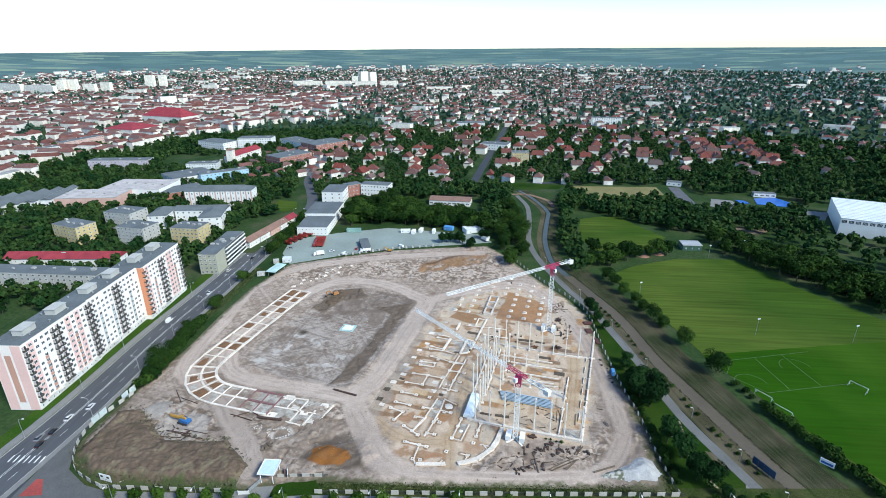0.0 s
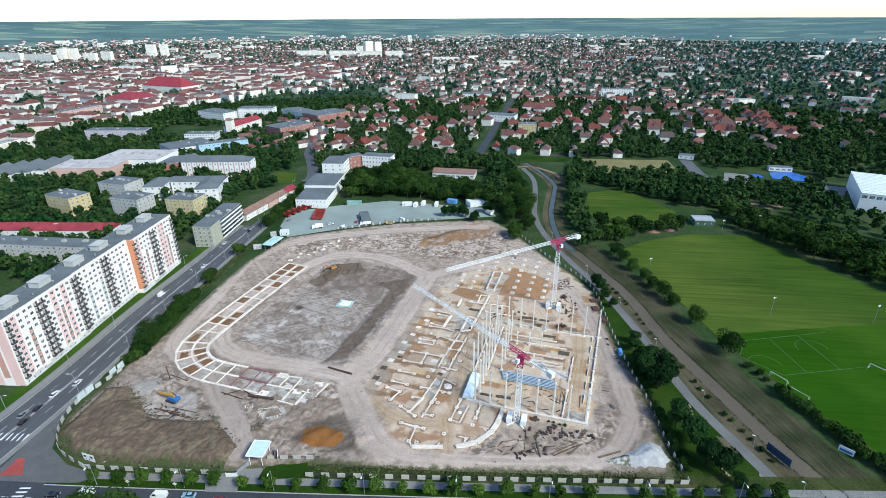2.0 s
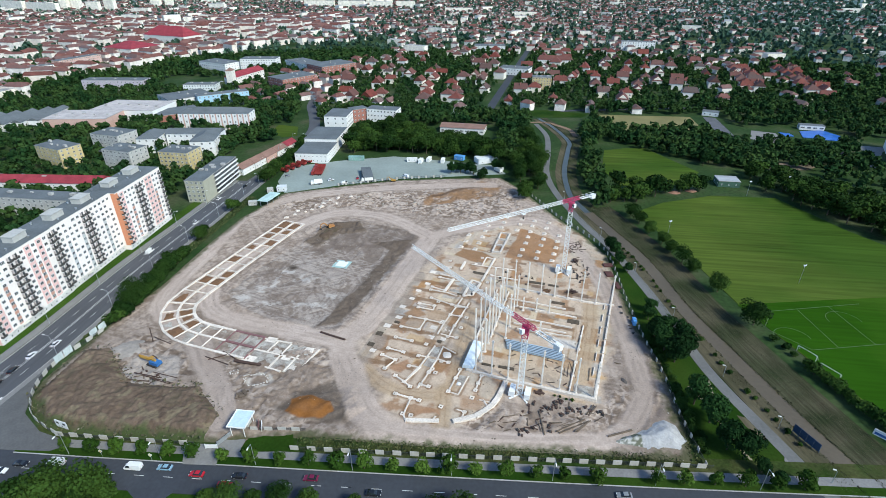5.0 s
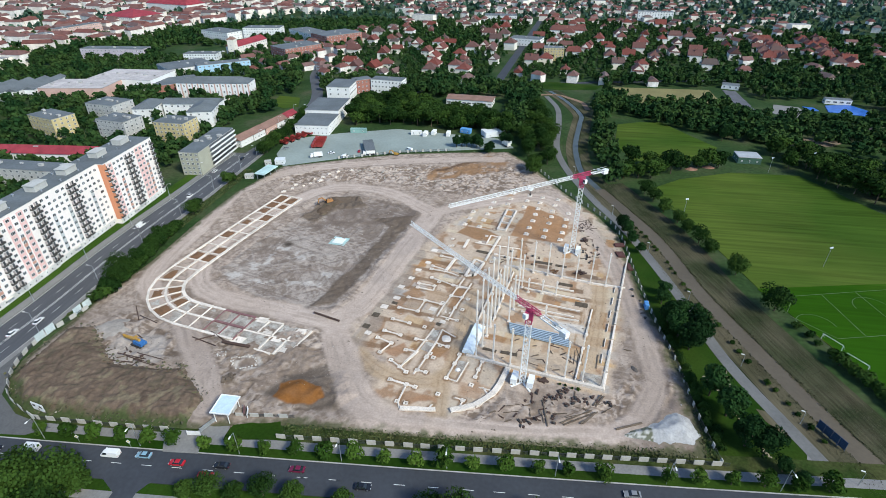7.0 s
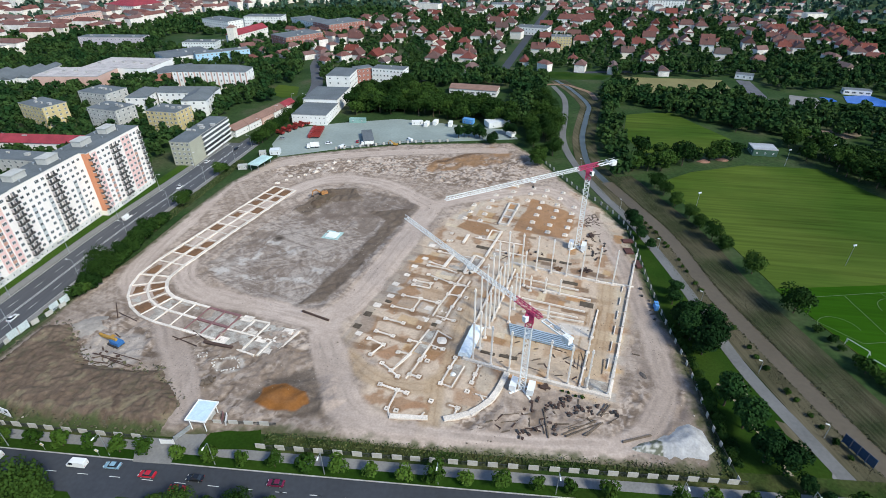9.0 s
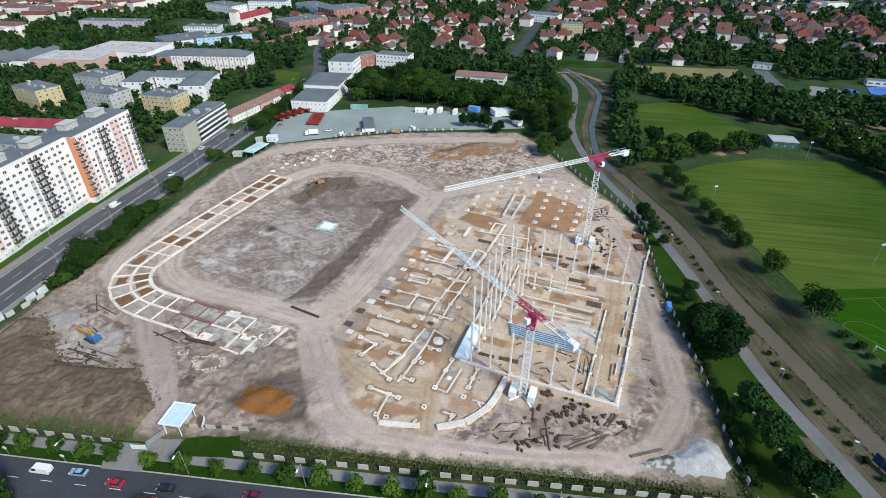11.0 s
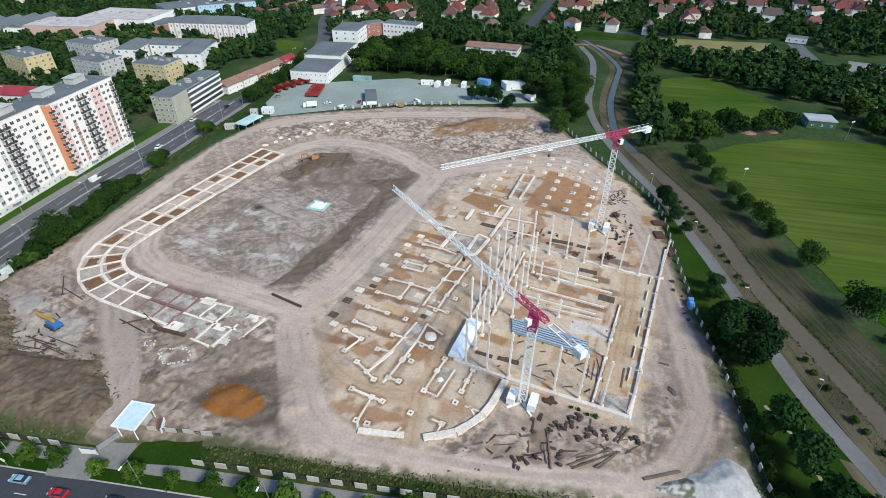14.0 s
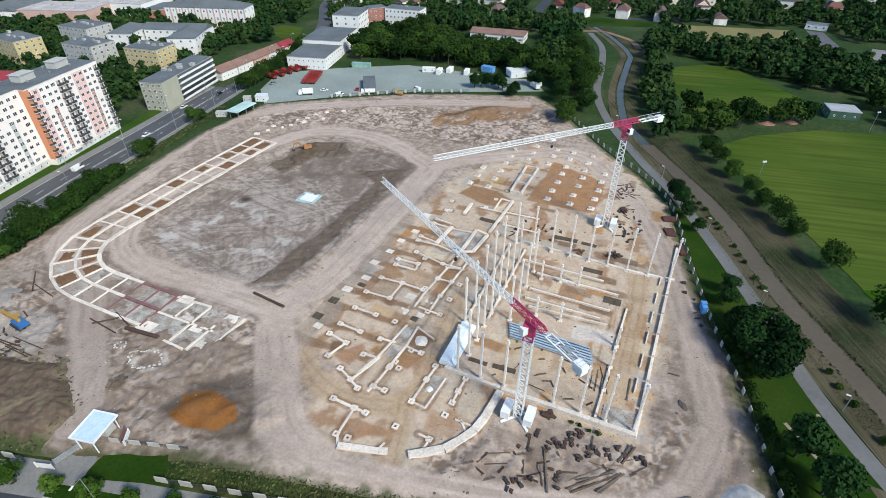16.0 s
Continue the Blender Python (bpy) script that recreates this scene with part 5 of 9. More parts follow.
block("church", "cream church with a broad red roof", (-690, 1075), (-588, 1040), 45, 14, 1, CREAM, ROOF_RB, "hip", 16, "tall", 8, 3)
block("palace", "long pale palace with a red roof", (-650, 892), (-586, 872), 60, 14, 3, CREAM, ROOF_RB, "hip", 9, "tall", 14, 6)
block("tower_house", "cream tower house with a red roof", (-316, 660), (-303, 720), 16, 12, 3, CREAM, ROOF_RB, "gable", 5, "two", 12, 3)
block("tower", "square cream tower with a hipped roof", (-322, 650), (-314, 650), 9, 22, 5, CREAM, BROWNR, "hip", 3, "small", 1, 1)
block("villa_school", "long villa with a red roof and dormers", (70, 856), (119, 853), 16, 8, 2, WHITE, ROOF_R, "half", 6, "small", 14, 3)

# villas, built once in a few shapes and repeated
HOUSE_TYPES = []
for i, (L, D, h, kd, rise) in enumerate(((12, 10, 5.5, "hip", 4.5), (10, 12, 5.8, "gable", 5.0), (14, 9.5, 4.0, "gable", 4.5), (11, 11, 6.8, "hip", 4.2), (16, 10, 6.0, "half", 5.0), (9, 9, 4.2, "hip", 4.0))):
    t = thing("villa", "plastered detached house with a tiled roof", "house", "villas", m=pose(-1000 + 40 * i, -900, 0))
    g = Geo()
    g.box(-L / 2, -D / 2, -0.3, L / 2, D / 2, h)
    if kd in ("gable", "half"):
        if L >= D:
            g.add([(-L / 2, -D / 2, h), (-L / 2, D / 2, h), (-L / 2, 0, h + rise * 0.85)], [(0, 2, 1)])
            g.add([(L / 2, -D / 2, h), (L / 2, D / 2, h), (L / 2, 0, h + rise * 0.85)], [(0, 1, 2)])
        else:
            g.add([(-L / 2, -D / 2, h), (L / 2, -D / 2, h), (0, -D / 2, h + rise * 0.85)], [(0, 1, 2)])
            g.add([(-L / 2, D / 2, h), (L / 2, D / 2, h), (0, D / 2, h + rise * 0.85)], [(0, 2, 1)])
    part("wall", g, CREAM, t)
    r = roof_geo(L, D, h, kd, rise)
    r.v = [(x - L / 2, y - D / 2, z) for x, y, z in r.v]
    rf = part("roof", r, ROOF_R, t)
    g = Geo()
    g.box(L * 0.15, -0.4, h + rise * 0.4, L * 0.15 + 0.8, 0.4, h + rise + 0.8)
    part("chimney", g, BRICKR, rf)
    for f in range(2 if h > 5 else 1):
        for x in (-L * 0.28, L * 0.28):
            part("window", WIN["two"], [], t, m=pose(x, -D / 2, 0.9 + 2.8 * f))
        if f == 0:
            part("window", WIN["two"], [], t, m=pose(L / 2, 0, 0.9 + 2.8 * f, 0, 0, 90))
    HOUSE_TYPES.append(t)
VILLA_AREA = [(-190, 600), (-120, 590), (-60, 580), (0, 585), (60, 590), (160, 610), (260, 640), (300, 760), (330, 900), (200, 960), (0, 980), (-120, 900), (-200, 830)]
hrng = random.Random(11)
BUILT = [[(-40, 990), (40, 990), (40, 1040), (-40, 1040)], [(225, 1010), (295, 1010), (295, 1050), (225, 1050)], [(45, 670), (80, 670), (80, 700), (45, 700)], [(5, 755), (58, 755), (58, 805), (5, 805)], [(64, 845), (125, 845), (125, 880), (64, 880)], [(-15, 560), (8, 560), (80, 1000), (50, 1000)]]
VILLAS = scatter(VILLA_AREA, 118, 18, 12, BUILT)
for a, b, n in (((306, 682), (342, 830), 11), ((322, 690), (358, 832), 11), ((366, 650), (402, 826), 13), ((382, 655), (420, 830), 12)):
    VILLAS += [(a[0] + (b[0] - a[0]) * k / n + hrng.uniform(-1, 1), a[1] + (b[1] - a[1]) * k / n) for k in range(n)]
used = set()
for x, y in VILLAS:
    k = hrng.randrange(len(HOUSE_TYPES))
    m = pose(x, y, 0, 0, 0, hrng.choice((0, 90, 180, 270)) - 9 + hrng.uniform(-8, 8)) @ Matrix.Diagonal((*[hrng.uniform(0.95, 1.2)] * 3, 1))
    if k in used:
        copy_thing(HOUSE_TYPES[k], m)
    else:
        used.add(k)
        HOUSE_TYPES[k].matrix_world = m


# the far town, joined
def town(name, places, label):
    """Many far houses as one mesh: walls and gabled roofs."""
    r = random.Random(5)
    g = Geo()
    for x, y, z, L, D, h, rise, rot, wallm, roofm in places:
        ca, sa = math.cos(rot), math.sin(rot)

        def P(a, b, c):
            return (x + a * ca - b * sa, y + a * sa + b * ca, z + c)
        a, b = L / 2, D / 2
        g.add([P(-a, -b, 0), P(a, -b, 0), P(a, b, 0), P(-a, b, 0), P(-a, -b, h), P(a, -b, h), P(a, b, h), P(-a, b, h)],
              [(0, 1, 5, 4), (1, 2, 6, 5), (2, 3, 7, 6), (3, 0, 4, 7)], wallm)
        if rise > 0:
            c = 0.0 if r.random() < 0.5 else b * 0.8
            g.add([P(-a - .4, -b - .4, h), P(a + .4, -b - .4, h), P(a + .4, b + .4, h), P(-a - .4, b + .4, h), P(-a + c, 0, h + rise), P(a - c, 0, h + rise)],
                  [(0, 1, 5, 4), (2, 3, 4, 5), (1, 2, 5), (3, 0, 4)], roofm)
        else:
            g.add([P(-a, -b, h), P(a, -b, h), P(a, b, h), P(-a, b, h)], [(0, 1, 2, 3)], 2)
    ob = part(name, g, [TOWNW, TOWNR, mat("far_flat_roof", (0.3, 0.29, 0.28)), mat("far_block_render", (0.76, 0.7, 0.6))], None, label, kind="stuff")
    tagged(ob, label, "houses", kind="stuff")


TOWNW = mat("far_render", (0.8, 0.76, 0.7), 0.85, island=0.2, col2=(0.58, 0.51, 0.44))
TOWNR = mat("far_tiles", (0.21, 0.078, 0.06), 0.85, island=0.4, col2=(0.09, 0.065, 0.06))


def town_density(x, y):
    """How densely the town stands at places, 0 to 1."""
    r, b = np.hypot(x, y), np.degrees(np.arctan2(x, y))
    k = np.interp(b, [-60, -42, -20, 0, 12, 17, 24, 45], [1.0, 1.0, 0.95, 0.8, 0.75, 0.5, 0.2, 0.12])
    k = k * np.interp(r, [560, 640, 1700, 2300, 2900, 3300], [0.6, 1.0, 1.0, 0.8, 0.45, 0.0])
    return k * (0.4 + 0.95 * fbm(x, y, 260, 41))


frng = random.Random(21)
nrng = np.random.default_rng(22)
OLD = [(-300, 620), (-300, 700), (-220, 850), (-150, 1000), (-220, 1150), (-420, 1000), (-520, 760), (-560, 620), (-470, 500), (-330, 480)]
places, taken = [], {}


def free(x, y, gap):
    c = (int(x // 16), int(y // 16))
    for i in (-1, 0, 1):
        for j in (-1, 0, 1):
            for a, b in taken.get((c[0] + i, c[1] + j), ()):
                if (a - x) ** 2 + (b - y) ** 2 < gap * gap:
                    return False
    taken.setdefault(c, []).append((x, y))
    return True


VGRID = {}
for x, y in VILLAS:
    VGRID.setdefault((int(x // 20), int(y // 20)), []).append((x, y))


def by_villa(x, y, gap=8.2):
    c = (int(x // 20), int(y // 20))
    return any((a - x) ** 2 + (b - y - 2) ** 2 < gap * gap for i in (-1, 0, 1) for j in (-1, 0, 1) for a, b in VGRID.get((c[0] + i, c[1] + j), ()))


def on_building(x, y):
    return any(within(x, y, q) for q in PRINTS if abs(q[0][0] - x) < 130 and abs(q[0][1] - y) < 130)


for x, y in VILLAS:
    free(x, y, 0)
N = 30000
rr = np.sqrt(nrng.uniform(560 ** 2, 3250 ** 2, N))
bb = np.radians(nrng.uniform(-52, 44, N))
xs, ys = rr * np.sin(bb), rr * np.cos(bb)
ok = (ys > 560) & (nrng.random(N) < town_density(xs, ys) * 0.72)
turn = vnoise(xs, ys, 300, 3)
for x, y, r, tw in zip(xs[ok].tolist(), ys[ok].tolist(), rr[ok].tolist(), turn[ok].tolist()):
    if within(x, y, OLD) or within(x, y, VILLA_AREA) or on_building(x, y) or not free(x, y, 15.5):
        continue
    z = float(land(math.hypot(x, y - 40)))
    rot = math.radians(-9 + 90 * frng.randrange(2) + frng.uniform(-12, 12)) + 1.2 * (tw - 0.5)
    if x < -330 and r < 1700 and frng.random() < 0.7:
        places.append((x, y, z, frng.uniform(14, 36), frng.uniform(9, 12), frng.uniform(9, 15), frng.uniform(3, 4.5), rot, 0, 1))
    elif frng.random() < 0.035:
        places.append((x, y, z, frng.uniform(25, 55), frng.uniform(10, 16), frng.uniform(8, 16), 0, rot, 3, 2))
    else:
        places.append((x, y, z, frng.uniform(10, 18), frng.uniform(8, 10.5), frng.uniform(5, 8.5), frng.uniform(2.6, 4.2), rot, 0, 1))
for x0, y0, x1, y1, d, h in ((-1640, 1815, -1520, 1765, 14, 30), (-1510, 1770, -1370, 1720, 14, 30), (-1428, 1815, -1404, 1815, 20, 44), (-1400, 1830, -1374, 1830, 20, 44), (-1335, 1810, -1290, 1805, 14, 30), (-1285, 1830, -1245, 1820, 14, 34),
                             (-1232, 2010, -1200, 2010, 18, 46), (-1190, 2030, -1165, 2030, 18, 46), (-814, 1362, -786, 1390, 18, 26), (-778, 1395, -760, 1400, 16, 20), (-796, 1510, -745, 1506, 14, 16), (-740, 1506, -690, 1500, 14, 16),
                             (-442, 2165, -418, 2190, 18, 50), (-412, 2200, -392, 2230, 18, 46), (-470, 2150, -448, 2150, 16, 34), (-335, 2700, -318, 2700, 20, 40), (-670, 2030, -560, 2024, 13, 24), (-545, 2026, -450, 2020, 13, 24), (-430, 2016, -350, 2014, 13, 22),
                             (-335, 2010, -270, 2010, 13, 24), (-960, 1900, -900, 1890, 13, 20), (-1120, 1720, -1060, 1710, 13, 18), (-150, 1850, -60, 1850, 13, 14), (60, 1700, 130, 1695, 13, 14), (-1010, 1500, -950, 1490, 13, 16), (-560, 1420, -505, 1415, 13, 15)):
    r = math.hypot((x0 + x1) / 2, (y0 + y1) / 2)
    places.append(((x0 + x1) / 2, (y0 + y1) / 2, float(land(r)), math.hypot(x1 - x0, y1 - y0), d, h, 0, math.atan2(y1 - y0, x1 - x0), 3, 2))
town("far_town", places, "far town of pale houses with red tiled roofs")

# trees between the far houses, and the woods in the east
WOODS = [(200, 440), (280, 420), (300, 470), (420, 470), (700, 300), (1000, 300), (1900, 900), (1500, 1900), (760, 1500), (420, 900), (330, 640), (280, 610), (190, 590), (210, 500)]
OPEN = [[(198, 466), (320, 466), (316, 526), (232, 526), (232, 572), (198, 572)], [(285, 390), (400, 380), (420, 480), (300, 490)], [(106, 498), (200, 498), (200, 560), (106, 560)], [(-182, 300), (-152, 300), (-148, 500), (-182, 500)],
        [(-160, 380), (-84, 400), (-84, 540), (-160, 540)], [(-220, 500), (-185, 500), (-185, 540), (-215, 540)], [(-430, 770), (-300, 700), (-280, 730), (-420, 830)], [(-420, 650), (-330, 640), (-340, 720), (-440, 730)]]
MAINT = WHOLE[::3]


def on_road(x, y):
    for (x0, y0), (x1, y1) in zip(MAINT, MAINT[1:]):
        if y0 - 15 < y < y1 + 15:
            t = min(1, max(0, (y - y0) / (y1 - y0 + 1e-6)))
            if abs(x - x0 - (x1 - x0) * t) < 13:
                return True
    return -0.1 < (y - 560) / 740 < 1 and abs(x - (-4 + 113 * (y - 560) / 740)) < 11


tp, tp2 = [], []
for count, r0, r1, gap, out in ((26000, 300, 1000, 6.0, tp), (26000, 1000, 2900, 9.0, tp2)):
    rr = np.sqrt(nrng.uniform(r0 ** 2, r1 ** 2, count))
    bb = np.radians(nrng.uniform(-56, 50, count))
    xs, ys = rr * np.sin(bb), rr * np.cos(bb)
    dn = (0.3 + 1.2 * fbm(xs, ys, 110, 61)) * nrng.uniform(0.6, 1.4, count)
    for x, y, d in zip(xs.tolist(), ys.tolist(), dn.tolist()):
        wood = within(x, y, WOODS)
        if y < 585 and not wood and not (x < -205 and y > 255):
            continue
        if d < (0.2 if wood else 0.5 if within(x, y, OLD) else 0.5 if x < -200 and y < 640 else 0.47 if r0 < 900 else 0.53):
            continue
        if any(within(x, y, q) for q in OPEN) or on_road(x, y) or on_building(x, y) or by_villa(x, y) or not free(x, y, gap):
            continue
        out.append((x, y, float(land(math.hypot(x, y - 40))) - 0.2, frng.uniform(0.55, 0.95) if not wood and x > -200 and r0 < 900 else frng.uniform(0.7, 1.2)))
for x, y in scatter([(262, 222), (300, 232), (420, 240), (700, 330), (520, 480), (430, 470), (360, 385), (290, 395), (236, 420), (200, 400), (240, 345)], 330, 7.5, 78, OPEN):
    if free(x, y, 6):
        tp.append((x, y, -0.2, frng.uniform(0.8, 1.25)))
for q, n in (([(80, 474), (110, 462), (165, 415), (200, 402), (290, 397), (285, 420), (300, 466), (200, 466), (196, 498), (120, 496), (104, 540), (94, 520)], 260), ([(96, 566), (200, 564), (330, 580), (430, 640), (330, 650), (150, 604), (90, 590)], 190),
             ([(-84, 512), (-50, 500), (-46, 516), (10, 512), (14, 548), (-50, 540), (-84, 540)], 70), ([(-145, 545), (-95, 535), (-60, 552), (-20, 566), (-60, 585), (-140, 590)], 75), ([(12, 400), (30, 470), (40, 545), (14, 545), (8, 512), (8, 440)], 70)):
    for x, y in scatter(q, n, 6.2, n, OPEN):
        if not on_building(x, y) and free(x, y, 5.5):
            tp.append((x, y, -0.2, frng.uniform(0.8, 1.25)))
near_tp = BELT + [q for q in tp if q[1] < 640]
far_trees("garden_trees", near_tp, 105, 0.92, "dark green broadleaf trees between the nearer houses", 320)
far_trees("town_trees", [q for q in tp if q[1] >= 640], 64, 1.2, "dark green broadleaf trees between the houses", 300)
far_trees("distant_woods", tp2, 16, 2.35, "woods and garden trees far off, with haze in their leaf colour", 400, LEAF_H)

# ---- the long block of flats ----
APT_W = mat("flats_white", (0.79, 0.715, 0.66), 0.8, 0.1, 0.05, 1.2, 0.05)
APT_P = mat("flats_pink", (0.72, 0.47, 0.42), 0.8, 0.1, 0.05, 1.2, 0.05)
APT_T = mat("flats_terracotta", (0.5, 0.27, 0.2), 0.8, 0.1, 0.06, 1.2, 0.06)
APT_G = mat("flats_grey", (0.47, 0.48, 0.46), 0.8, 0.1, 0.05, 1.2, 0.05)
APT_O = mat("flats_orange", (0.58, 0.24, 0.13), 0.8, 0.1, 0.05, 1.2, 0.05)
# darker wall tone: the shade behind the balconies is put into it
SHADE = mat("balcony_shade", (0.42, 0.36, 0.33), 0.85)
RAIL = mat("balcony_rail", (0.06, 0.055, 0.05), 0.6)
LOBBY = mat("plinth_render", (0.6, 0.58, 0.54), 0.85)
FLOOR_H, BASE_H, LEVELS = 2.86, 3.0, 10


def balcony_mesh():
    g = Geo()
    g.box(-1.15, -1.1, 0, 1.15, 0.02, 0.16, 0)
    g.box(-1.15, -1.1, 0.22, 1.15, -1.03, 1.05, 1)
    g.box(-1.15, -1.03, 0.22, -1.08, 0.0, 1.05, 1)
    g.box(1.08, -1.03, 0.22, 1.15, 0.0, 1.05, 1)
    # flat shade-coloured field on the wall, then the glass door
    g.add([(-1.1, -0.012, 0.2), (-0.1, -0.012, 0.2), (-0.1, -0.012, 2.35), (-1.1, -0.012, 2.35)], [(0, 1, 2, 3)], 2)
    g.add([(0.0, -0.012, 0.2), (1.0, -0.012, 0.2), (1.0, -0.012, 2.35), (0.0, -0.012, 2.35)], [(0, 1, 2, 3)], 3)
    return g.mesh("balcony", [WHITE, RAIL, SHADE, GLASS])


BALC = balcony_mesh()
PANEL = {}


def panel_mesh(key, m, w, h):
    if key not in PANEL:
        g = Geo()
        g.box(-w / 2, -0.05, 0, w / 2, 0.0, h)
        PANEL[key] = g.mesh("facade_panel", [m])
    return PANEL[key]


def flats():
    t = thing("apartment_block", "long ten-storey block of flats, white with pink and orange stripes", "apartment building", m=pose(-193.6, 166.9, 0, 0, 0, 90))
    top = BASE_H + LEVELS * FLOOR_H + 0.9
    # sections along the block: start, length, set forward, stripe colours, column pattern
    secs = ((0.0, 40.6, 0.0, (APT_P, APT_T), "bpwtwBBwptpwb"), (40.6, 40.2, -0.6, (APT_G, APT_G), "bwtwwtBBwwtww"), (80.8, 40.0, 3.0, (APT_P, APT_T), "bpwtwBBwpptwb"))
    for x0, L, fwd, (ca, cb), pat in secs:
        g = Geo()
        g.box(x0, -fwd, -0.3, x0 + L, 14.0, top)
        part("wall", g, APT_W, t)
        g = Geo()
        g.box(x0 + 0.02, -fwd - 0.06, 0, x0 + L - 0.02, -fwd, BASE_H - 0.3)
        part("plinth", g, LOBBY, t)
        g = Geo()
        g.box(x0 - 0.0, -fwd - 0.15, top, x0 + L + 0.0, 14.1, top + 0.25, 1, 0)
        part("roof", g, [ROOF_G, LOBBY], t)
        w = L / len(pat)
        for i, c in enumerate(pat):
            xc = x0 + w * (i + 0.5)
            if c == "p":
                part("facade_panel", panel_mesh(("p", ca.name), ca, w, LEVELS * FLOOR_H - 0.1), [], t, m=pose(xc, -fwd, BASE_H))
            if c == "t":
                part("facade_panel", panel_mesh(("t", cb.name), cb, w * 0.62, LEVELS * FLOOR_H * 0.62), [], t, m=pose(xc, -fwd, BASE_H + 0.2))
            dy = -fwd - (0.05 if c in "pt" else 0.0)
            for f in range(LEVELS):
                z = BASE_H + f * FLOOR_H
                if c in "bB":
                    part("balcony", BALC, [], t, m=pose(xc, -fwd, z + 0.05))
                elif not (c == "w" and (i + f * 2) % 7 == 0):
                    part("window", WIN["wide" if (i * 7 + f * 3) % 11 == 0 else "flat"], [], t, m=pose(xc, dy, z + 0.85))
            part("cellar_window", WIN["small"], [], t, m=pose(xc, -fwd - 0.06, 1.0))
        # stair heads and vents on the roof
        for k in range(2):
            g = Geo()
            xx = x0 + L * (0.27 + 0.46 * k)
            g.box(xx - 3.6, 4.2, top + 0.2, xx + 3.6, 9.2, top + 2.9)
            g.box(xx - 3.9, 3.9, top + 2.9, xx + 3.9, 9.5, top + 3.15)
            part("stair_head", g, [GREYR], t, "grey lift housing on the roof")
        for k in range(7):
            g = Geo()
            xx, yy = x0 + L * (k + 0.5) / 7, (2.6 if k % 2 else 11.0)
            g.tube((xx, yy, top + 0.2), (xx, yy, top + 1.0), 0.35, 0.35, 8)
            g.tube((xx, yy, top + 1.0), (xx, yy, top + 1.25), 0.6, 0.15, 8)
            part("roof_vent", g, STEEL, t)
        g = Geo()
        g.box(x0 + L * 0.3 - 1.6, -fwd - 1.6, 2.6, x0 + L * 0.3 + 1.6, -fwd, 2.8)
        part("entrance_canopy", g, CONC, t)
    g = Geo()
    g.box(80.74, -3.02, BASE_H - 0.2, 80.8, -0.6, top)
    part("orange_fin", g, APT_O, t, "orange painted end wall strip")
    g = Geo()
    g.box(80.8, -3.06, BASE_H, 82.9, -3.0, top - 0.3)
    part("orange_fin", g, APT_O, t, "orange painted facade strip")
    # southern end wall with its pink fields
    g = Geo()
    g.box(-0.06, 0.3, 0.2, 0.0, 4.6, top - 0.2)
    g.box(-0.06, 9.4, 0.2, 0.0, 13.7, top - 0.2)
    part("end_panel", g, APT_P, t, "pink painted field of the end wall")
    g = Geo()
    g.box(-0.07, 5.6, BASE_H + 1, 0.0, 8.4, top - 5)
    part("end_panel", g, APT_T, t, "terracotta painted field of the end wall")


flats()

# ---- heaps on the site ----
def heap_colour(x, y):
    n, n2 = fbm(x, y, 12, 51), fbm(x, y, 3, 52)
    c = np.stack([0.15 + 0.09 * (n - 0.5), 0.108 + 0.07 * (n - 0.5), 0.078 + 0.05 * (n - 0.5)], -1) * (0.64 + 0.46 * fbm(x, y, 1.3, 57, 2))[..., None]
    w = np.clip((n2 - 0.58) * 6, 0, 0.35)[..., None]
    c = c * (1 - w) + np.array((0.25, 0.215, 0.13)) * w
    w = np.clip((0.36 - n2) * 7, 0, 0.6)[..., None]
    c = c * (1 - w) + np.array((0.09, 0.075, 0.05)) * w
    w = np.clip(1.3 - edge_dist(x, y, SITE) / 3.0 + (n2 - 0.5) * 2, 0, 0.85)[..., None]
    return c * (1 - w) + np.array((0.04, 0.066, 0.02)) * w


def mound(poly, top, rough, seed):
    def f(x, y):
        d = edge_dist(x, y, poly) * np.where(inside(x, y, poly), 1, -1)
        return np.clip(d / (top * 2.2), 0, 1) * top * (0.7 + 0.6 * (fbm(x, y, 8, seed) - 0.3)) + (fbm(x, y, 2.2, seed + 3) - 0.5) * rough + (fbm(x, y, 1.1, seed + 4, 2) - 0.5) * rough * 0.7 + 0.35
    return f


site_sheet("topsoil_mound", HEAP, 0.45, mound(HEAP, 2.6, 0.8, 71), heap_colour, SOIL, "broad low heap of brown topsoil with weeds", 1.5, "", "heap")
GRAVEL = [(36, 136), (43, 141.5), (49, 144), (55, 149), (60, 150.5), (64, 147), (65, 140), (62, 135.5), (54, 134), (46, 135)]


def gravel_colour(x, y):
    n, k = fbm(x, y, 5, 81), fbm(x, y, 1.6, 82)
    c = np.stack([0.36 + 0.12 * (n - 0.5)] * 3, -1) * np.array((1.0, 0.985, 0.97)) * (0.8 + 0.4 * k)[..., None]
    s2 = fbm(x, y, 1.1, 84, 2)
    w = np.clip((x < 50) * (k - 0.34) * 5, 0, 0.85)[..., None]
    c = c * (1 - w) + np.array((0.085, 0.09, 0.045)) * w
    w = np.clip((x < 51) * (s2 - 0.56) * 9, 0, 0.9)[..., None]
    return c * (1 - w) + np.array((0.5, 0.48, 0.44)) * w


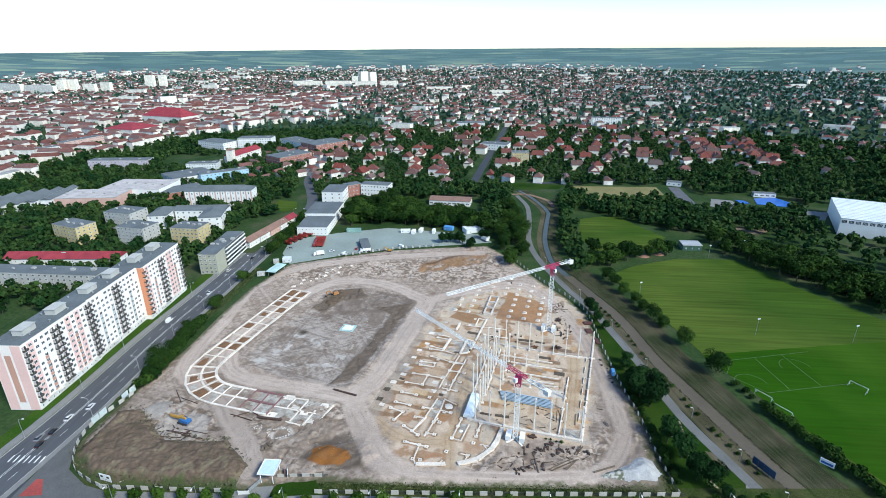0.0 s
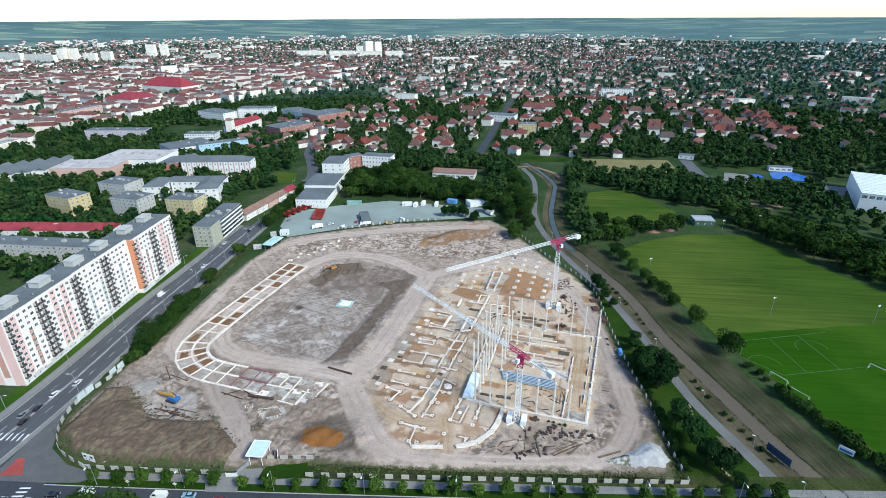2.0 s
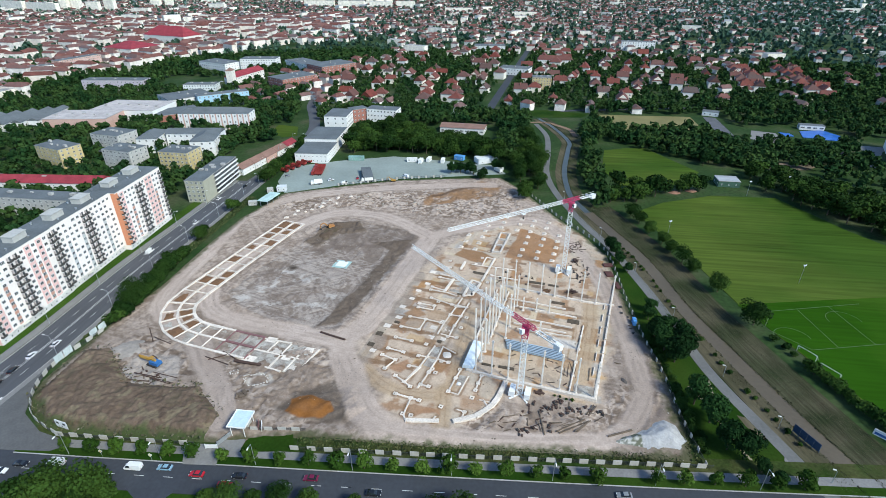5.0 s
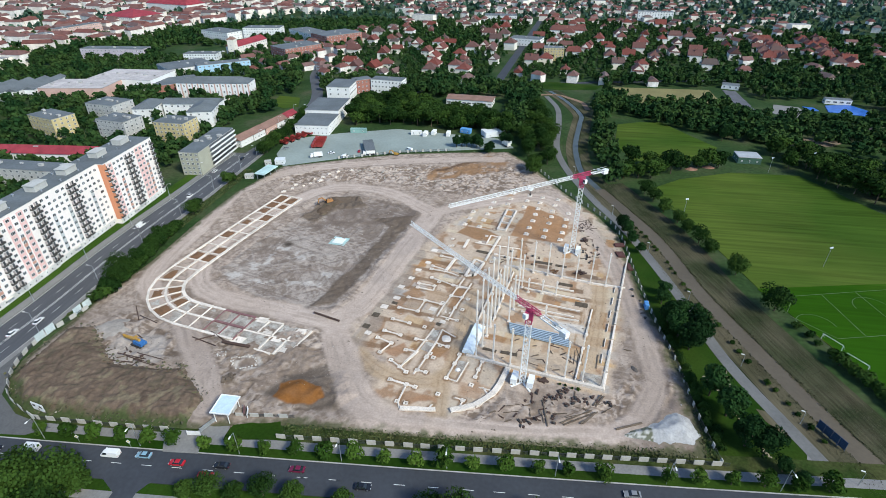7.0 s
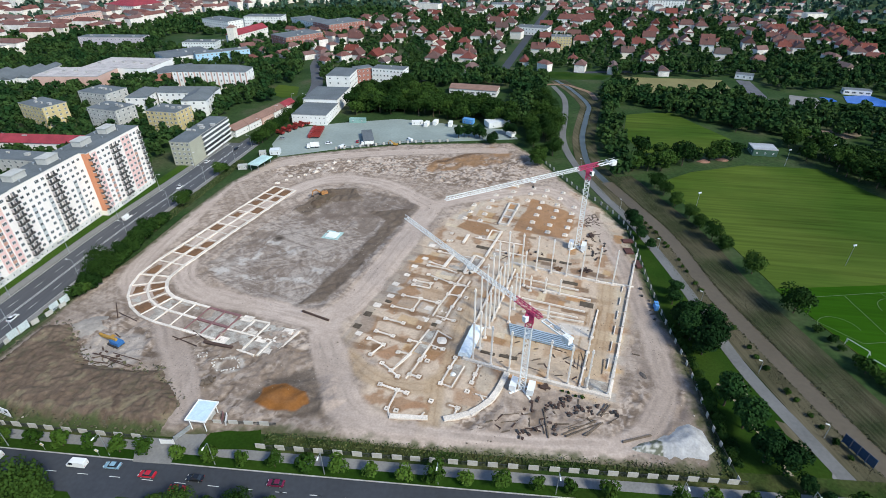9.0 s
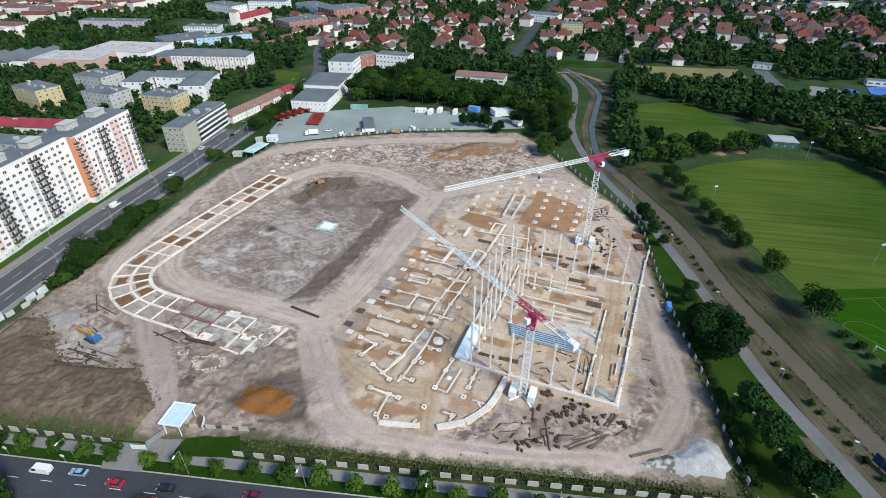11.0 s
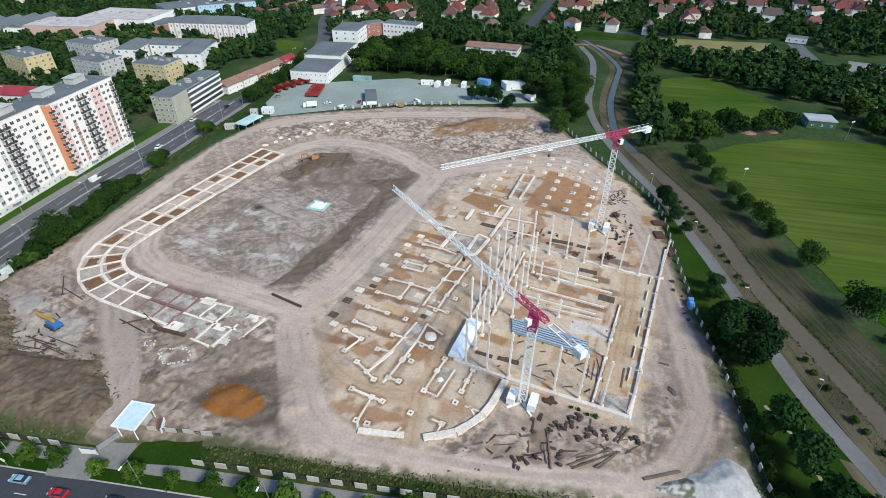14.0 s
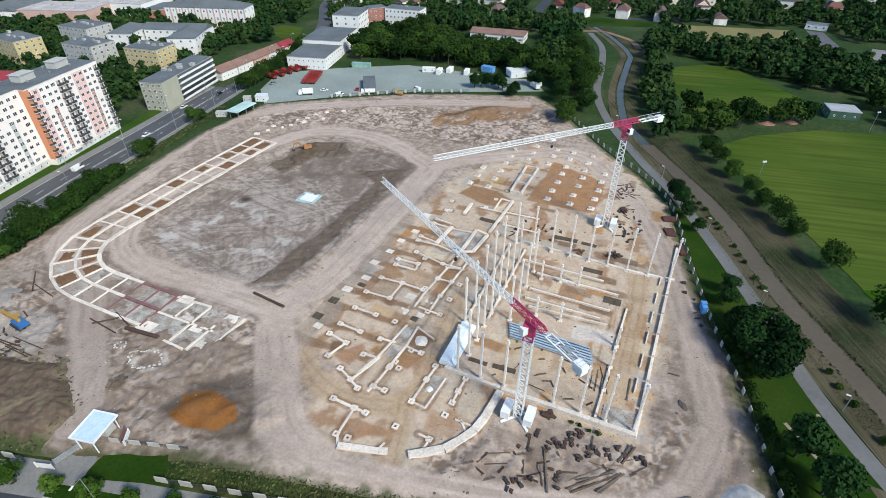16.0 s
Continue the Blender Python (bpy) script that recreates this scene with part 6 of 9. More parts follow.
site_sheet("gravel_mound", GRAVEL, 0.5, mound(GRAVEL, 3.2, 0.35, 83), gravel_colour, SOIL, "pale grey heap of crushed gravel by the fence", 1.5, "", "heap")
BANK = [(-98, 268), (-96, 280), (-88, 288), (-80, 284), (-84, 274), (-90, 264)]
site_sheet("spoil_bank", BANK, 0.6, mound(BANK, 2.2, 0.7, 91), lambda x, y: heap_colour(x, y) * 0.75, SOIL, "dark heap of freshly dug soil", 1.5, "", "heap")
WBANK = [(-152, 168), (-146, 176), (-138, 176), (-132, 168), (-138, 161), (-146, 163)]
site_sheet("rubble_mound", WBANK, 0.6, mound(WBANK, 1.2, 0.5, 93), lambda x, y: gravel_colour(x + 200, y) * np.array((0.8, 0.72, 0.64)), SOIL, "low pale heap of rubble and dust", 1.5, "", "heap")

# ---- foundations ----
FDN = mat("fresh_concrete", (0.63, 0.555, 0.475), 0.85, 0.3, 0.15, 2.2, 0.2, rand=0.12)
FDN_G = mat("damp_concrete", (0.4, 0.37, 0.32), 0.85, 0.5, 0.2, 2.0, 0.25, col2=(0.25, 0.21, 0.175))
EARTH = mat("brown_fill", (0.165, 0.088, 0.045), 0.95, 0.4, 0.2, 2.5, 0.2, 0.5)
RUST = mat("rusty_steel", (0.07, 0.043, 0.034), 0.8, 0.5, 0.2, 3, 0.2)
FORMRED = mat("red_formwork", (0.2, 0.1, 0.098), 0.7, 0.5, 0.2, 3, 0.2)
TIMBER = mat("weathered_timber", (0.12, 0.09, 0.065), 0.9, 0.5, 0.2, 3, 0.2, rand=0.3)
GZ = 0.32


def beam(e0, n0, e1, n1, w=0.55, h=0.7, m=None, label="pale concrete foundation beam on the bare soil"):
    (x0, y0), (x1, y1) = site(e0, n0), site(e1, n1)
    L = math.hypot(x1 - x0, y1 - y0)
    g = Geo()
    b = 0.06
    g.add([(0, -w / 2, -0.5), (L, -w / 2, -0.5), (L, w / 2, -0.5), (0, w / 2, -0.5), (0, -w / 2, h - b), (L, -w / 2, h - b), (L, w / 2, h - b), (0, w / 2, h - b),
           (b, -w / 2 + b, h), (L - b, -w / 2 + b, h), (L - b, w / 2 - b, h), (b, w / 2 - b, h)],
          [(0, 1, 5, 4), (1, 2, 6, 5), (2, 3, 7, 6), (3, 0, 4, 7), (4, 5, 9, 8), (5, 6, 10, 9), (6, 7, 11, 10), (7, 4, 8, 11), (8, 9, 10, 11)])
    return solo("foundation_beam", g, m or FDN, label, "foundation", "foundation beams", m=pose(x0, y0, GZ * 0.6, 0, 0, math.degrees(math.atan2(y1 - y0, x1 - x0))))


def footing_thing():
    t = thing("column_footing", "pale concrete socket footing for a column", "footing", "column footings")
    g = Geo()
    g.box(-1.25, -1.25, -0.4, 1.25, 1.25, 0.35)
    part("pad", g, FDN, t)
    g = Geo()
    r, s = 0.62, 0.4
    g.add([(-r, -r, .35), (r, -r, .35), (r, r, .35), (-r, r, .35), (-r, -r, .95), (r, -r, .95), (r, r, .95), (-r, r, .95), (-s, -s, .95), (s, -s, .95), (s, s, .95), (-s, s, .95), (-s, -s, .4), (s, -s, .4), (s, s, .4), (-s, s, .4)],
          [(0, 1, 5, 4), (1, 2, 6, 5), (2, 3, 7, 6), (3, 0, 4, 7), (4, 5, 9, 8), (5, 6, 10, 9), (6, 7, 11, 10), (7, 4, 8, 11), (8, 9, 13, 12), (9, 10, 14, 13), (10, 11, 15, 14), (11, 8, 12, 15), (12, 13, 14, 15)])
    part("socket", g, FDN, t)
    return t


FOOT = footing_thing()
first_foot = [True]
srng = random.Random(31)


def footing(e, n, s=1.0):
    m = site_m(e, n, GZ * 0.5 if s == 1 else 0.5, srng.uniform(-5, 5)) @ Matrix.Scale(s, 4)
    if first_foot[0]:
        first_foot[0] = False
        FOOT.matrix_world = m
        return
    c = copy_thing(FOOT, m)
    c.scale = (s, s, s)


for j, n in enumerate((95.5, 102.7, 110.4, 118, 125, 132.5, 140)):
    for i, e in enumerate((-76.5, -69, -61, -52, -44.6, -36.2, -28)):
        lim = (-78, -62, -40, -45, -48, -48, -55)
        if (e < -72 and n > 112) or (e > -30 and n > 126) or (-62 < e < -50 and 92 < n < 120) or (e > -34 and n > 132) or (e < -64 and n > 134):
            continue
        footing(e + srng.uniform(-.3, .3), n + srng.uniform(-.3, .3))
# dark soil tone of pits and sockets, with their holes' shade put into it
PITDARK = mat("pit_dark", (0.085, 0.065, 0.045), 0.85, 0.8, 0.3, 3, 0.3)


def socket_thing():
    t = thing("socket_footing", "low square concrete footing with a dark column socket", "footing", "socket footings")
    g = Geo()
    r, q, h = 0.72, 0.3, 0.42
    g.add([(-r, -r, -0.4), (r, -r, -0.4), (r, r, -0.4), (-r, r, -0.4), (-r, -r, h), (r, -r, h), (r, r, h), (-r, r, h), (-q, -q, h), (q, -q, h), (q, q, h), (-q, q, h), (-q, -q, 0.05), (q, -q, 0.05), (q, q, 0.05), (-q, q, 0.05)],
          [(0, 1, 5, 4), (1, 2, 6, 5), (2, 3, 7, 6), (3, 0, 4, 7), (4, 5, 9, 8), (5, 6, 10, 9), (6, 7, 11, 10), (7, 4, 8, 11), (8, 9, 13, 12), (9, 10, 14, 13), (10, 11, 15, 14), (11, 8, 12, 15)])
    part("pad", g, FDN, t)
    g = Geo()
    g.box(-0.29, -0.29, 0.06, 0.29, 0.29, 0.2)
    part("socket_floor", g, PITDARK, t, "bottom of the socket, coloured dark for the shade in the hole")
    return t


SOCKET = socket_thing()
for k, (e, n) in enumerate(FOOTS):
    m = site_m(e, n, 0.2, srng.uniform(-6, 6))
    if k:
        copy_thing(SOCKET, m)
    else:
        SOCKET.matrix_world = m
# front and side walls of the hall
beam(-31.5, 1.6, 0.3, 1.6, 1.1, 1.3)
for k in range(9):
    beam(0.2 + 0.36 * k, 1.2 + 9 * k, 0.2 + 0.36 * k + 0.34, 1.2 + 9 * k + 8.2, 0.75, 0.9)
for k in range(6):
    beam(-1.6 + 0.3 * k, 14 + 9 * k, -1.4 + 0.3 * k, 19 + 9 * k, 0.35, 0.7)
beam(-47, 2.6, -31.5, 1.9, 0.9, 0.9)
beam(-46, 64.2, -9.5, 62.5, 0.9, 0.9)
beam(-9.5, 62.5, 4, 63.5, 0.8, 0.8)
for a in HALL_BEAMS:
    beam(*a)
for *a, w in LOW_BEAMS:
    beam(*a, w, 0.4 if w < 0.8 else 0.75)
# curved foundation wall towards the street
CURVE = smooth_line([(-31.5, 1), (-32.2, -6.5), (-33, -10.8), (-34.3, -13.6), (-36.8, -18), (-39.8, -20.4), (-44.2, -23.5)], 1.0)
for (e0, n0), (e1, n1) in zip(CURVE[::4], CURVE[4::4] + [CURVE[-1]]):
    if (e0, n0) != (e1, n1):
        beam(e0, n0, e1, n1, 1.9, 1.0)
for a, b in zip(((-59.6, -27.7), (-56.2, -26.7), (-50.6, -25.2)), ((-56.2, -26.7), (-50.6, -25.2), (-48.8, -24.4))):
    beam(*a, *b, 1.6, 0.8)
# frame of four walls in the north-west, and the paved strip
for a in ((-59.4, 95, -59.8, 118), (-55.2, 95, -54.8, 118), (-59.4, 95, -55.2, 95), (-59.6, 103, -55, 103), (-59.8, 110, -54.9, 110), (-59.8, 118, -54.8, 118)):
    beam(*a, 0.8, 1.1)


def slab(name, label, corners, z, h, m, cat="slab", group=""):
    g = Geo()
    g.prism([site(*c) for c in corners], z - 0.3, z + h)
    return solo(name, g, m, label, cat, group)


slab("paved_strip", "grey paving laid between foundation walls", [(-63.3, 5.8), (-60.1, 6), (-60.4, 12.6), (-63.2, 11)], 0.2, 0.2, FDN_G)
slab("paved_strip", "grey paving laid between foundation walls", [(-63.6, 0), (-60.2, -0.4), (-59.9, 4.4), (-63.1, 4.6)], 0.2, 0.16, FDN_G)
slab("grey_floor", "grey concrete floor between the thick walls", [(-69.6, 61), (-63, 61.6), (-62.8, 51.6), (-70, 52.2)], 0.15, 0.2, FDN_G)
slab("grey_floor", "grey concrete floor of a small cell", [(-48.4, -6.4), (-48.8, -0.8), (-46.1, -0.6), (-45.9, -6.2)], 0.2, 0.2, FDN_G)
slab("grey_floor", "pale floor inside the four-wall frame", [(-61.2, 62.8), (-58.3, 62.2), (-59.1, 52.6), (-61.6, 51.6)], 0.15, 0.2, FDN_G)
slab("concrete_slab", "grey concrete slab in the hall corner", [(-7.8, 2.6), (-0.6, 2.6), (-0.4, 8), (-7.6, 8)], 0.2, 0.2, FDN_G)
for e, n, w, d in ((-67.4, 23.6, 3.4, 2.6), (-66.4, 17.1, 3, 2.6), (-61.3, 24.2, 2.6, 2.6), (-61.2, 17.4, 2.2, 2), (-85.6, 33.6, 3, 2.4), (-86.5, 18.7, 3, 2.4), (-84.1, 25.7, 3, 2.2), (-84, 41, 2.6, 2), (-83.5, 48, 2.6, 2), (-85.5, 2, 2.6, 2.2), (-81.5, 55, 2.8, 2.2), (-82.5, 66, 3, 2.4)):
    r = srng.uniform(0.75, 1)
    slab("concrete_pad", "pale square concrete pad in the soil", [(e - w / 2, n - d / 2 * r), (e + w / 2 * r, n - d / 2), (e + w / 2, n + d / 2 * r), (e - w / 2 * r, n + d / 2)], 0.2, 0.14, FDN, "slab", "concrete pads")
for e, n, w, d in ((-87.4, 12.7, 2.8, 2.4), (-87.8, 5.2, 2.8, 2.4), (-83.5, 22.1, 2.4, 1.4), (-62.2, 15.4, 1.9, 1.7), (-60, 72, 7.4, 1.9), (-62.3, 51, 6.4, 1.1), (-40, 8, 5, 1.2), (-33, 8.5, 6, 1.4), (-20, 58, 6, 2), (-12, 46, 5, 3), (-32, 72, 8, 2), (-24, 72, 5, 1.5)):
    g = Geo()
    g.box(-w / 2, -d / 2, -0.3, w / 2, d / 2, 0.34)
    solo("open_pit", g, PITDARK, "dark square excavation for a footing", "pit", "footing pits", m=site_m(e, n, 0.12, srng.uniform(-4, 4)))
# white rubble heap in a dug cell, and a pile of white sand on the small floor
for e, n, r, h, m in ((-56.6, 8.4, 2.0, 0.7, FDN), (-47.6, -5.2, 1.0, 0.6, WHITE)):
    g = Geo()
    ring = [(r * k * math.cos(a * 0.6283) * (0.8 + 0.35 * srng.random()), r * k * math.sin(a * 0.6283) * (0.8 + 0.35 * srng.random()), 0.3 + h * (1 - k) * (0.7 + 0.6 * srng.random())) for k in (1.0, 0.6, 0.25) for a in range(10)]
    g.add(ring, [(k * 10 + i, k * 10 + (i + 1) % 10, (k + 1) * 10 + (i + 1) % 10, (k + 1) * 10 + i) for k in (0, 1) for i in range(10)] + [tuple(range(20, 30))])
    solo("rubble_heap", g, m, "small pile of white rubble between low walls", "heap", "rubble piles", m=site_m(e, n, 0.0))

# the curved wing: three strips of foundation with cross walls


def wing_point(i, off):
    a, b = WING[max(0, i - 1)], WING[min(len(WING) - 1, i + 1)]
    dx, dy = b[0] - a[0], b[1] - a[1]
    le = math.hypot(dx, dy)
    return (WING[i][0] + dy / le * off, WING[i][1] - dx / le * off)


for i in range(len(WING)):
    red = i >= len(WING) - 3
    beam(*wing_point(i, -7.0), *wing_point(i, 7.0), 0.55, 0.8, FORMRED if red else None, "red-stained formwork of a foundation wall" if red else "pale concrete cross wall of the curved wing")
    if i < len(WING) - 1:
        for k, off in enumerate((-6.8, 0.0, 6.8)):
            red2 = red and k > -1
            beam(*wing_point(i, off), *wing_point(i + 1, off), 1.35 if k == 0 and i < 18 else 0.95, 0.85, FORMRED if red2 and k != 2 else None, "red-stained formwork of a foundation wall" if red2 else "pale concrete foundation wall of the curved wing")
        for lo, hi in ((-6.4, -0.4), (0.4, 6.4)):
            p = [wing_point(i, lo), wing_point(i, hi), wing_point(i + 1, hi), wing_point(i + 1, lo)]
            k = srng.random()
            m, lab = (EARTH, "brown earth filled between foundation walls") if (i < 16 and k < 0.62) else (FDN_G, "grey blinding concrete between foundation walls")
            if i < 13 and m is FDN_G:
                continue
            c = (sum(q[0] for q in p) / 4, sum(q[1] for q in p) / 4)
            kk = srng.uniform(0.72, 1.0)
            p = [(c[0] + (q[0] - c[0]) * kk, c[1] + (q[1] - c[1]) * kk) for q in p]
            if m is EARTH:
                g = Geo()
                n = 7
                vs = []
                for a in range(n):
                    for b in range(n):
                        u, v = a / (n - 1), b / (n - 1)
                        q = [(p[0][j] * (1 - u) + p[1][j] * u) * (1 - v) + (p[3][j] * (1 - u) + p[2][j] * u) * v for j in (0, 1)]
                        edge = min(u, v, 1 - u, 1 - v) * 2
                        vs.append((*site(*q), 0.55 + 0.5 * edge ** 0.6 * (0.4 + srng.random())))
                g.add(vs, [(a * n + b, (a + 1) * n + b, (a + 1) * n + b + 1, a * n + b + 1) for a in range(n - 1) for b in range(n - 1)])
                smooth(solo("earth_fill", g, m, lab, "earth", "earth fills"))
            else:
                slab("blinding_slab", lab, p, 0.45, 0.2, m, "slab", "blinding slabs")
slab("unfinished_slab", "patchy grey floor slab of the unfinished wing", [(-130.5, -19.4), (-124, -19.9), (-117, -19.6), (-112, -20.1), (-107, -17.5), (-106.4, -11), (-108, -5), (-113, -4.4), (-119, -5.2), (-126, -4.8), (-130.6, -6)], 0.3, 0.22, FDN_G, "slab", "blinding slabs")
for k in range(16):
    e, n = -128 + 6.2 * (k % 4) + srng.uniform(-1, 1), -17.5 + 3.9 * (k // 4) + srng.uniform(-0.6, 0.6)
    w, d = srng.uniform(1.6, 3.0), srng.uniform(1.0, 1.8)
    if srng.random() < 0.8:
        slab("blinding_slab", "patchy pale concrete slab of the unfinished wing", [(e - w, n - d), (e + w * srng.uniform(0.6, 1), n - d * srng.uniform(0.7, 1)), (e + w, n + d), (e - w * srng.uniform(0.6, 1), n + d * srng.uniform(0.6, 1))], 0.45, 0.2, FDN_G if k % 3 else FDN, "slab", "blinding slabs")
for a in ((-131, -19.5, -113, -20.3), (-107, -18.6, -105.6, -4.5), (-131, -5.4, -118, -4.6), (-118.5, -19.5, -118, -5), (-112, -20, -111.5, -10), (-131, -12.5, -110, -12), (-124.5, -12.4, -124, -5)):
    beam(*a, 0.7, 0.6)
# loose footings of the northern wing
for i in range(26):
    a = i / 25
    x, y = -121 + 96 * a, 300 + 30 * math.sin(min(1, a * 1.9) * 1.9) - 22 * max(0, a - 0.4)
    for o in (0, 6.5):
        if srng.random() < (0.8 if i < 9 else 0.4):
            g = Geo()
            w = srng.uniform(0.7, 1.5) if i < 9 else srng.uniform(0.4, 0.9)
            g.box(-w, -w * 0.6, -0.3, w, w * 0.6, 0.5)
            g.box(-w * 0.4, -w * 0.35, 0.5, w * 0.4, w * 0.35, 0.8)
            solo("footing_block", g, FDN if i < 9 else FDN_G, "pale concrete footing block set in the soil", "footing", "northern footings", m=pose(x + srng.uniform(-1, 1), y - o + srng.uniform(-1, 1), lie(x, y - o) - 0.05, 0, 0, srng.uniform(0, 90)))
# white survey pad in the pit
t = thing("survey_pad", "white square concrete pad with a turquoise rim", "pad", m=pose(-74.3, 241.3, 0.3, 0, 0, -10))
g = Geo()
g.box(-4, -3.6, -0.3, 4, 3.6, 0.14)
part("rim", g, mat("turquoise_sheet", (0.35, 0.48, 0.45), 0.6), t)
g = Geo()
g.box(-2.6, -2.4, 0.144, 2.6, 2.4, 0.4)
part("pad", g, WHITE, t)

# ---- concrete columns ----
PRECAST = mat("precast_concrete", (0.7, 0.64, 0.57), 0.75, 0.4, 0.08, 2, 0.08)


def column_thing(h, w):
    t = thing("concrete_column", "tall slender precast concrete column", "column", "hall columns")
    g = Geo()
    b = 0.05
    r = w / 2
    ring = [(-r + b, -r), (r - b, -r), (r, -r + b), (r, r - b), (r - b, r), (-r + b, r), (-r, r - b), (-r, -r + b)]
    g.prism(ring, -0.4, h)
    part("shaft", g, PRECAST, t)
    g = Geo()
    g.prism([(-r - 0.16, -r - 0.02), (r + 0.16, -r - 0.02), (r + 0.16, r + 0.02), (-r - 0.16, r + 0.02)], h - 1.1, h - 0.6)
    part("corbel", g, PRECAST, t)
    for f in ((0.3, 0.62) if h > 10 else (0.5,)):
        g = Geo()
        g.prism([(-r - 0.14, -r + 0.05), (r + 0.14, -r + 0.05), (r + 0.14, r - 0.05), (-r - 0.14, r - 0.05)], h * f, h * f + 0.3)
        part("bracket", g, PRECAST, t)
    g = Geo()
    g.box(-0.62, -0.62, -0.3, 0.62, 0.62, 0.42)
    part("socket", g, FDN, t)
    return t


COL = {"tall": column_thing(16.4, 0.5), "short": column_thing(7.2, 0.5)}
placed = set()


def column(kind, e, n):
    m = site_m(e, n, GZ * 0.6)
    if kind in placed:
        copy_thing(COL[kind], m)
    else:
        placed.add(kind)
        COL[kind].matrix_world = m


for e in (-43.6, -37.5, -31.3, -19, -12.6, -6.8, -0.4):
    column("tall", e, 3.0)
for e in (-46.8, -40.9, -34.8, -28.6, -22.4, -16.4, -10.3, -4.0, 2.4):
    column("tall", e, 62.6)
for n in (9, 15, 20.5, 26.5, 33, 39.5, 46, 53):
    column("tall", -43, n)
for n in (20, 28, 36, 44, 53):
    column("tall", -48.4, n)
for n in (26, 34, 42, 50):
    column("tall", -37.2, n)
for e, n in ((-34, 47.5), (-28.3, 48.2), (-22.8, 49.2), (-31, 30.8), (-24.2, 31.5), (-8.6, 12), (-8.3, 20), (-8, 28)):
    column("short", e, n)
# steel scaffolds between the columns, and stacks of beams
for k in range(6):
    g = Geo()
    L = 22.5
    g.box(0, -0.28, 0.0, L, 0.28, 0.08)
    g.box(0, -0.07, 0.08, L, 0.07, 0.72)
    g.box(0, -0.28, 0.72, L, 0.28, 0.82)
    solo("girder", g, mat("blue_grey_steel", (0.36, 0.43, 0.48), 0.5, metal=0.3), "long blue-grey steel girder lying on timbers", "girder", "stacked girders", m=site_m(-36.8 + 0.35 * k, 24.2 - 0.95 * k, 0.55 + 0.02 * k, -1.5))
g = Geo()
for e in (4, 11, 18):
    g.box(e, -5.6, 0, e + 0.3, 0.8, 0.25)
solo("timber_bearers", g, TIMBER, "timber bearers under the stacked girders", "timber", m=site_m(-36.8, 24.2, 0.3, -1.5))
t = thing("panel_stack", "stack of white insulated panels wrapped in foil", "panel stack", m=site_m(-49.0, 3.0, 0.3, 0))
for k in range(5):
    g = Geo()
    g.box(0.1 * k, 0.2, 0.2 + 0.36 * k, 4.3 - 0.35 * k, 16.6 - 0.3 * k, 0.2 + 0.36 * k + 0.33)
    part("panel", g, mat("white_foil", (0.68, 0.74, 0.76), 0.35, 0.4, 0.1, 2, 0.1), t)
for k in range(4):
    g = Geo()
    g.box(-0.06, 2 + 4.4 * k, 0, 4.0, 2.3 + 4.4 * k, 0.2)
    part("bearer", g, TIMBER, t)
# long steel pipes and rebar on the ground
for i, (x, y, L, rz, r) in enumerate(((-91, 164, 11, -8, 0.55), (-100, 168, 8, 150, 0.25), (-138, 178, 10, 128, 0.2), (-104, 166.5, 7, 30, 0.22), (-63, 183, 12, 160, 0.4), (-128, 151.9, 10, 178, 0.16), (-125, 154.4, 12, 171, 0.18), (-119, 151.8, 9, 166, 0.16), (-118.5, 155, 11.5, 168, 0.14), (-120.5, 152.8, 13.5, 167, 0.18), (-128, 164.5, 4.5, 150, 0.2), (-103.5, 164.5, 11.5, 161, 0.2), (-131, 174.3, 10, 158, 0.16))):
    g = Geo()
    g.tube((-L / 2, 0, r), (L / 2, 0, r), r, r, 10)
    solo("steel_pipe", g, RUST, "long rusty steel pipe lying on the soil", "pipe", "pipes", m=pose(x, y, lie(x, y) + 0.08, 0, 0, rz))


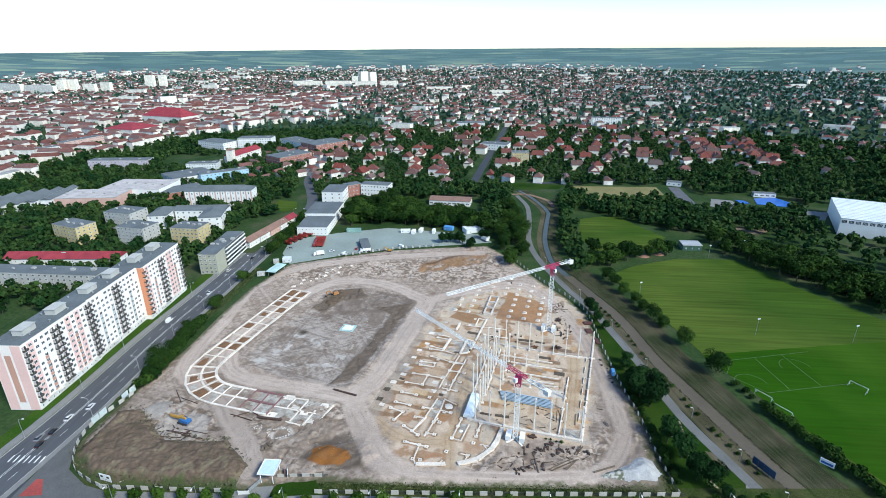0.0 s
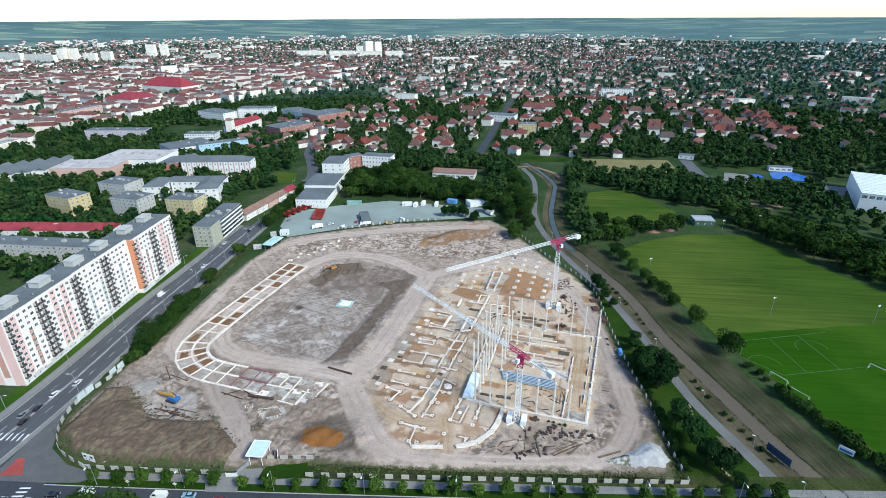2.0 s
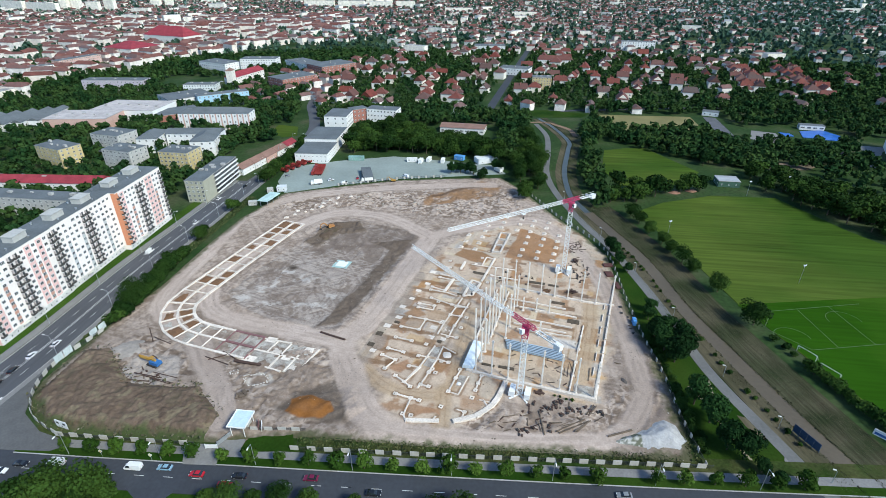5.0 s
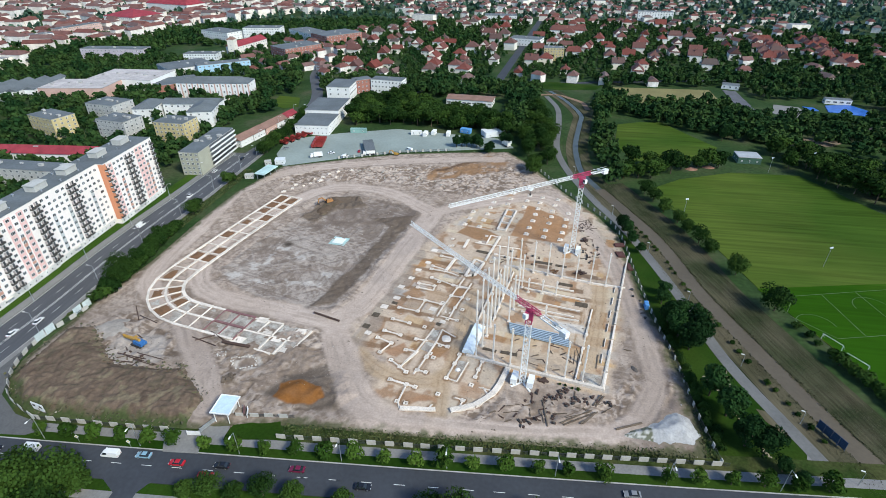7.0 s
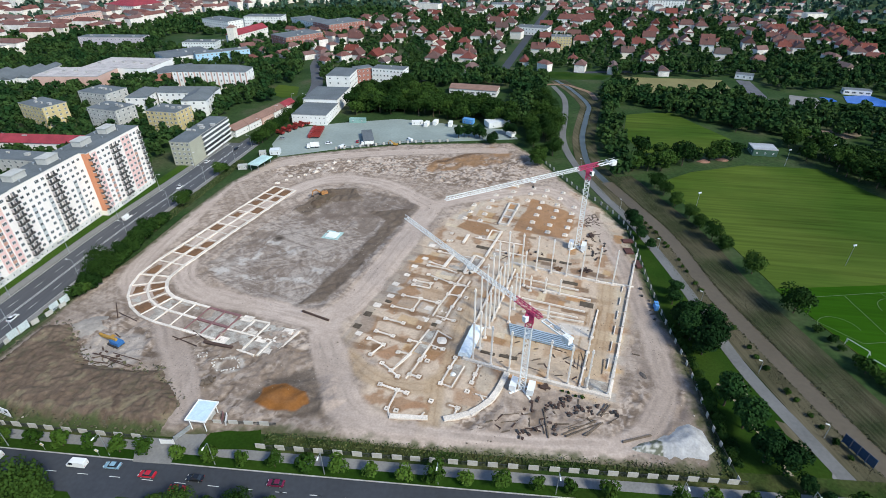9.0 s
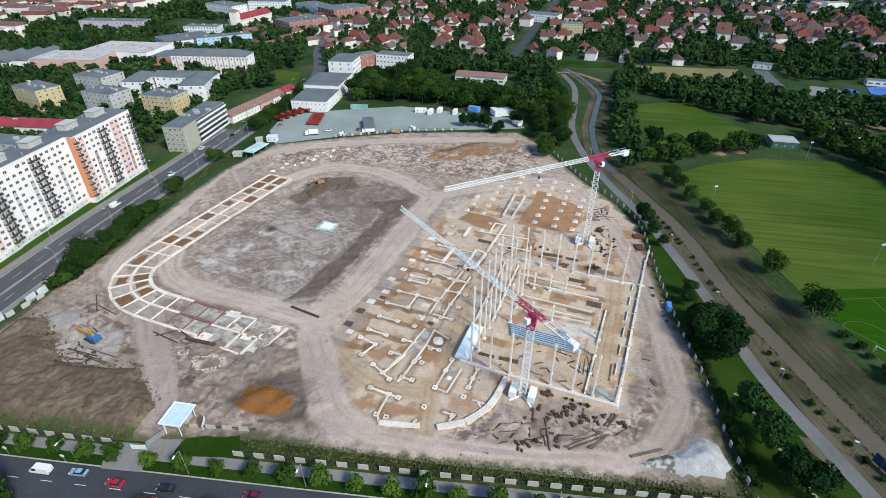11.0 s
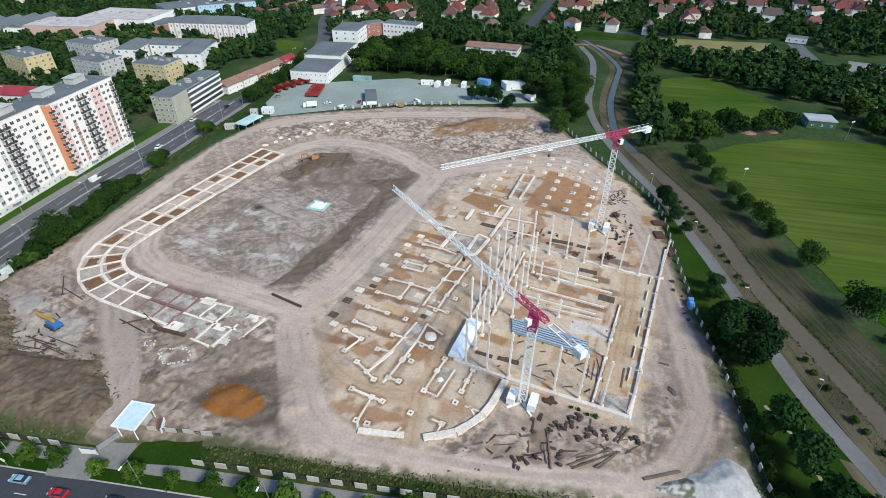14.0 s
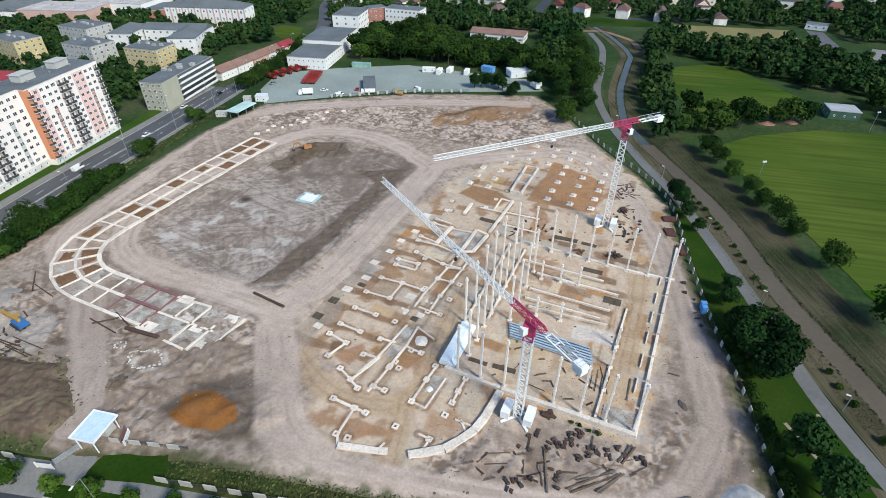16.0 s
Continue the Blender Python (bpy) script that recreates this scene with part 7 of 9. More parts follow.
# dark clutter of plates, timbers and rebar by the crane, and in two more stores
def clutter(poly, n, seed, kinds=("plate_stack", "timber", "rebar_bundle", "crate")):
    r = random.Random(seed)
    for x, y in scatter(poly, n, 1.25, seed):
        k = r.choice(kinds)
        g = Geo()
        rz = r.uniform(0, 180)
        if k == "plate_stack":
            w, d, h = r.uniform(0.25, 0.6), r.uniform(0.15, 0.4), r.uniform(0.2, 0.6)
            t = thing(k, "small stack of dark rusty steel plates", "plate stack", "site clutter", m=pose(x, y, lie(x, y), 0, 0, rz))
            for q in range(3):
                o = r.uniform(-0.12, 0.12)
                g = Geo()
                g.box(-w + o, -d, h * q / 3, w + o, d, h * (q + 0.85) / 3)
                part("plate", g, RUST, t)
            continue
        elif k == "timber":
            L = r.uniform(0.4, 1.7)
            g.box(-L, -0.11, 0, L, 0.11, 0.16)
            g.box(-L * 0.7, 0.2, 0, L * 0.9, 0.36, 0.14)
            lab, m = "weathered timber plank lying on the soil", TIMBER
            rz = r.choice((20, 35, 80, 120)) + r.uniform(-15, 15)
        elif k == "rebar_bundle":
            L = r.uniform(0.7, 2.2)
            t = thing(k, "bundle of rusty reinforcing bars", "rebar bundle", "site clutter", m=pose(x, y, lie(x, y), 0, 0, rz))
            for q in range(4):
                g = Geo()
                g.bar((-L, -0.2 + 0.12 * q, 0.05 + 0.03 * (q % 2)), (L, -0.15 + 0.12 * q, 0.05), 0.09)
                part("bar", g, RUST, t)
            continue
        else:
            w = r.uniform(0.25, 0.5)
            g.box(-w, -w, 0, w, w, w * 0.9)
            g.box(-w - .06, -w - .06, w * 0.9, w + .06, w + .06, w * 0.9 + .1)
            lab, m = "dark steel crate with a lid", DARK
        solo(k, g, m, lab, k.replace("_", " "), "site clutter", m=pose(x, y, lie(x, y), 0, 0, rz))


clutter([site(-20, -4), site(-12, -3), site(-2, -4), site(2, -8), site(-4, -12), site(-12, -19), site(-27, -22), site(-32, -20), site(-26, -12), site(-22, -8)], 34, 5, ("timber", "rebar_bundle", "plate_stack"))
clutter([site(-14, 76), site(-8, 84), site(-10, 96), site(-16, 104), site(-20, 96), site(-18, 84)], 34, 6)
clutter([(-137, 150), (-124, 148), (-120, 154), (-125, 160), (-136, 158)], 22, 8, ("timber", "rebar_bundle", "plate_stack"))
clutter([site(-36, 5), site(-4, 5), site(-4, 18), site(-36, 18)], 18, 9, ("timber", "rebar_bundle"))
clutter([(58, 190), (62, 190), (61, 215), (58, 215)], 6, 10, ("timber", "crate"))
clutter([site(-52, 66), site(-40, 66), site(-30, 75), site(-48, 80)], 14, 12, ("crate", "plate_stack", "rebar_bundle"))
crng = random.Random(77)


def coil_heap(e, n):
    """Dark heap of steel stirrups: a few leaning hoops and a low pile under them."""
    x, y = site(e, n)
    t = thing("stirrup_heap", "dark heap of rusty steel stirrups on the soil", "steel heap", "stirrup heaps", m=pose(x, y, lie(x, y) - 0.05, 0, 0, crng.uniform(0, 180)))
    for k in range(crng.randrange(2, 4)):
        g = Geo()
        w, d, h = crng.uniform(0.4, 0.75), crng.uniform(0.3, 0.5), crng.uniform(0.35, 0.7)
        ox, oy = crng.uniform(-0.7, 0.7), crng.uniform(-0.5, 0.5)
        g.add([(-w, -d, 0), (w, -d * 0.8, 0), (w * 0.9, d, 0), (-w * 0.8, d * 0.9, 0), (-w * 0.7, -d * 0.8, h), (w * 0.8, -d * 0.6, h * 0.8), (w * 0.7, d * 0.8, h), (-w * 0.6, d * 0.6, h * 0.7)],
              [(0, 3, 2, 1), (4, 5, 6, 7), (0, 1, 5, 4), (1, 2, 6, 5), (2, 3, 7, 6), (3, 0, 4, 7)])
        part("steel_lump", g, RUST if k else DARK, t, m=pose(ox, oy, 0, 0, 0, crng.uniform(0, 90)))


for e, n in ((-15.6, -7), (-13.9, -7.1), (-12.5, -5.7), (-11.9, -2.8), (-8.4, -5), (-4.9, -4.6), (-4.3, -6), (-9.9, -8.9), (-13.9, -15.2), (-13.2, -17.1), (-22.8, -20.2), (-21.5, -19.3), (-19.9, -20.1), (-21.7, -21.9),
             (-18.3, -17.9), (-20.3, -6.4), (-17, -9.6), (-2.9, -3), (-1.1, -4.2), (1.2, -4.4), (2, -3.1), (3, -4.3), (-12.7, -3.6), (-8.6, -7.1), (-6.8, -6.3), (-10.8, -3.1)):
    coil_heap(e, n)
# the fan of timbers, and rails and pipes beside it
for e0, n0, e1, n1, w in ((-8.2, -8.9, -2.6, -8.7, 0.16), (-10.9, -17.1, -2.6, -8.9, 0.3), (-9.9, -17.4, -1.3, -9.3, 0.34), (-5.2, -15.2, -0.7, -8.9, 0.34), (-4.5, -15.1, -1.7, -10.5, 0.3), (-17.7, -9.5, -14.4, -19.4, 0.36), (-17.5, -14.1, -15.6, -18.5, 0.2), (0.2, -8.6, 4.5, -3.6, 0.22),
                          (-13.6, -14, -9.7, -12.6, 0.3), (-28.8, -16.4, -24.2, -14, 0.18), (-28.4, -18.6, -23.8, -16.3, 0.18), (-36.1, -24.4, -30.2, -21, 0.16), (-2.3, -6.6, -0.2, -1.3, 0.4), (-1.4, -6.6, 0.7, -1.3, 0.36), (5.6, 23.7, 8.1, 23.7, 0.3), (-2.9, 11.2, -2.9, 18.3, 0.3),
                          (-7.5, 11.1, -10.6, 19.1, 0.16), (-10.7, 10.7, -10.9, 17.9, 0.16), (-9.5, -14.5, -2.9, -9.9, 0.16), (-11.5, -15.6, -5.4, -9.6, 0.14), (-8.8, -16.2, -2.2, -10.2, 0.26), (5.2, -13.6, 12.5, -8.5, 0.5)):
    (x0, y0), (x1, y1) = site(e0, n0), site(e1, n1)
    g = Geo()
    g.bar((-math.hypot(x1 - x0, y1 - y0) / 2, 0, 0.5 * w), (math.hypot(x1 - x0, y1 - y0) / 2, 0, 0.5 * w + 0.04), w, w * 0.8)
    solo("long_timber", g, TIMBER, "long dark timber beam lying on the soil", "timber", "long timbers", m=pose((x0 + x1) / 2, (y0 + y1) / 2, lie((x0 + x1) / 2, (y0 + y1) / 2), 0, 0, math.degrees(math.atan2(y1 - y0, x1 - x0))))
# flat stacks of brown boards along the eastern fence
for x, y, w, d, rz in ((60.6, 250.9, 3.2, 4.6, 96), (59.5, 242.3, 4.6, 3.4, 98), (61.4, 231.6, 5.5, 2.0, 96)):
    t = thing("board_stack", "flat stack of dark red-brown boards by the fence", "board stack", "board stacks", m=pose(x, y, lie(x, y), 0, 0, rz))
    for k in range(4):
        g = Geo()
        g.box(-w / 2 + 0.05 * k, -d / 2, 0.16 * k, w / 2 - 0.04 * k, d / 2, 0.16 * k + 0.14)
        part("board", g, mat("brown_boards", (0.085, 0.036, 0.03), 0.8, 0.5, 0.2, 2, 0.25), t)
# rusty rods laid out on the hall floor
for x0, y0, x1, y1 in ((29.9, 166.9, 31.1, 173), (31, 166.6, 32.2, 172.8), (31.9, 166.4, 33.9, 172.3), (28.6, 167.4, 29.6, 172), (14, 166, 18, 164.6), (10, 170.5, 12.5, 174)):
    g = Geo()
    g.bar((0, 0, 0.08), (math.hypot(x1 - x0, y1 - y0), 0, 0.08), 0.16, 0.12)
    solo("steel_rod", g, RUST, "long rusty steel rod on the hall floor", "rod", "steel rods", m=pose(x0, y0, lie(x0, y0), 0, 0, math.degrees(math.atan2(y1 - y0, x1 - x0))))


def boulder_mesh(seed, name):
    r = random.Random(seed)
    bm = bmesh.new()
    bmesh.ops.create_icosphere(bm, subdivisions=1, radius=1.0)
    for v in bm.verts:
        v.co *= r.uniform(0.7, 1.15)
        v.co.z *= 0.7
    me = bpy.data.meshes.new(name)
    bm.to_mesh(me)
    bm.free()
    return me


# a ring of pale stones round a filled hole, and a smaller one
STONES = [boulder_mesh(90 + k, "stone") for k in range(4)]
for me in STONES:
    me.materials.append(mat("chalky_stone", (0.5, 0.46, 0.41), 0.9, 0.5, 0.15, 3, 0.2, rand=0.2))
for cx, cy, ra, rb, n in ((-84.4, 156, 4.6, 3.2, 46), (-94.2, 159.2, 1.6, 1.2, 12)):
    t = thing("stone_ring", "loose ring of pale stones round a filled hole", "stones", "stone rings", m=pose(cx, cy, lie(cx, cy)))
    for k in range(n):
        a, f, w = 6.2832 * k / n + crng.uniform(-0.1, 0.1), crng.uniform(0.82, 1.12), crng.uniform(0.16, 0.42)
        x, y = ra * f * math.cos(a), rb * f * math.sin(a)
        part("stone", STONES[k % 4], [], t, m=pose(x, y, lie(cx + x, cy + y) - lie(cx, cy) + 0.05, 0, 0, crng.uniform(0, 180)) @ Matrix.Scale(w, 4))
big = boulder_mesh(101, "boulder")
big.materials.append(mat("dark_rock", (0.1, 0.085, 0.075), 0.9, 0.5, 0.2, 3, 0.25))
solo("boulder", big, [], "dark lump of rock beside the haul road", "rock", m=pose(50.3, 166.1, lie(50.3, 166.1) + 0.1, 0, 0, 30) @ Matrix.Diagonal((1.1, 1.9, 0.8, 1)))
# broken timbers and slabs thrown together, and a rusty scrap heap by the wall
for cx, cy, n, m, nm, lab in ((-86.4, 147.4, 9, TIMBER, "debris_heap", "small heap of broken timbers and slabs"), (19, 157.8, 7, RUST, "scrap_heap", "rusty scrap heap in front of the hall wall"), (27.6, 224.7, 6, EARTH, "spoil_heap", "small heap of rust-brown spoil"), (39, 224.6, 12, RUST, "scrap_heap", "dark scrap heap behind the column row"), (44.7, 253.9, 10, RUST, "scrap_heap", "dark scrap heap beside the crane base")):
    t = thing(nm, lab, "heap", "scrap heaps", m=pose(cx, cy, lie(cx, cy), 0, 0, crng.uniform(0, 90)))
    for k in range(n):
        L, w = crng.uniform(0.5, 1.5), crng.uniform(0.18, 0.5)
        g = Geo()
        g.box(-L, -w, 0, L, w, crng.uniform(0.15, 0.4))
        part("plank" if m is TIMBER else "scrap_piece", g, m, t, m=pose(crng.uniform(-1.6, 1.6), crng.uniform(-1.1, 1.1), 0.05 + 0.06 * k, crng.uniform(-8, 8), crng.uniform(-8, 8), crng.uniform(0, 180)))
for x, y in ((28, 155), (26, 156.2), (24.2, 156.8), (30, 154.6)):
    plant("bush", x, y, crng.uniform(0.22, 0.34), "low weedy shrub in front of the hall wall", "wall weeds", lie(x, y) - 0.1)
clutter([(43, 262), (51, 266), (50, 276), (45, 274)], 26, 21, ("timber", "rebar_bundle", "plate_stack"))
# scattered stones and lumps on the soil, past counting
gs = Geo()
spots = [q for q in scatter(SITE, 15000, 0.5, 15) if float(vnoise(*q, 14, 44)) > 0.48]
sx, sy = np.array(spots).T
for x, y, z in zip(sx.tolist(), sy.tolist(), (soil_height(sx, sy) + 0.04).tolist()):
    s = srng.uniform(0.05, 0.2) * (2.0 if srng.random() < 0.06 else 1.0)
    a = srng.uniform(0, 3)
    c, d = math.cos(a) * s, math.sin(a) * s
    gs.add([(x + c, y + d, z), (x - d * 1.3, y + c * 1.2, z), (x - c, y - d, z), (x + d, y - c, z), (x + s * .15, y, z + s * 0.9)], [(0, 1, 4), (1, 2, 4), (2, 3, 4), (3, 0, 4)], 0 if srng.random() < 0.3 else 1)
tagged(part("loose_stones", gs, [mat("pale_stone", (0.35, 0.31, 0.27), 0.9), mat("dark_clod", (0.14, 0.11, 0.085), 0.95)]), "loose pale stones and dark clods on the soil", "stones", kind="stuff")

# ---- tower cranes ----
CRANEW = mat("white_crane_paint", (0.72, 0.72, 0.7), 0.5, 0.4, 0.06, 2, 0.08)
CRANER = mat("red_crane_paint", (0.43, 0.045, 0.11), 0.5, 0.4, 0.08, 2, 0.08)


def lattice(g, p, q, w, bay, rod=0.14, tri=False):
    """Lattice girder of four chords (or three) from p to q with diagonals in each bay."""
    p, q = Vector(p), Vector(q)
    d = q - p
    L = d.length
    d.normalize()
    up = Vector((0, 0, 1)) if abs(d.z) < 0.9 else Vector((0, 1, 0))
    s = d.cross(up).normalized()
    u = s.cross(d).normalized()
    cs = [s * w / 2, -s * w / 2, u * w * 1.05] if tri else [(s + u) * w / 2, (u - s) * w / 2, (-s - u) * w / 2, (s - u) * w / 2]
    n = max(1, round(L / bay))
    for c in cs:
        g.bar(p + c, q + c, rod * 1.5)
    for i in range(n):
        a, b = p + d * L * i / n, p + d * L * (i + 1) / n
        for k in range(len(cs)):
            c0, c1 = cs[k], cs[(k + 1) % len(cs)]
            g.bar(a + c0, b + c1, rod)
            g.bar(a + c0, a + c1, rod * 0.8)


def tower_crane(e, n, mast_h, jib, aim, back, label):
    """Flat-top tower crane at (e, n), its jib aimed by a bearing in the site's axes."""
    t = thing("tower_crane", label, "crane", "tower cranes", m=site_m(e, n, 0.3))
    g = Geo()
    g.bar((-3.2, -3.2, 0.35), (3.2, 3.2, 0.35), 0.6, 0.5)
    g.bar((-3.2, 3.2, 0.35), (3.2, -3.2, 0.35), 0.6, 0.5)
    part("cross_base", g, CRANEW, t)
    for x in (-2.7, 2.7):
        g = Geo()
        for k in range(3):
            g.box(x - 1.0, -2.2, 0.62 + 0.75 * k, x + 1.0, 2.2, 0.62 + 0.75 * k + 0.7)
        part("ballast_block", g, CRANEW, t, "white base ballast")
    g = Geo()
    lattice(g, (0, 0, 0.4), (0, 0, mast_h - 4.5), 1.8, 2.0, 0.12)
    part("mast", g, CRANEW, t, "white lattice mast")
    g = Geo()
    lattice(g, (0, 0, mast_h - 4.5), (0, 0, mast_h), 1.9, 1.5, 0.18)
    g.box(-1.3, -1.3, mast_h - 1.2, 1.3, 1.3, mast_h - 0.2)
    g.tube((0, 0, mast_h - 2.6), (0, 0, mast_h - 1.2), 1.25, 1.25, 16)
    part("slewing_head", g, CRANER, t, "red slewing head")
    a = radians(aim)
    dx, dy = math.cos(a), math.sin(a)
    g = Geo()
    g.box(-0.65, -0.7, 0, 0.65, 0.7, 1.8)
    cab = part("cab", g, CRANEW, t, "white driver's cab", m=pose(-dy * 1.7, dx * 1.7, mast_h - 2.2, 0, 0, aim))
    g = Geo()
    g.box(0.655, -0.6, 0.6, 0.68, 0.6, 1.65)
    part("cab_window", g, GLASS, cab)
    z = mast_h + 0.7
    g = Geo()
    lattice(g, (dx * 6, dy * 6, z), (dx * jib, dy * jib, z + 0.8), 1.25, 1.8, 0.1, True)
    part("jib", g, CRANEW, t, "white lattice jib")
    g = Geo()
    lattice(g, (-dx * 4, -dy * 4, z), (dx * 6, dy * 6, z), 1.4, 1.8, 0.14, True)
    part("jib_root", g, CRANER, t, "red jib root")
    g = Geo()
    for o in (-0.8, 0.8):
        g.bar((-dx * 5 - dy * o, -dy * 5 + dx * o, z), (-dx * back - dy * o, -dy * back + dx * o, z), 0.3, 0.4)
    for k in range(5):
        f = 5 + (back - 5) * k / 4
        g.bar((-dx * f - dy * 0.8, -dy * f + dx * 0.8, z), (-dx * f + dy * 0.8, -dy * f - dx * 0.8, z), 0.2)
    for o in (-1.0, 1.0):
        g.bar((-dx * 5 - dy * o, -dy * 5 + dx * o, z + 1.1), (-dx * back - dy * o, -dy * back + dx * o, z + 1.1), 0.07)
    part("counter_jib", g, CRANEW, t, "white counter-jib walkway")
    for k in range(3):
        g = Geo()
        g.box(-0.35, -0.9, -1.5, 0.35, 0.9, 0.5)
        part("counterweight", g, CRANEW, t, "white concrete counterweight", m=pose(-dx * (back - 0.5 - 0.8 * k), -dy * (back - 0.5 - 0.8 * k), z, 0, 0, aim))
    g = Geo()
    g.box(-0.8, -0.5, 0, 0.8, 0.5, 0.8)
    part("winch", g, STEEL, t, m=pose(-dx * (back - 5), -dy * (back - 5), z + 0.2, 0, 0, aim))
    f = jib * 0.42
    g = Geo()
    g.box(-0.8, -0.6, -0.6, 0.8, 0.6, -0.2)
    part("trolley", g, CRANEW, t, m=pose(dx * f, dy * f, z, 0, 0, aim))
    g = Geo()
    g.bar((dx * f, dy * f, z - 0.5), (dx * f, dy * f, z - 2.2), 0.08)
    g.box(dx * f - 0.3, dy * f - 0.3, z - 2.9, dx * f + 0.3, dy * f + 0.3, z - 2.2)
    part("hook", g, DARK, t, "hook block on its cable")


tower_crane(-25.5, -4.0, 30.5, 65, math.degrees(math.atan2(36, -53.5)), 15, "white tower crane with a magenta-red slewing head")
tower_crane(-21.2, 86.0, 38.0, 66.5, math.degrees(math.atan2(-49.5, -44.3)), 14, "tall white tower crane with a red slewing head")

# ---- fence round the site ----
PANELM = mat("fence_panel", (0.42, 0.4, 0.36), 0.85, 0.5, 0.1, 2, 0.1)
FENCEM = mat("fence_mesh", (0.05, 0.055, 0.05), 0.7)


def bay_thing(w=1.35, m=None):
    t = thing("fence_bay", "site fence bay with a pale panel and dark bars", "fence", "site fence bays")
    g = Geo()
    g.box(-w, -0.1, 0, w, 0.1, 1.9)
    part("panel", g, m or PANELM, t, "pale concrete fence panel")
    g = Geo()
    b, n = w + 0.05, 7
    comb = [(4.95 - w, 1.42), (4.95 - w, 1.55), (b, 1.55), (b, 1.42)]
    for k in range(n):
        q = b + 0.1 + k * (4.9 - 2 * w - 0.3) / (n - 1)
        comb += [(q, 1.42), (q, 0), (q + 0.08, 0), (q + 0.08, 1.42)]
    n = len(comb)
    g.add([(p, -0.03, q) for p, q in comb] + [(p, 0.03, q) for p, q in comb], [tuple(range(n)), tuple(range(2 * n - 1, n - 1, -1))] + [(i, n + i, n + (i + 1) % n, (i + 1) % n) for i in range(n)])
    part("railing", g, FENCEM, t)
    return t


BAYS = {"wide": bay_thing(), "slim": bay_thing(0.62)}
bay_used = set()


def fence(line, step=5.0, key="wide"):
    pts = smooth_line(line, 0.5)
    acc = step
    for (x0, y0), (x1, y1) in zip(pts, pts[1:]):
        acc += math.hypot(x1 - x0, y1 - y0)
        if acc >= step:
            acc = 0.0
            m = pose(x0, y0, 0.05, 0, 0, math.degrees(math.atan2(y1 - y0, x1 - x0)))
            if key in bay_used:
                copy_thing(BAYS[key], m)
            else:
                bay_used.add(key)
                BAYS[key].matrix_world = m


fence([(-138, 125.8), (-112, 125.6), (-91, 125.8)])
fence([(-60, 126.6), (0, 128), (66, 130.2)])
fence([(67, 131), (65.6, 150), (65.5, 172), (63.8, 193), (63, 221), (62.8, 262), (55.5, 284), (41, 310), (23, 352)], 5.0, "slim")
fence([(-160, 178), (-164.5, 160), (-162.5, 146), (-155, 134.5), (-146, 129), (-139, 126)])
fence([(-75.5, 133), (-61, 134)], 4.5)
# gate, drive, lawn and canopy
g = Geo()
g.prism([(-92.5, 118.6), (-82, 119), (-83, 124.4), (-77.2, 124.8), (-76.4, 133.6), (-84.6, 133.2), (-86, 126.6), (-96, 126.2)], -0.1, 0.16)
solo("gate_drive", g, PAVING, "pale concrete drive through the site gate", "drive", kind="structure")
g = Geo()
g.prism([(-77.0, 124.3), (-75.9, 132.6), (-62.9, 133.9), (-60, 126.1)], -0.1, 0.2)
solo("gate_lawn", g, LAWN, "neat dark green lawn beside the gate", "lawn", kind="structure")
t = thing("gate_canopy", "gatehouse canopy with a pale blue flat roof", "canopy", m=pose(-79.6, 133.4, 0, 0, 0, -2))
g = Geo()
g.box(-3.0, -3.6, 4.4, 3.0, 3.6, 4.75)
rf = part("roof", g, mat("pale_blue_sheet", (0.5, 0.62, 0.68), 0.5, 0.5, 0.08, 2, 0.08), t)
g = Geo()
for a in ((-3.15, -3.75, 3.15, -3.5), (-3.15, 3.5, 3.15, 3.75), (-3.15, -3.5, -2.9, 3.5), (2.9, -3.5, 3.15, 3.5)):
    g.box(a[0], a[1], 4.5, a[2], a[3], 4.95)
part("roof_edge", g, WHITE, rf)
for x, y in ((-2.2, -3.2), (2.2, -3.2), (-2.2, 3.2), (2.2, 3.2)):
    g = Geo()
    g.tube((x, y, 0), (x, y, 4.4), 0.14, 0.14, 8)
    part("post", g, WHITE, t)
g = Geo()
g.box(-2.0, 0.4, 0, 1.6, 3.0, 2.6)
part("booth", g, GREYR, t, "small grey gate booth")
for k, (x, y, rz, L) in enumerate(((-83.5, 128.4, 62, 5.5), (-86.2, 124.9, 4, 4.0), (-74.8, 134.6, 110, 3.5), (-73.5, 134.2, 110, 3.5))):
    g = Geo()
    g.box(-L / 2, -0.06, 0.2, L / 2, 0.06, 1.8)
    g.box(-L / 2, -0.1, 0.0, -L / 2 + 0.2, 0.1, 2.0)
    g.box(L / 2 - 0.2, -0.1, 0.0, L / 2, 0.1, 2.0)
    solo("gate_leaf", g, (STEEL, WHITE, FORMRED, WHITE)[k], "open steel gate leaf of the site entrance", "gate", "gate leaves", m=pose(x, y, 0.15, 0, 0, rz))
t = thing("notice_board", "white site notice board on posts", "sign", m=pose(-138.6, 128.4, 0, 0, 0, -14))
g = Geo()
g.box(-2.6, -0.06, 0.9, 2.6, 0.06, 4.0)
part("board", g, WHITE, t)
for x in (-1.6, 1.2):
    g = Geo()
    g.box(x - 0.5, -0.075, 2.4, x + 0.7, -0.062, 3.2)
    part("lettering_bar", g, DARK, t)
for x in (-2.2, 2.2):
    g = Geo()
    g.tube((x, 0.14, 0), (x, 0.14, 3.8), 0.08, 0.08, 6)
    part("post", g, STEEL, t)
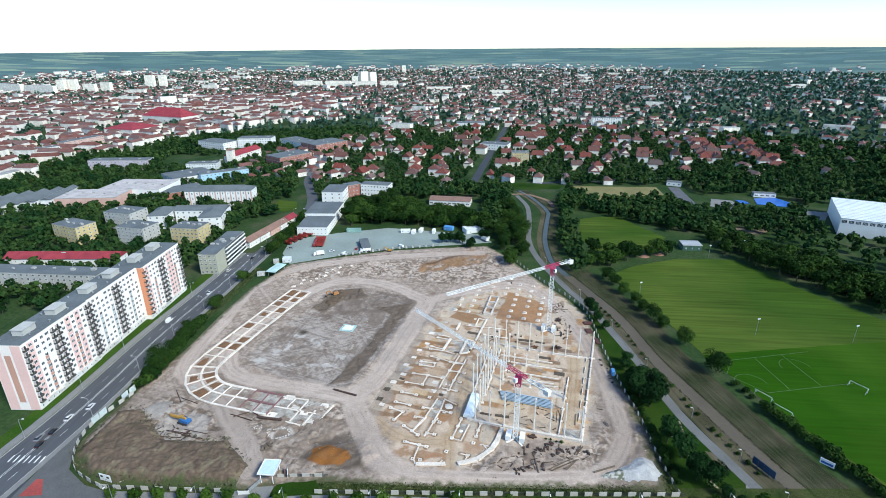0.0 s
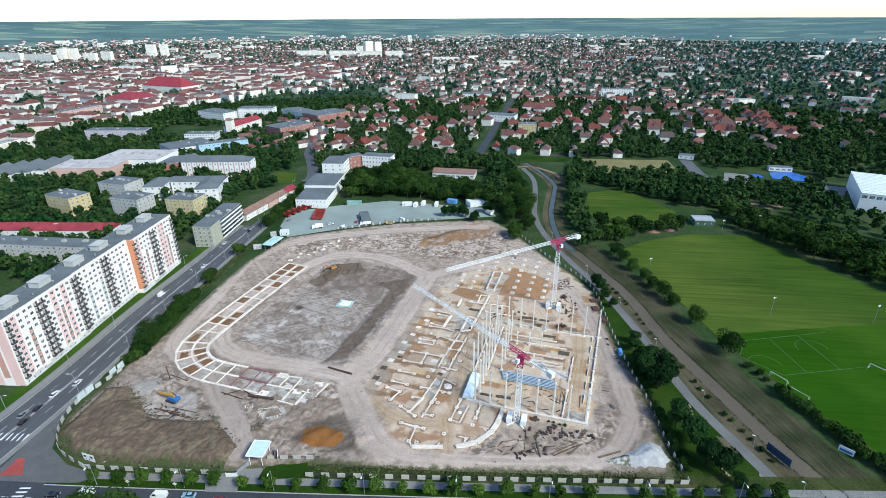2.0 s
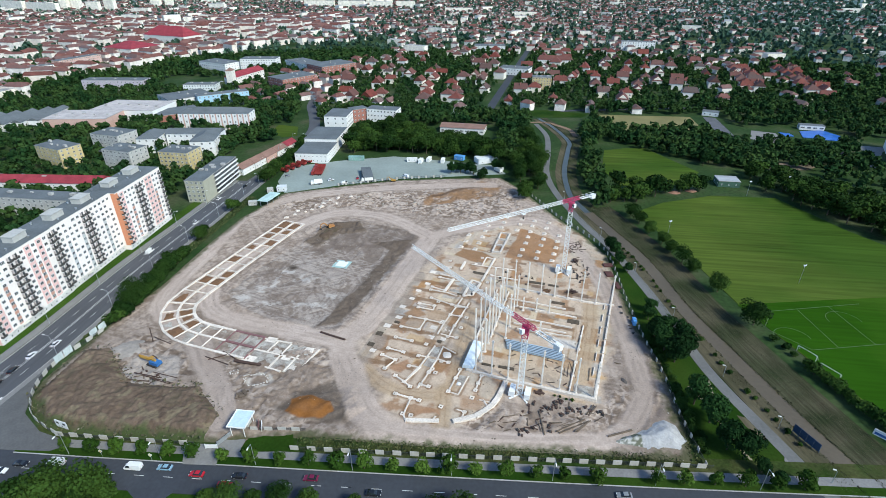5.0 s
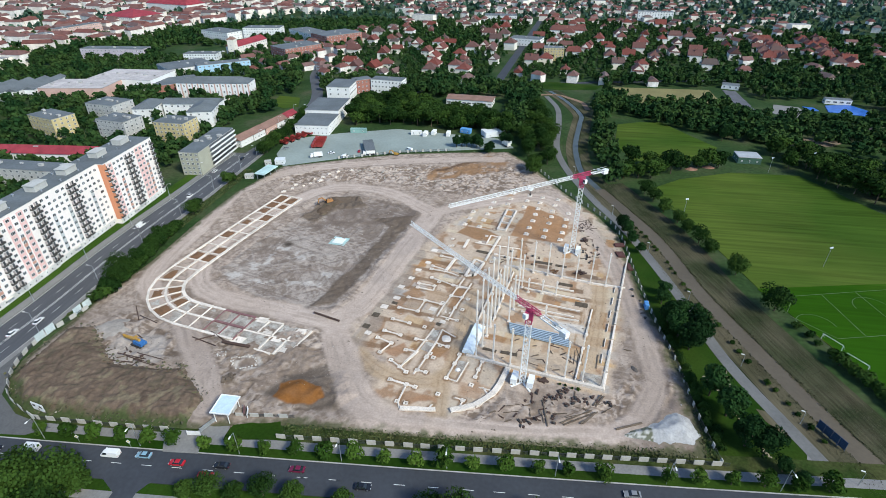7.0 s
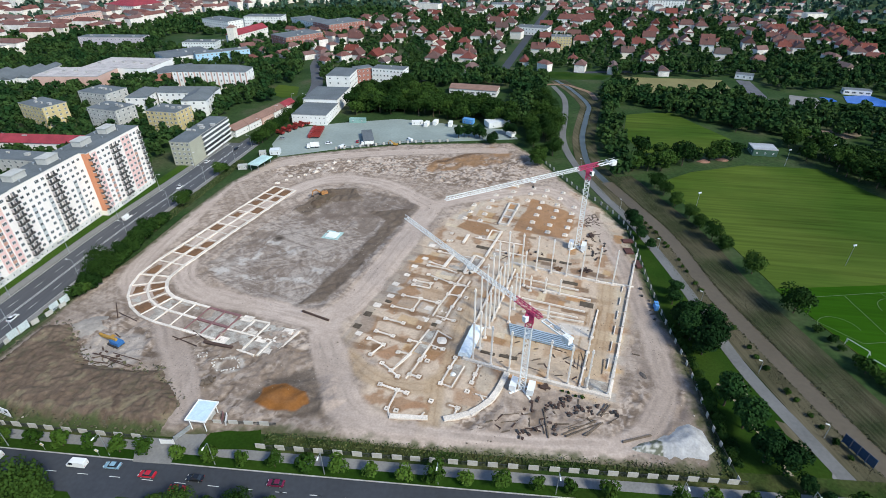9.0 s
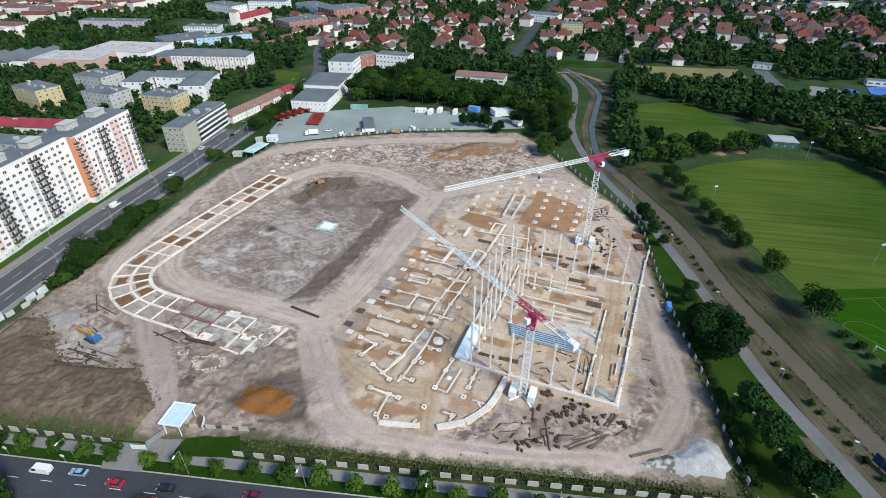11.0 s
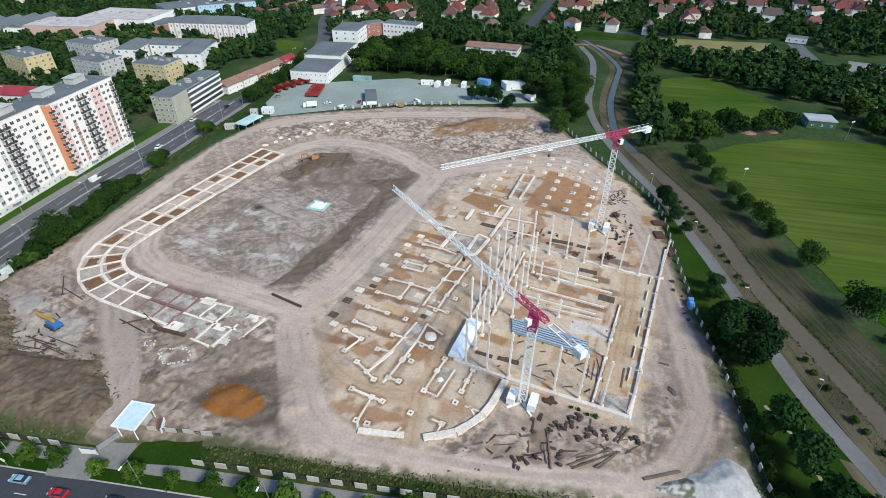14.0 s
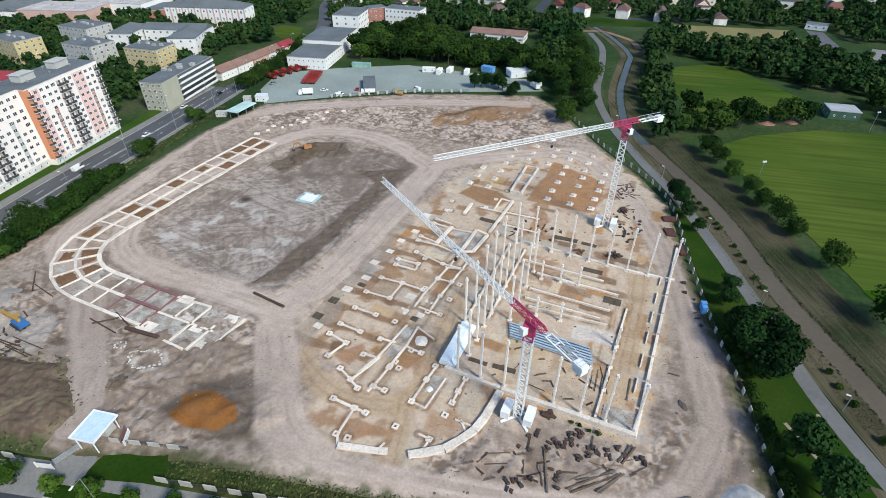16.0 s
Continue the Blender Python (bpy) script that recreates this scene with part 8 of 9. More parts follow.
for k in range(4):
    g = Geo()
    g.box(-1.9, -0.05, 0.4, 1.9, 0.05, 3.4)
    g.box(-1.7, 0.0, 0, -1.6, 0.1, 0.4)
    g.box(1.6, 0.0, 0, 1.7, 0.1, 0.4)
    solo("roadside_billboard", g, mat("pale_panel", (0.5, 0.56, 0.55), 0.6), "pale advertising panel facing the main road", "billboard", "roadside panels", m=pose(-164.2 + (0.6 * k if k < 2 else 1.2 + 0.8 * k), 160 + 4.2 * k if k < 2 else 176 + 4.2 * (k - 2), 0, 0, 0, 84))

# ---- cars ----
TYRE = mat("tyre_rubber", (0.02, 0.02, 0.02), 0.9)
CARGLASS = mat("car_glass", (0.02, 0.025, 0.03), 0.1, spec=0.7)
LAMPW = mat("headlight_glass", (0.7, 0.7, 0.68), 0.2)
LAMPR = mat("tail_light_glass", (0.3, 0.02, 0.02), 0.3)
CARS = {}


def section(g, prof, w0, w1, mi=0):
    """A body from a side profile, narrowed towards the top."""
    zs = [p[1] for p in prof]
    lo, hi = min(zs), max(zs)

    def hw(z):
        return (w0 + (w1 - w0) * (z - lo) / (hi - lo)) / 2
    n = len(prof)
    g.add([(x, -hw(z), z) for x, z in prof] + [(x, hw(z), z) for x, z in prof], [(i, (i + 1) % n, n + (i + 1) % n, n + i) for i in range(n)] + [tuple(range(n))[::-1], tuple(range(n, 2 * n))], mi)


def car_thing(key, paint, label, van=False):
    t = thing("van" if van else "car", label, "van" if van else "car")
    g = Geo()
    L = 5.2 if van else 4.4
    if van:
        section(g, [(-2.6, 0.35), (2.55, 0.35), (2.6, 0.9), (1.9, 1.15), (1.4, 2.05), (-2.5, 2.1), (-2.6, 1.9)], 1.95, 1.7)
    else:
        section(g, [(-2.15, 0.35), (2.15, 0.35), (2.2, 0.65), (1.2, 0.88), (-1.75, 0.95), (-2.2, 0.85)], 1.78, 1.7)
    body = part("body", g, paint, t)
    g = Geo()
    if van:
        section(g, [(1.35, 1.2), (1.92, 1.2), (1.46, 1.95), (0.5, 1.95), (0.5, 1.2)], 1.96, 1.78)
    else:
        section(g, [(-1.75, 0.93), (1.05, 0.9), (0.4, 1.36), (-1.1, 1.38)], 1.66, 1.3)
    part("glazing", g, CARGLASS, t)
    if not van:
        g = Geo()
        section(g, [(-1.05, 1.38), (0.36, 1.36), (0.25, 1.43), (-0.95, 1.44)], 1.28, 1.15)
        part("roof", g, paint, t)
    for x in (-1.35, 1.35):
        for y in (-0.8, 0.8):
            g = Geo()
            g.tube((x, y - 0.11, 0.32), (x, y + 0.11, 0.32), 0.32, 0.32, 12)
            wh = part("wheel", g, TYRE, t)
            g = Geo()
            yy = y + (0.115 if y > 0 else -0.115)
            g.tube((x, yy - 0.01, 0.32), (x, yy + 0.01, 0.32), 0.19, 0.19, 8)
            part("rim", g, STEEL, wh)
    for y in (-0.6, 0.6):
        g = Geo()
        g.box(L / 2 - 0.07, y - 0.2, 0.6, L / 2 + 0.02, y + 0.2, 0.75)
        part("headlight", g, LAMPW, t)
        g = Geo()
        g.box(-L / 2 - 0.02, y - 0.2, 0.65, -L / 2 + 0.08, y + 0.2, 0.82)
        part("tail_light", g, LAMPR, t)
    CARS[key] = [t, True]


def paint(name, c):
    return mat("car_paint_" + name, c, 0.25, 0.5, 0.03, 4, 0.03, spec=0.6)


for key, c, lab in (("red", (0.4, 0.015, 0.025), "red car driving on the asphalt street"), ("black", (0.012, 0.013, 0.016), "black car driving on the asphalt street"), ("white", (0.7, 0.7, 0.7), "white car on the asphalt main road"),
                    ("blue", (0.22, 0.36, 0.45), "pale blue car driving on the street"), ("maroon", (0.14, 0.012, 0.04), "dark maroon car driving on the street"), ("grey", (0.2, 0.21, 0.22), "grey car on the asphalt main road")):
    car_thing(key, paint(key, c), lab)
car_thing("van", paint("van", (0.72, 0.72, 0.7)), "white van on the road", True)


def car(key, x, y, rz):
    t, fresh = CARS[key]
    m = pose(x, y, 0.03, 0, 0, rz)
    if fresh:
        t.matrix_world = m
        CARS[key][1] = False
    else:
        copy_thing(t, m)


for key, x, y, rz in (("van", -106.5, 116.0, 180), ("blue", -96.8, 116.6, 181), ("red", -86, 115.2, 180), ("black", -73, 115.6, 181), ("red", -76, 112.2, 1), ("maroon", -51.5, 116.6, 181), ("van", -131, 115.6, 180), ("black", -32, 113.2, 1), ("grey", 40, 118.4, 182),
                      ("white", -177.4, 161.8, 92), ("black", -178, 153.5, 92), ("grey", -181, 149.5, 92), ("white", -173.2, 169.4, 92), ("black", -177.8, 146, 92), ("grey", -171, 215, 272), ("van", -179.6, 246, 88), ("white", -173, 282, 270), ("white", -164, 388, 268),
                      ("grey", -160.5, 470, 262), ("black", -168, 340, 268), ("white", -176, 318, 88), ("black", -141.5, 114.4, 1), ("white", -146, 111.5, 1), ("red", -152, 109, 30)):
    car(key, x, y, rz)
for k, (x, y) in enumerate(((-112, 357), (-101, 351), (-94, 362), (-60, 368), (8, 388), (-146, 362), (-92, 380))):
    car(("white", "van", "red", "van", "van", "grey", "white")[k], x, y, 20 + 40 * k)
for k in range(9):
    car(("grey", "white", "black", "blue")[k % 4], -356 + 5.2 * k, 690 + 2.2 * k, 60)

# ---- lamps, poles ----
def lamp_thing(h, arm, name, label):
    t = thing(name, label, "street lamp", "street lamps")
    g = Geo()
    g.tube((0, 0, 0), (0, 0, h), 0.12, 0.07, 8)
    part("pole", g, STEEL, t)
    g = Geo()
    g.bar((0, 0, h), (arm, 0, h + 0.35), 0.09)
    part("arm", g, STEEL, t)
    g = Geo()
    g.box(arm - 0.2, -0.17, h + 0.27, arm + 0.75, 0.17, h + 0.45)
    part("lamp_head", g, WHITE, t)
    return t


STREET = lamp_thing(9.0, 1.8, "street_lamp", "tall grey street lamp beside the road")
PATHLAMP = lamp_thing(5.0, 0.5, "path_lamp", "short lamp post beside the canal path")
lamp_new = {"street": True, "path": True}


def lamp(kind, x, y, rz):
    t = STREET if kind == "street" else PATHLAMP
    m = pose(x, y, 0.05, 0, 0, rz)
    if lamp_new[kind]:
        lamp_new[kind] = False
        t.matrix_world = m
    else:
        copy_thing(t, m)


for y in range(150, 470, 32):
    xm, off = np.interp(y, [p[1] for p in WHOLE], [p[0] for p in WHOLE]), 9.4 if y < 345 else 5.8
    lamp("street", float(xm) - off, y, 0)
    lamp("street", float(xm) + off, y + 14 if y < 330 else y, 180)
for x in range(-130, 100, 30):
    ym = np.interp(x, [p[0] for p in SOUTH], [p[1] for p in SOUTH])
    lamp("street", x, float(ym) + 6.0, -90)
for x, y in ((96, 148), (87.5, 172), (80, 208), (73, 246), (102, 128), (63, 284), (49, 336)):
    lamp("path", x, y, 160)
FLOODL = mat("floodlight_glass", (0.75, 0.78, 0.8), 0.2)
for x, y in ((148.7, 241.8), (200, 363), (100, 286.2), (196, 236), (170, 352)):
    t = thing("floodlight_mast", "slim white floodlight mast beside the pitch", "floodlight", "floodlight masts", m=pose(x, y, 0, 0, 0, 20))
    g = Geo()
    g.tube((0, 0, 0), (0, 0, 10), 0.11, 0.07, 8)
    part("pole", g, STEEL, t)
    for k in (-0.45, 0.45):
        g = Geo()
        g.box(k - 0.3, -0.2, 9.7, k + 0.3, 0.2, 10.3)
        part("floodlight", g, FLOODL, t)
# football goals and pitch lines
for x, y, rz in ((127.6, 177, -58), (171, 195, 122), (124.5, 187, -58)):
    t = thing("football_goal", "white football goal frame on the grass", "goal", "football goals", m=pose(x, y, 0.05, 0, 0, rz))
    for a in (-3.66, 3.66):
        g = Geo()
        g.tube((a, 0, 0), (a, 0, 2.44), 0.09, 0.09, 8)
        part("goal_post", g, WHITE, t)
        g = Geo()
        g.bar((a, 0, 2.4), (a, 1.8, 0.05), 0.06)
        part("stay", g, WHITE, t)
    g = Geo()
    g.tube((-3.66, 0, 2.44), (3.66, 0, 2.44), 0.09, 0.09, 8)
    part("crossbar", g, WHITE, t)
LINEM = mat("faded_line_paint", (0.075, 0.12, 0.045), 0.9)
g = Geo()
for a, b in (((125, 217), (167, 226)), ((129, 190.8), (172, 199.5)), ((125, 217), (117, 205)), ((137, 219), (140, 193.4)), ((152, 223), (156, 196)), ((117.5, 203), (129, 190.8))):
    strip(smooth_line([a, b], 6), -0.13, 0.13, 0.065, g)
for cx, cy in ((125, 198), (153, 212)):
    c = [(cx + 7 * math.cos(k * 0.3), cy + 7 * math.sin(k * 0.3)) for k in range(12)]
    strip(c, -0.12, 0.12, 0.066, g)
solo("pitch_marking", g, LINEM, "faded white lines on the football ground", "line marking", kind="structure")
g = Geo()
g.prism([(112, 221), (121, 196), (133, 162), (150, 124), (285, 124), (240, 238), (205, 236), (160, 229)], 0.02, 0.056)
solo("dark_turf", g, mat("watered_turf", (0.02, 0.066, 0.003), 0.95, 0.03, 0.15, 0.6, 0.15, col2=(0.033, 0.078, 0.006), spec=0.03, streak=-3), "darker watered half of the football ground", "pitch", kind="structure")
# panels by the canal and a small billboard
for k in range(4):
    g = Geo()
    g.box(-1.05, -0.05, 0.5, 1.05, 0.05, 3.6)
    g.box(-1.1, -0.08, 0, -0.98, 0.12, 3.7)
    g.box(0.98, -0.08, 0, 1.1, 0.12, 3.7)
    solo("advert_board", g, mat("dark_blue_panel", (0.03, 0.06, 0.11), 0.4), "dark blue advertising panel beside the canal path", "billboard", "blue panels", m=pose(100.6 + 0.95 * k, 146.2 - 2.1 * k, 0, 0, 0, -66))
t = thing("billboard", "white and blue billboard at the pitch edge", "billboard", m=pose(126.5, 146, 0, 0, 0, -45))
g = Geo()
g.box(-2.3, -0.06, 1.0, 2.3, 0.06, 3.4)
part("board", g, WHITE, t)
g = Geo()
g.box(-1.9, -0.08, 1.4, 1.9, -0.065, 2.3)
part("lettering_bar", g, mat("blue_print", (0.05, 0.12, 0.3)), t)
# trodden paths in the grass
for k, line in enumerate(([(78, 151), (80.3, 139), (85, 128)], [(73, 166), (77.5, 156), (78, 151)], [(81.5, 170), (80, 160), (78, 152)])):
    solo("trodden_path", strip(smooth_line(line, 2), -0.45, 0.45, 0.02), mat("trodden_earth", (0.24, 0.2, 0.14), 0.95), "narrow trodden path across the grass", "path", "trodden paths", kind="structure")
g = Geo()
g.prism([(85, 153), (88, 152), (91, 147), (92, 143), (89.5, 143), (86, 148)], -0.1, 0.02)
solo("bare_patch", g, SCRUB, "bare dry patch in the grass", "ground", kind="structure")
g = Geo()
g.prism([(94, 139), (99.5, 131.5), (103, 127), (98, 126), (92, 135)], -0.1, 0.05)
solo("path_forecourt", g, PAVING, "pale paved forecourt where path meets street", "pavement", kind="structure")
g = Geo()
g.prism([(67.5, 132), (95, 131), (92, 145), (83, 172), (75, 218), (66, 262), (63.5, 262), (64.5, 221), (66, 172)], -0.1, 0.005)
solo("park_lawn", g, LAWN, "dark green lawn between fence and canal path", "lawn", kind="structure")

g = Geo()
g.prism([(-105, 109.3), (-89.5, 110.2), (-92.3, 105.5), (-93, 40), (-99.5, 40), (-98.6, 105)], -0.1, 0.135)
solo("south_side_road", g, ASPHALT, "grey asphalt side road joining the street", "road", kind="structure")
for x, y in ((-118.8, 119.3), (-102.6, 119.2)):
    t = thing("road_sign", "white diamond road sign on a thin post", "sign", "diamond signs", m=pose(x, y, 0.1))
    g = Geo()
    g.tube((0, 0, 0), (0, 0, 2.9), 0.05, 0.05, 6)
    part("post", g, STEEL, t)
    g = Geo()
    g.prism([(0, -0.75), (0.75, 0), (0, 0.75), (-0.75, 0)], -0.03, 0.03)
    plate = part("plate", g, WHITE, t, m=pose(0, -0.1, 2.4, 90))
    g = Geo()
    g.prism([(0, -0.45), (0.45, 0), (0, 0.45), (-0.45, 0)], 0.034, 0.044)
    part("plate_face", g, mat("sign_yellow", (0.6, 0.5, 0.22), 0.5), plate)

# junction: zebra crossing and traffic island
for k in range(9):
    g = Geo()
    g.box(-0.3, -1.8, 0, 0.3, 1.8, 0.016)
    solo("zebra_stripe", g, MARKING, "white painted stripe of the zebra crossing", "road marking", "zebra stripes", kind="structure", m=pose(-183.5 + 2.1 * k, 138.6, 0.0, 0, 0, 4))
for k in range(6):
    g = Geo()
    g.box(-1.8, -0.3, 0, 1.8, 0.3, 0.02)
    solo("zebra_stripe", g, MARKING, "white painted stripe of the zebra crossing", "road marking", "zebra stripes", kind="structure", m=pose(-153, 108.8 + 1.6 * k, 0.02, 0, 0, 4))
g = Geo()
g.prism([(-168.5, 131.5), (-164, 131), (-157, 121), (-164, 119.5)], -0.1, 0.012)
solo("junction_asphalt", g, ASPHALT, "asphalt slip lane of the junction", "road", kind="structure")
g = Geo()
g.prism([(-172, 119), (-166, 136), (-160, 138), (-153, 128), (-143, 121), (-130, 119), (-130, 108), (-175, 107)], -0.1, 0.008)
solo("junction_area", g, ASPHALT, "wide asphalt junction of the two roads", "road", kind="structure")
g = Geo()
g.prism([(-165.5, 129), (-163.2, 129), (-158, 122), (-166, 121)], -0.05, 0.16)
solo("traffic_island", g, mat("red_paving", (0.3, 0.06, 0.05), 0.85), "raised triangular island with red paving", "traffic island", kind="structure")

# ---- machines ----
YEL = mat("machine_yellow", (0.4, 0.22, 0.04), 0.5, 0.6, 0.1, 3, 0.1)
MBLUE = mat("machine_blue", (0.035, 0.13, 0.32), 0.6, 0.8, 0.2, 3, 0.2)
MRED = mat("truck_red", (0.24, 0.035, 0.03), 0.5, rand=0.2)


def excavator(x, y, rz, paint_m, label, s=1.0):
    t = thing("excavator", label, "excavator", m=pose(x, y, lie(x, y) if y < 340 else 0.4, 0, 0, rz) @ Matrix.Scale(s, 4))
    for yy in (-1.1, 1.1):
        g = Geo()
        section(g, [(-1.9, 0.1), (1.9, 0.1), (2.2, 0.45), (1.9, 0.8), (-1.9, 0.8), (-2.2, 0.45)], 0.5, 0.5)
        g.v = [(a, b + yy, c) for a, b, c in g.v]
        part("track", g, DARK, t)
    g = Geo()
    section(g, [(-2.1, 0.9), (1.4, 0.9), (1.4, 1.5), (-0.2, 1.9), (-2.1, 1.95)], 2.5, 2.3)
    part("house", g, paint_m, t)
    g = Geo()
    section(g, [(-0.1, 1.4), (1.45, 1.4), (1.3, 2.8), (-0.1, 2.85)], 1.0, 0.95)
    g.v = [(a, b + 0.75, c) for a, b, c in g.v]
    cab = part("cab", g, paint_m, t)
    g = Geo()
    g.box(1.38, 0.35, 1.8, 1.47, 1.15, 2.6)
    part("cab_window", g, CARGLASS, cab)
    g = Geo()
    g.bar((1.2, -0.3, 1.5), (3.6, -0.3, 3.9), 0.5, 0.6)
    g.bar((3.6, -0.3, 3.9), (5.4, -0.3, 3.5), 0.45, 0.55)
    bm_ = part("boom", g, paint_m, t)
    g = Geo()
    g.bar((5.4, -0.3, 3.6), (5.9, -0.3, 1.2), 0.4, 0.45)
    part("stick", g, paint_m, t)
    g = Geo()
    section(g, [(5.3, 0.3), (6.2, 0.2), (6.4, 1.2), (5.6, 1.3)], 1.1, 1.1)
    g.v = [(a, b - 0.3, c) for a, b, c in g.v]
    part("bucket", g, DARK, t)


excavator(-90.5, 279.5, 215, mat("digger_orange", (0.36, 0.17, 0.06), 0.6, 0.6, 0.15, 3, 0.15), "orange tracked excavator on the dark soil heap", 1.0)
t = thing("boring_rig", "yellow and blue boring rig folded on the ground", "boring rig", m=pose(-127.5, 161, lie(-127.5, 161), 0, 0, -18))
for yy in (-1.2, 1.2):
    g = Geo()
    section(g, [(-1.0, 0.1), (3.6, 0.1), (3.9, 0.5), (3.6, 0.9), (-1.0, 0.9), (-1.3, 0.5)], 0.55, 0.55)
    g.v = [(a, b + yy, c) for a, b, c in g.v]
    part("track", g, DARK, t)
g = Geo()
section(g, [(0.2, 1.0), (4.4, 1.0), (4.4, 2.2), (0.2, 2.4)], 2.5, 2.3)
part("engine_housing", g, MBLUE, t, "blue engine housing")
g = Geo()
g.bar((-5.5, 0, 2.0), (2.6, 0, 2.7), 0.8, 0.9)
g.bar((-5.5, 0, 1.6), (-5.5, 0, 2.7), 1.0, 0.5)
part("drill_mast", g, YEL, t, "yellow drill mast")
g = Geo()
g.box(-1.2, 0.4, 1.0, 0.2, 1.5, 2.6)
part("cab", g, YEL, t)


def truck_thing(name, m, label, cab_m, box_h):
    t = thing(name, label, "truck", "depot trucks")
    g = Geo()
    g.box(-4.0, -0.5, 0.7, 3.6, 0.5, 0.95)
    part("chassis", g, DARK, t)
    g = Geo()
    section(g, [(1.9, 0.6), (3.9, 0.6), (3.9, 1.6), (3.6, 2.7), (1.9, 2.7)], 2.4, 2.25)
    cab = part("cab", g, cab_m, t)
    g = Geo()
    g.box(3.72, -1.0, 1.65, 3.93, 1.0, 2.4)
    part("windscreen", g, CARGLASS, cab)
    g = Geo()
    g.box(-4.2, -1.25, 1.0, 1.6, 1.25, 1.15)
    for a in ((-4.2, -1.25, 1.6, -1.12), (-4.2, 1.12, 1.6, 1.25), (-4.2, -1.12, -4.07, 1.12), (1.47, -1.12, 1.6, 1.12)):
        g.box(a[0], a[1], 1.15, a[2], a[3], 1.15 + box_h)
    part("tipper_body", g, m, t)
    for x in (-3.0, -1.7, 2.8):
        for y in (-1.0, 1.0):
            g = Geo()
            g.tube((x, y - 0.17, 0.5), (x, y + 0.17, 0.5), 0.5, 0.5, 12)
            part("wheel", g, TYRE, t)
    return t


TRUCK = truck_thing("tipper_truck", MRED, "red tipper truck parked in the depot yard", MRED, 1.2)
TRUCK.matrix_world = pose(-127.5, 383, 0.05, 0, 0, 185)
for k in range(5):
    copy_thing(TRUCK, pose(-127 + 0.4 * k, 379.6 - 3.2 * k, 0.05, 0, 0, 185 + 2 * (k % 2)))
for k in range(5):
    copy_thing(TRUCK, pose(-151.5 + 2.6 * k, 372 + 5.2 * k, 0.05, 0, 0, 150 + 4 * k))
WTRUCK = truck_thing("flatbed_truck", WHITE, "white box truck parked in the depot yard", WHITE, 2.2)
WTRUCK.matrix_world = pose(-86, 357, 0.05, 0, 0, 195)
copy_thing(WTRUCK, pose(-120, 349, 0.05, 0, 0, 200))
copy_thing(WTRUCK, pose(6.5, 384, 0.05, 0, 0, 120))


def container(x, y, rz, L, w, h, m, label, name="site_container"):
    t = thing(name, label, "container", "site containers", m=pose(x, y, 0.05, 0, 0, rz))
    g = Geo()
    g.box(-L / 2, -w / 2, 0.1, L / 2, w / 2, h)
    n = int(L / 0.6)
    for k in range(n):
        xx = -L / 2 + (k + 0.5) * L / n
        g.box(xx - 0.12, -w / 2 - 0.04, 0.2, xx + 0.12, -w / 2, h - 0.15)
    part("body", g, m, t)
    g = Geo()
    g.box(-L / 2 - 0.05, -w / 2 - 0.08, h, L / 2 + 0.05, w / 2 + 0.05, h + 0.12)
    part("roof", g, m, t)
    for k in (-0.28, 0.28):
        part("window", WIN["small"], [], t, m=pose(k * L, -w / 2 - 0.05, 1.0))


GREENB = mat("green_tin", (0.22, 0.36, 0.32), 0.6)
container(-60, 402, 4, 8, 2.6, 2.8, WHITE, "white site container in the depot yard")
container(-53, 400, 80, 6, 2.6, 2.8, WHITE, "white site container in the depot yard")
container(-47, 404, 78, 6, 2.6, 2.8, WHITE, "white site container in the depot yard")
container(-36, 402, 85, 6, 2.6, 2.8, WHITE, "white site container in the depot yard")
container(-88, 367, -72, 21, 7, 3.4, ROOF_G, "grey-green depot office with a flat roof", "depot_office")
container(-104, 402, 4, 12, 3.4, 3.0, GREENB, "green tin shed at the yard fence", "tin_shed")
container(-23.5, 409, -20, 8, 4, 3.4, mat("blue_tin", (0.1, 0.28, 0.55), 0.5), "blue tin shed at the yard edge", "tin_shed")
container(-3, 406, 25, 16, 9, 4.0, METALR, "white roofed shed at the yard edge", "white_shed")
container(-147, 333, 20, 4, 3, 2.8, GREYR, "small grey kiosk by the site entrance", "kiosk")
container(-140, 336, 10, 6, 4.5, 3.2, METALR, "small pale kiosk with a flat roof", "kiosk")
container(-150, 311, 15, 5, 3, 2.6, GREYR, "grey cabin beside the main road", "kiosk")
container(62.3, 203.4, 95, 1.3, 1.3, 2.4, mat("blue_plastic", (0.08, 0.25, 0.55), 0.5), "blue portable toilet by the site fence", "portable_toilet")
container(62.2, 201.6, 95, 1.3, 1.3, 2.4, mat("blue_plastic", (0.08, 0.25, 0.55), 0.5), "blue portable toilet by the site fence", "portable_toilet")
t = thing("fuel_canopy", "green-white flat canopy on posts", "canopy", m=pose(-140.5, 315, 0, 0, 0, -12))
g = Geo()
g.box(-3.6, -7.5, 4.0, 3.6, 7.5, 4.4)
part("roof", g, mat("pale_green_sheet", (0.45, 0.6, 0.56), 0.5), t)
for x, y in ((-2.6, -6), (2.6, -6), (-2.6, 0), (2.6, 0), (-2.6, 6), (2.6, 6)):
    g = Geo()
    g.tube((x, y, 0), (x, y, 4), 0.14, 0.14, 8)
    part("post", g, STEEL, t)
excavator(-67.5, 357.5, 170, YEL, "small yellow digger beside the yard fence", 0.8)
fence([(-104, 347.5), (-65, 362.4), (-32, 369.6)], 5.0, "slim")
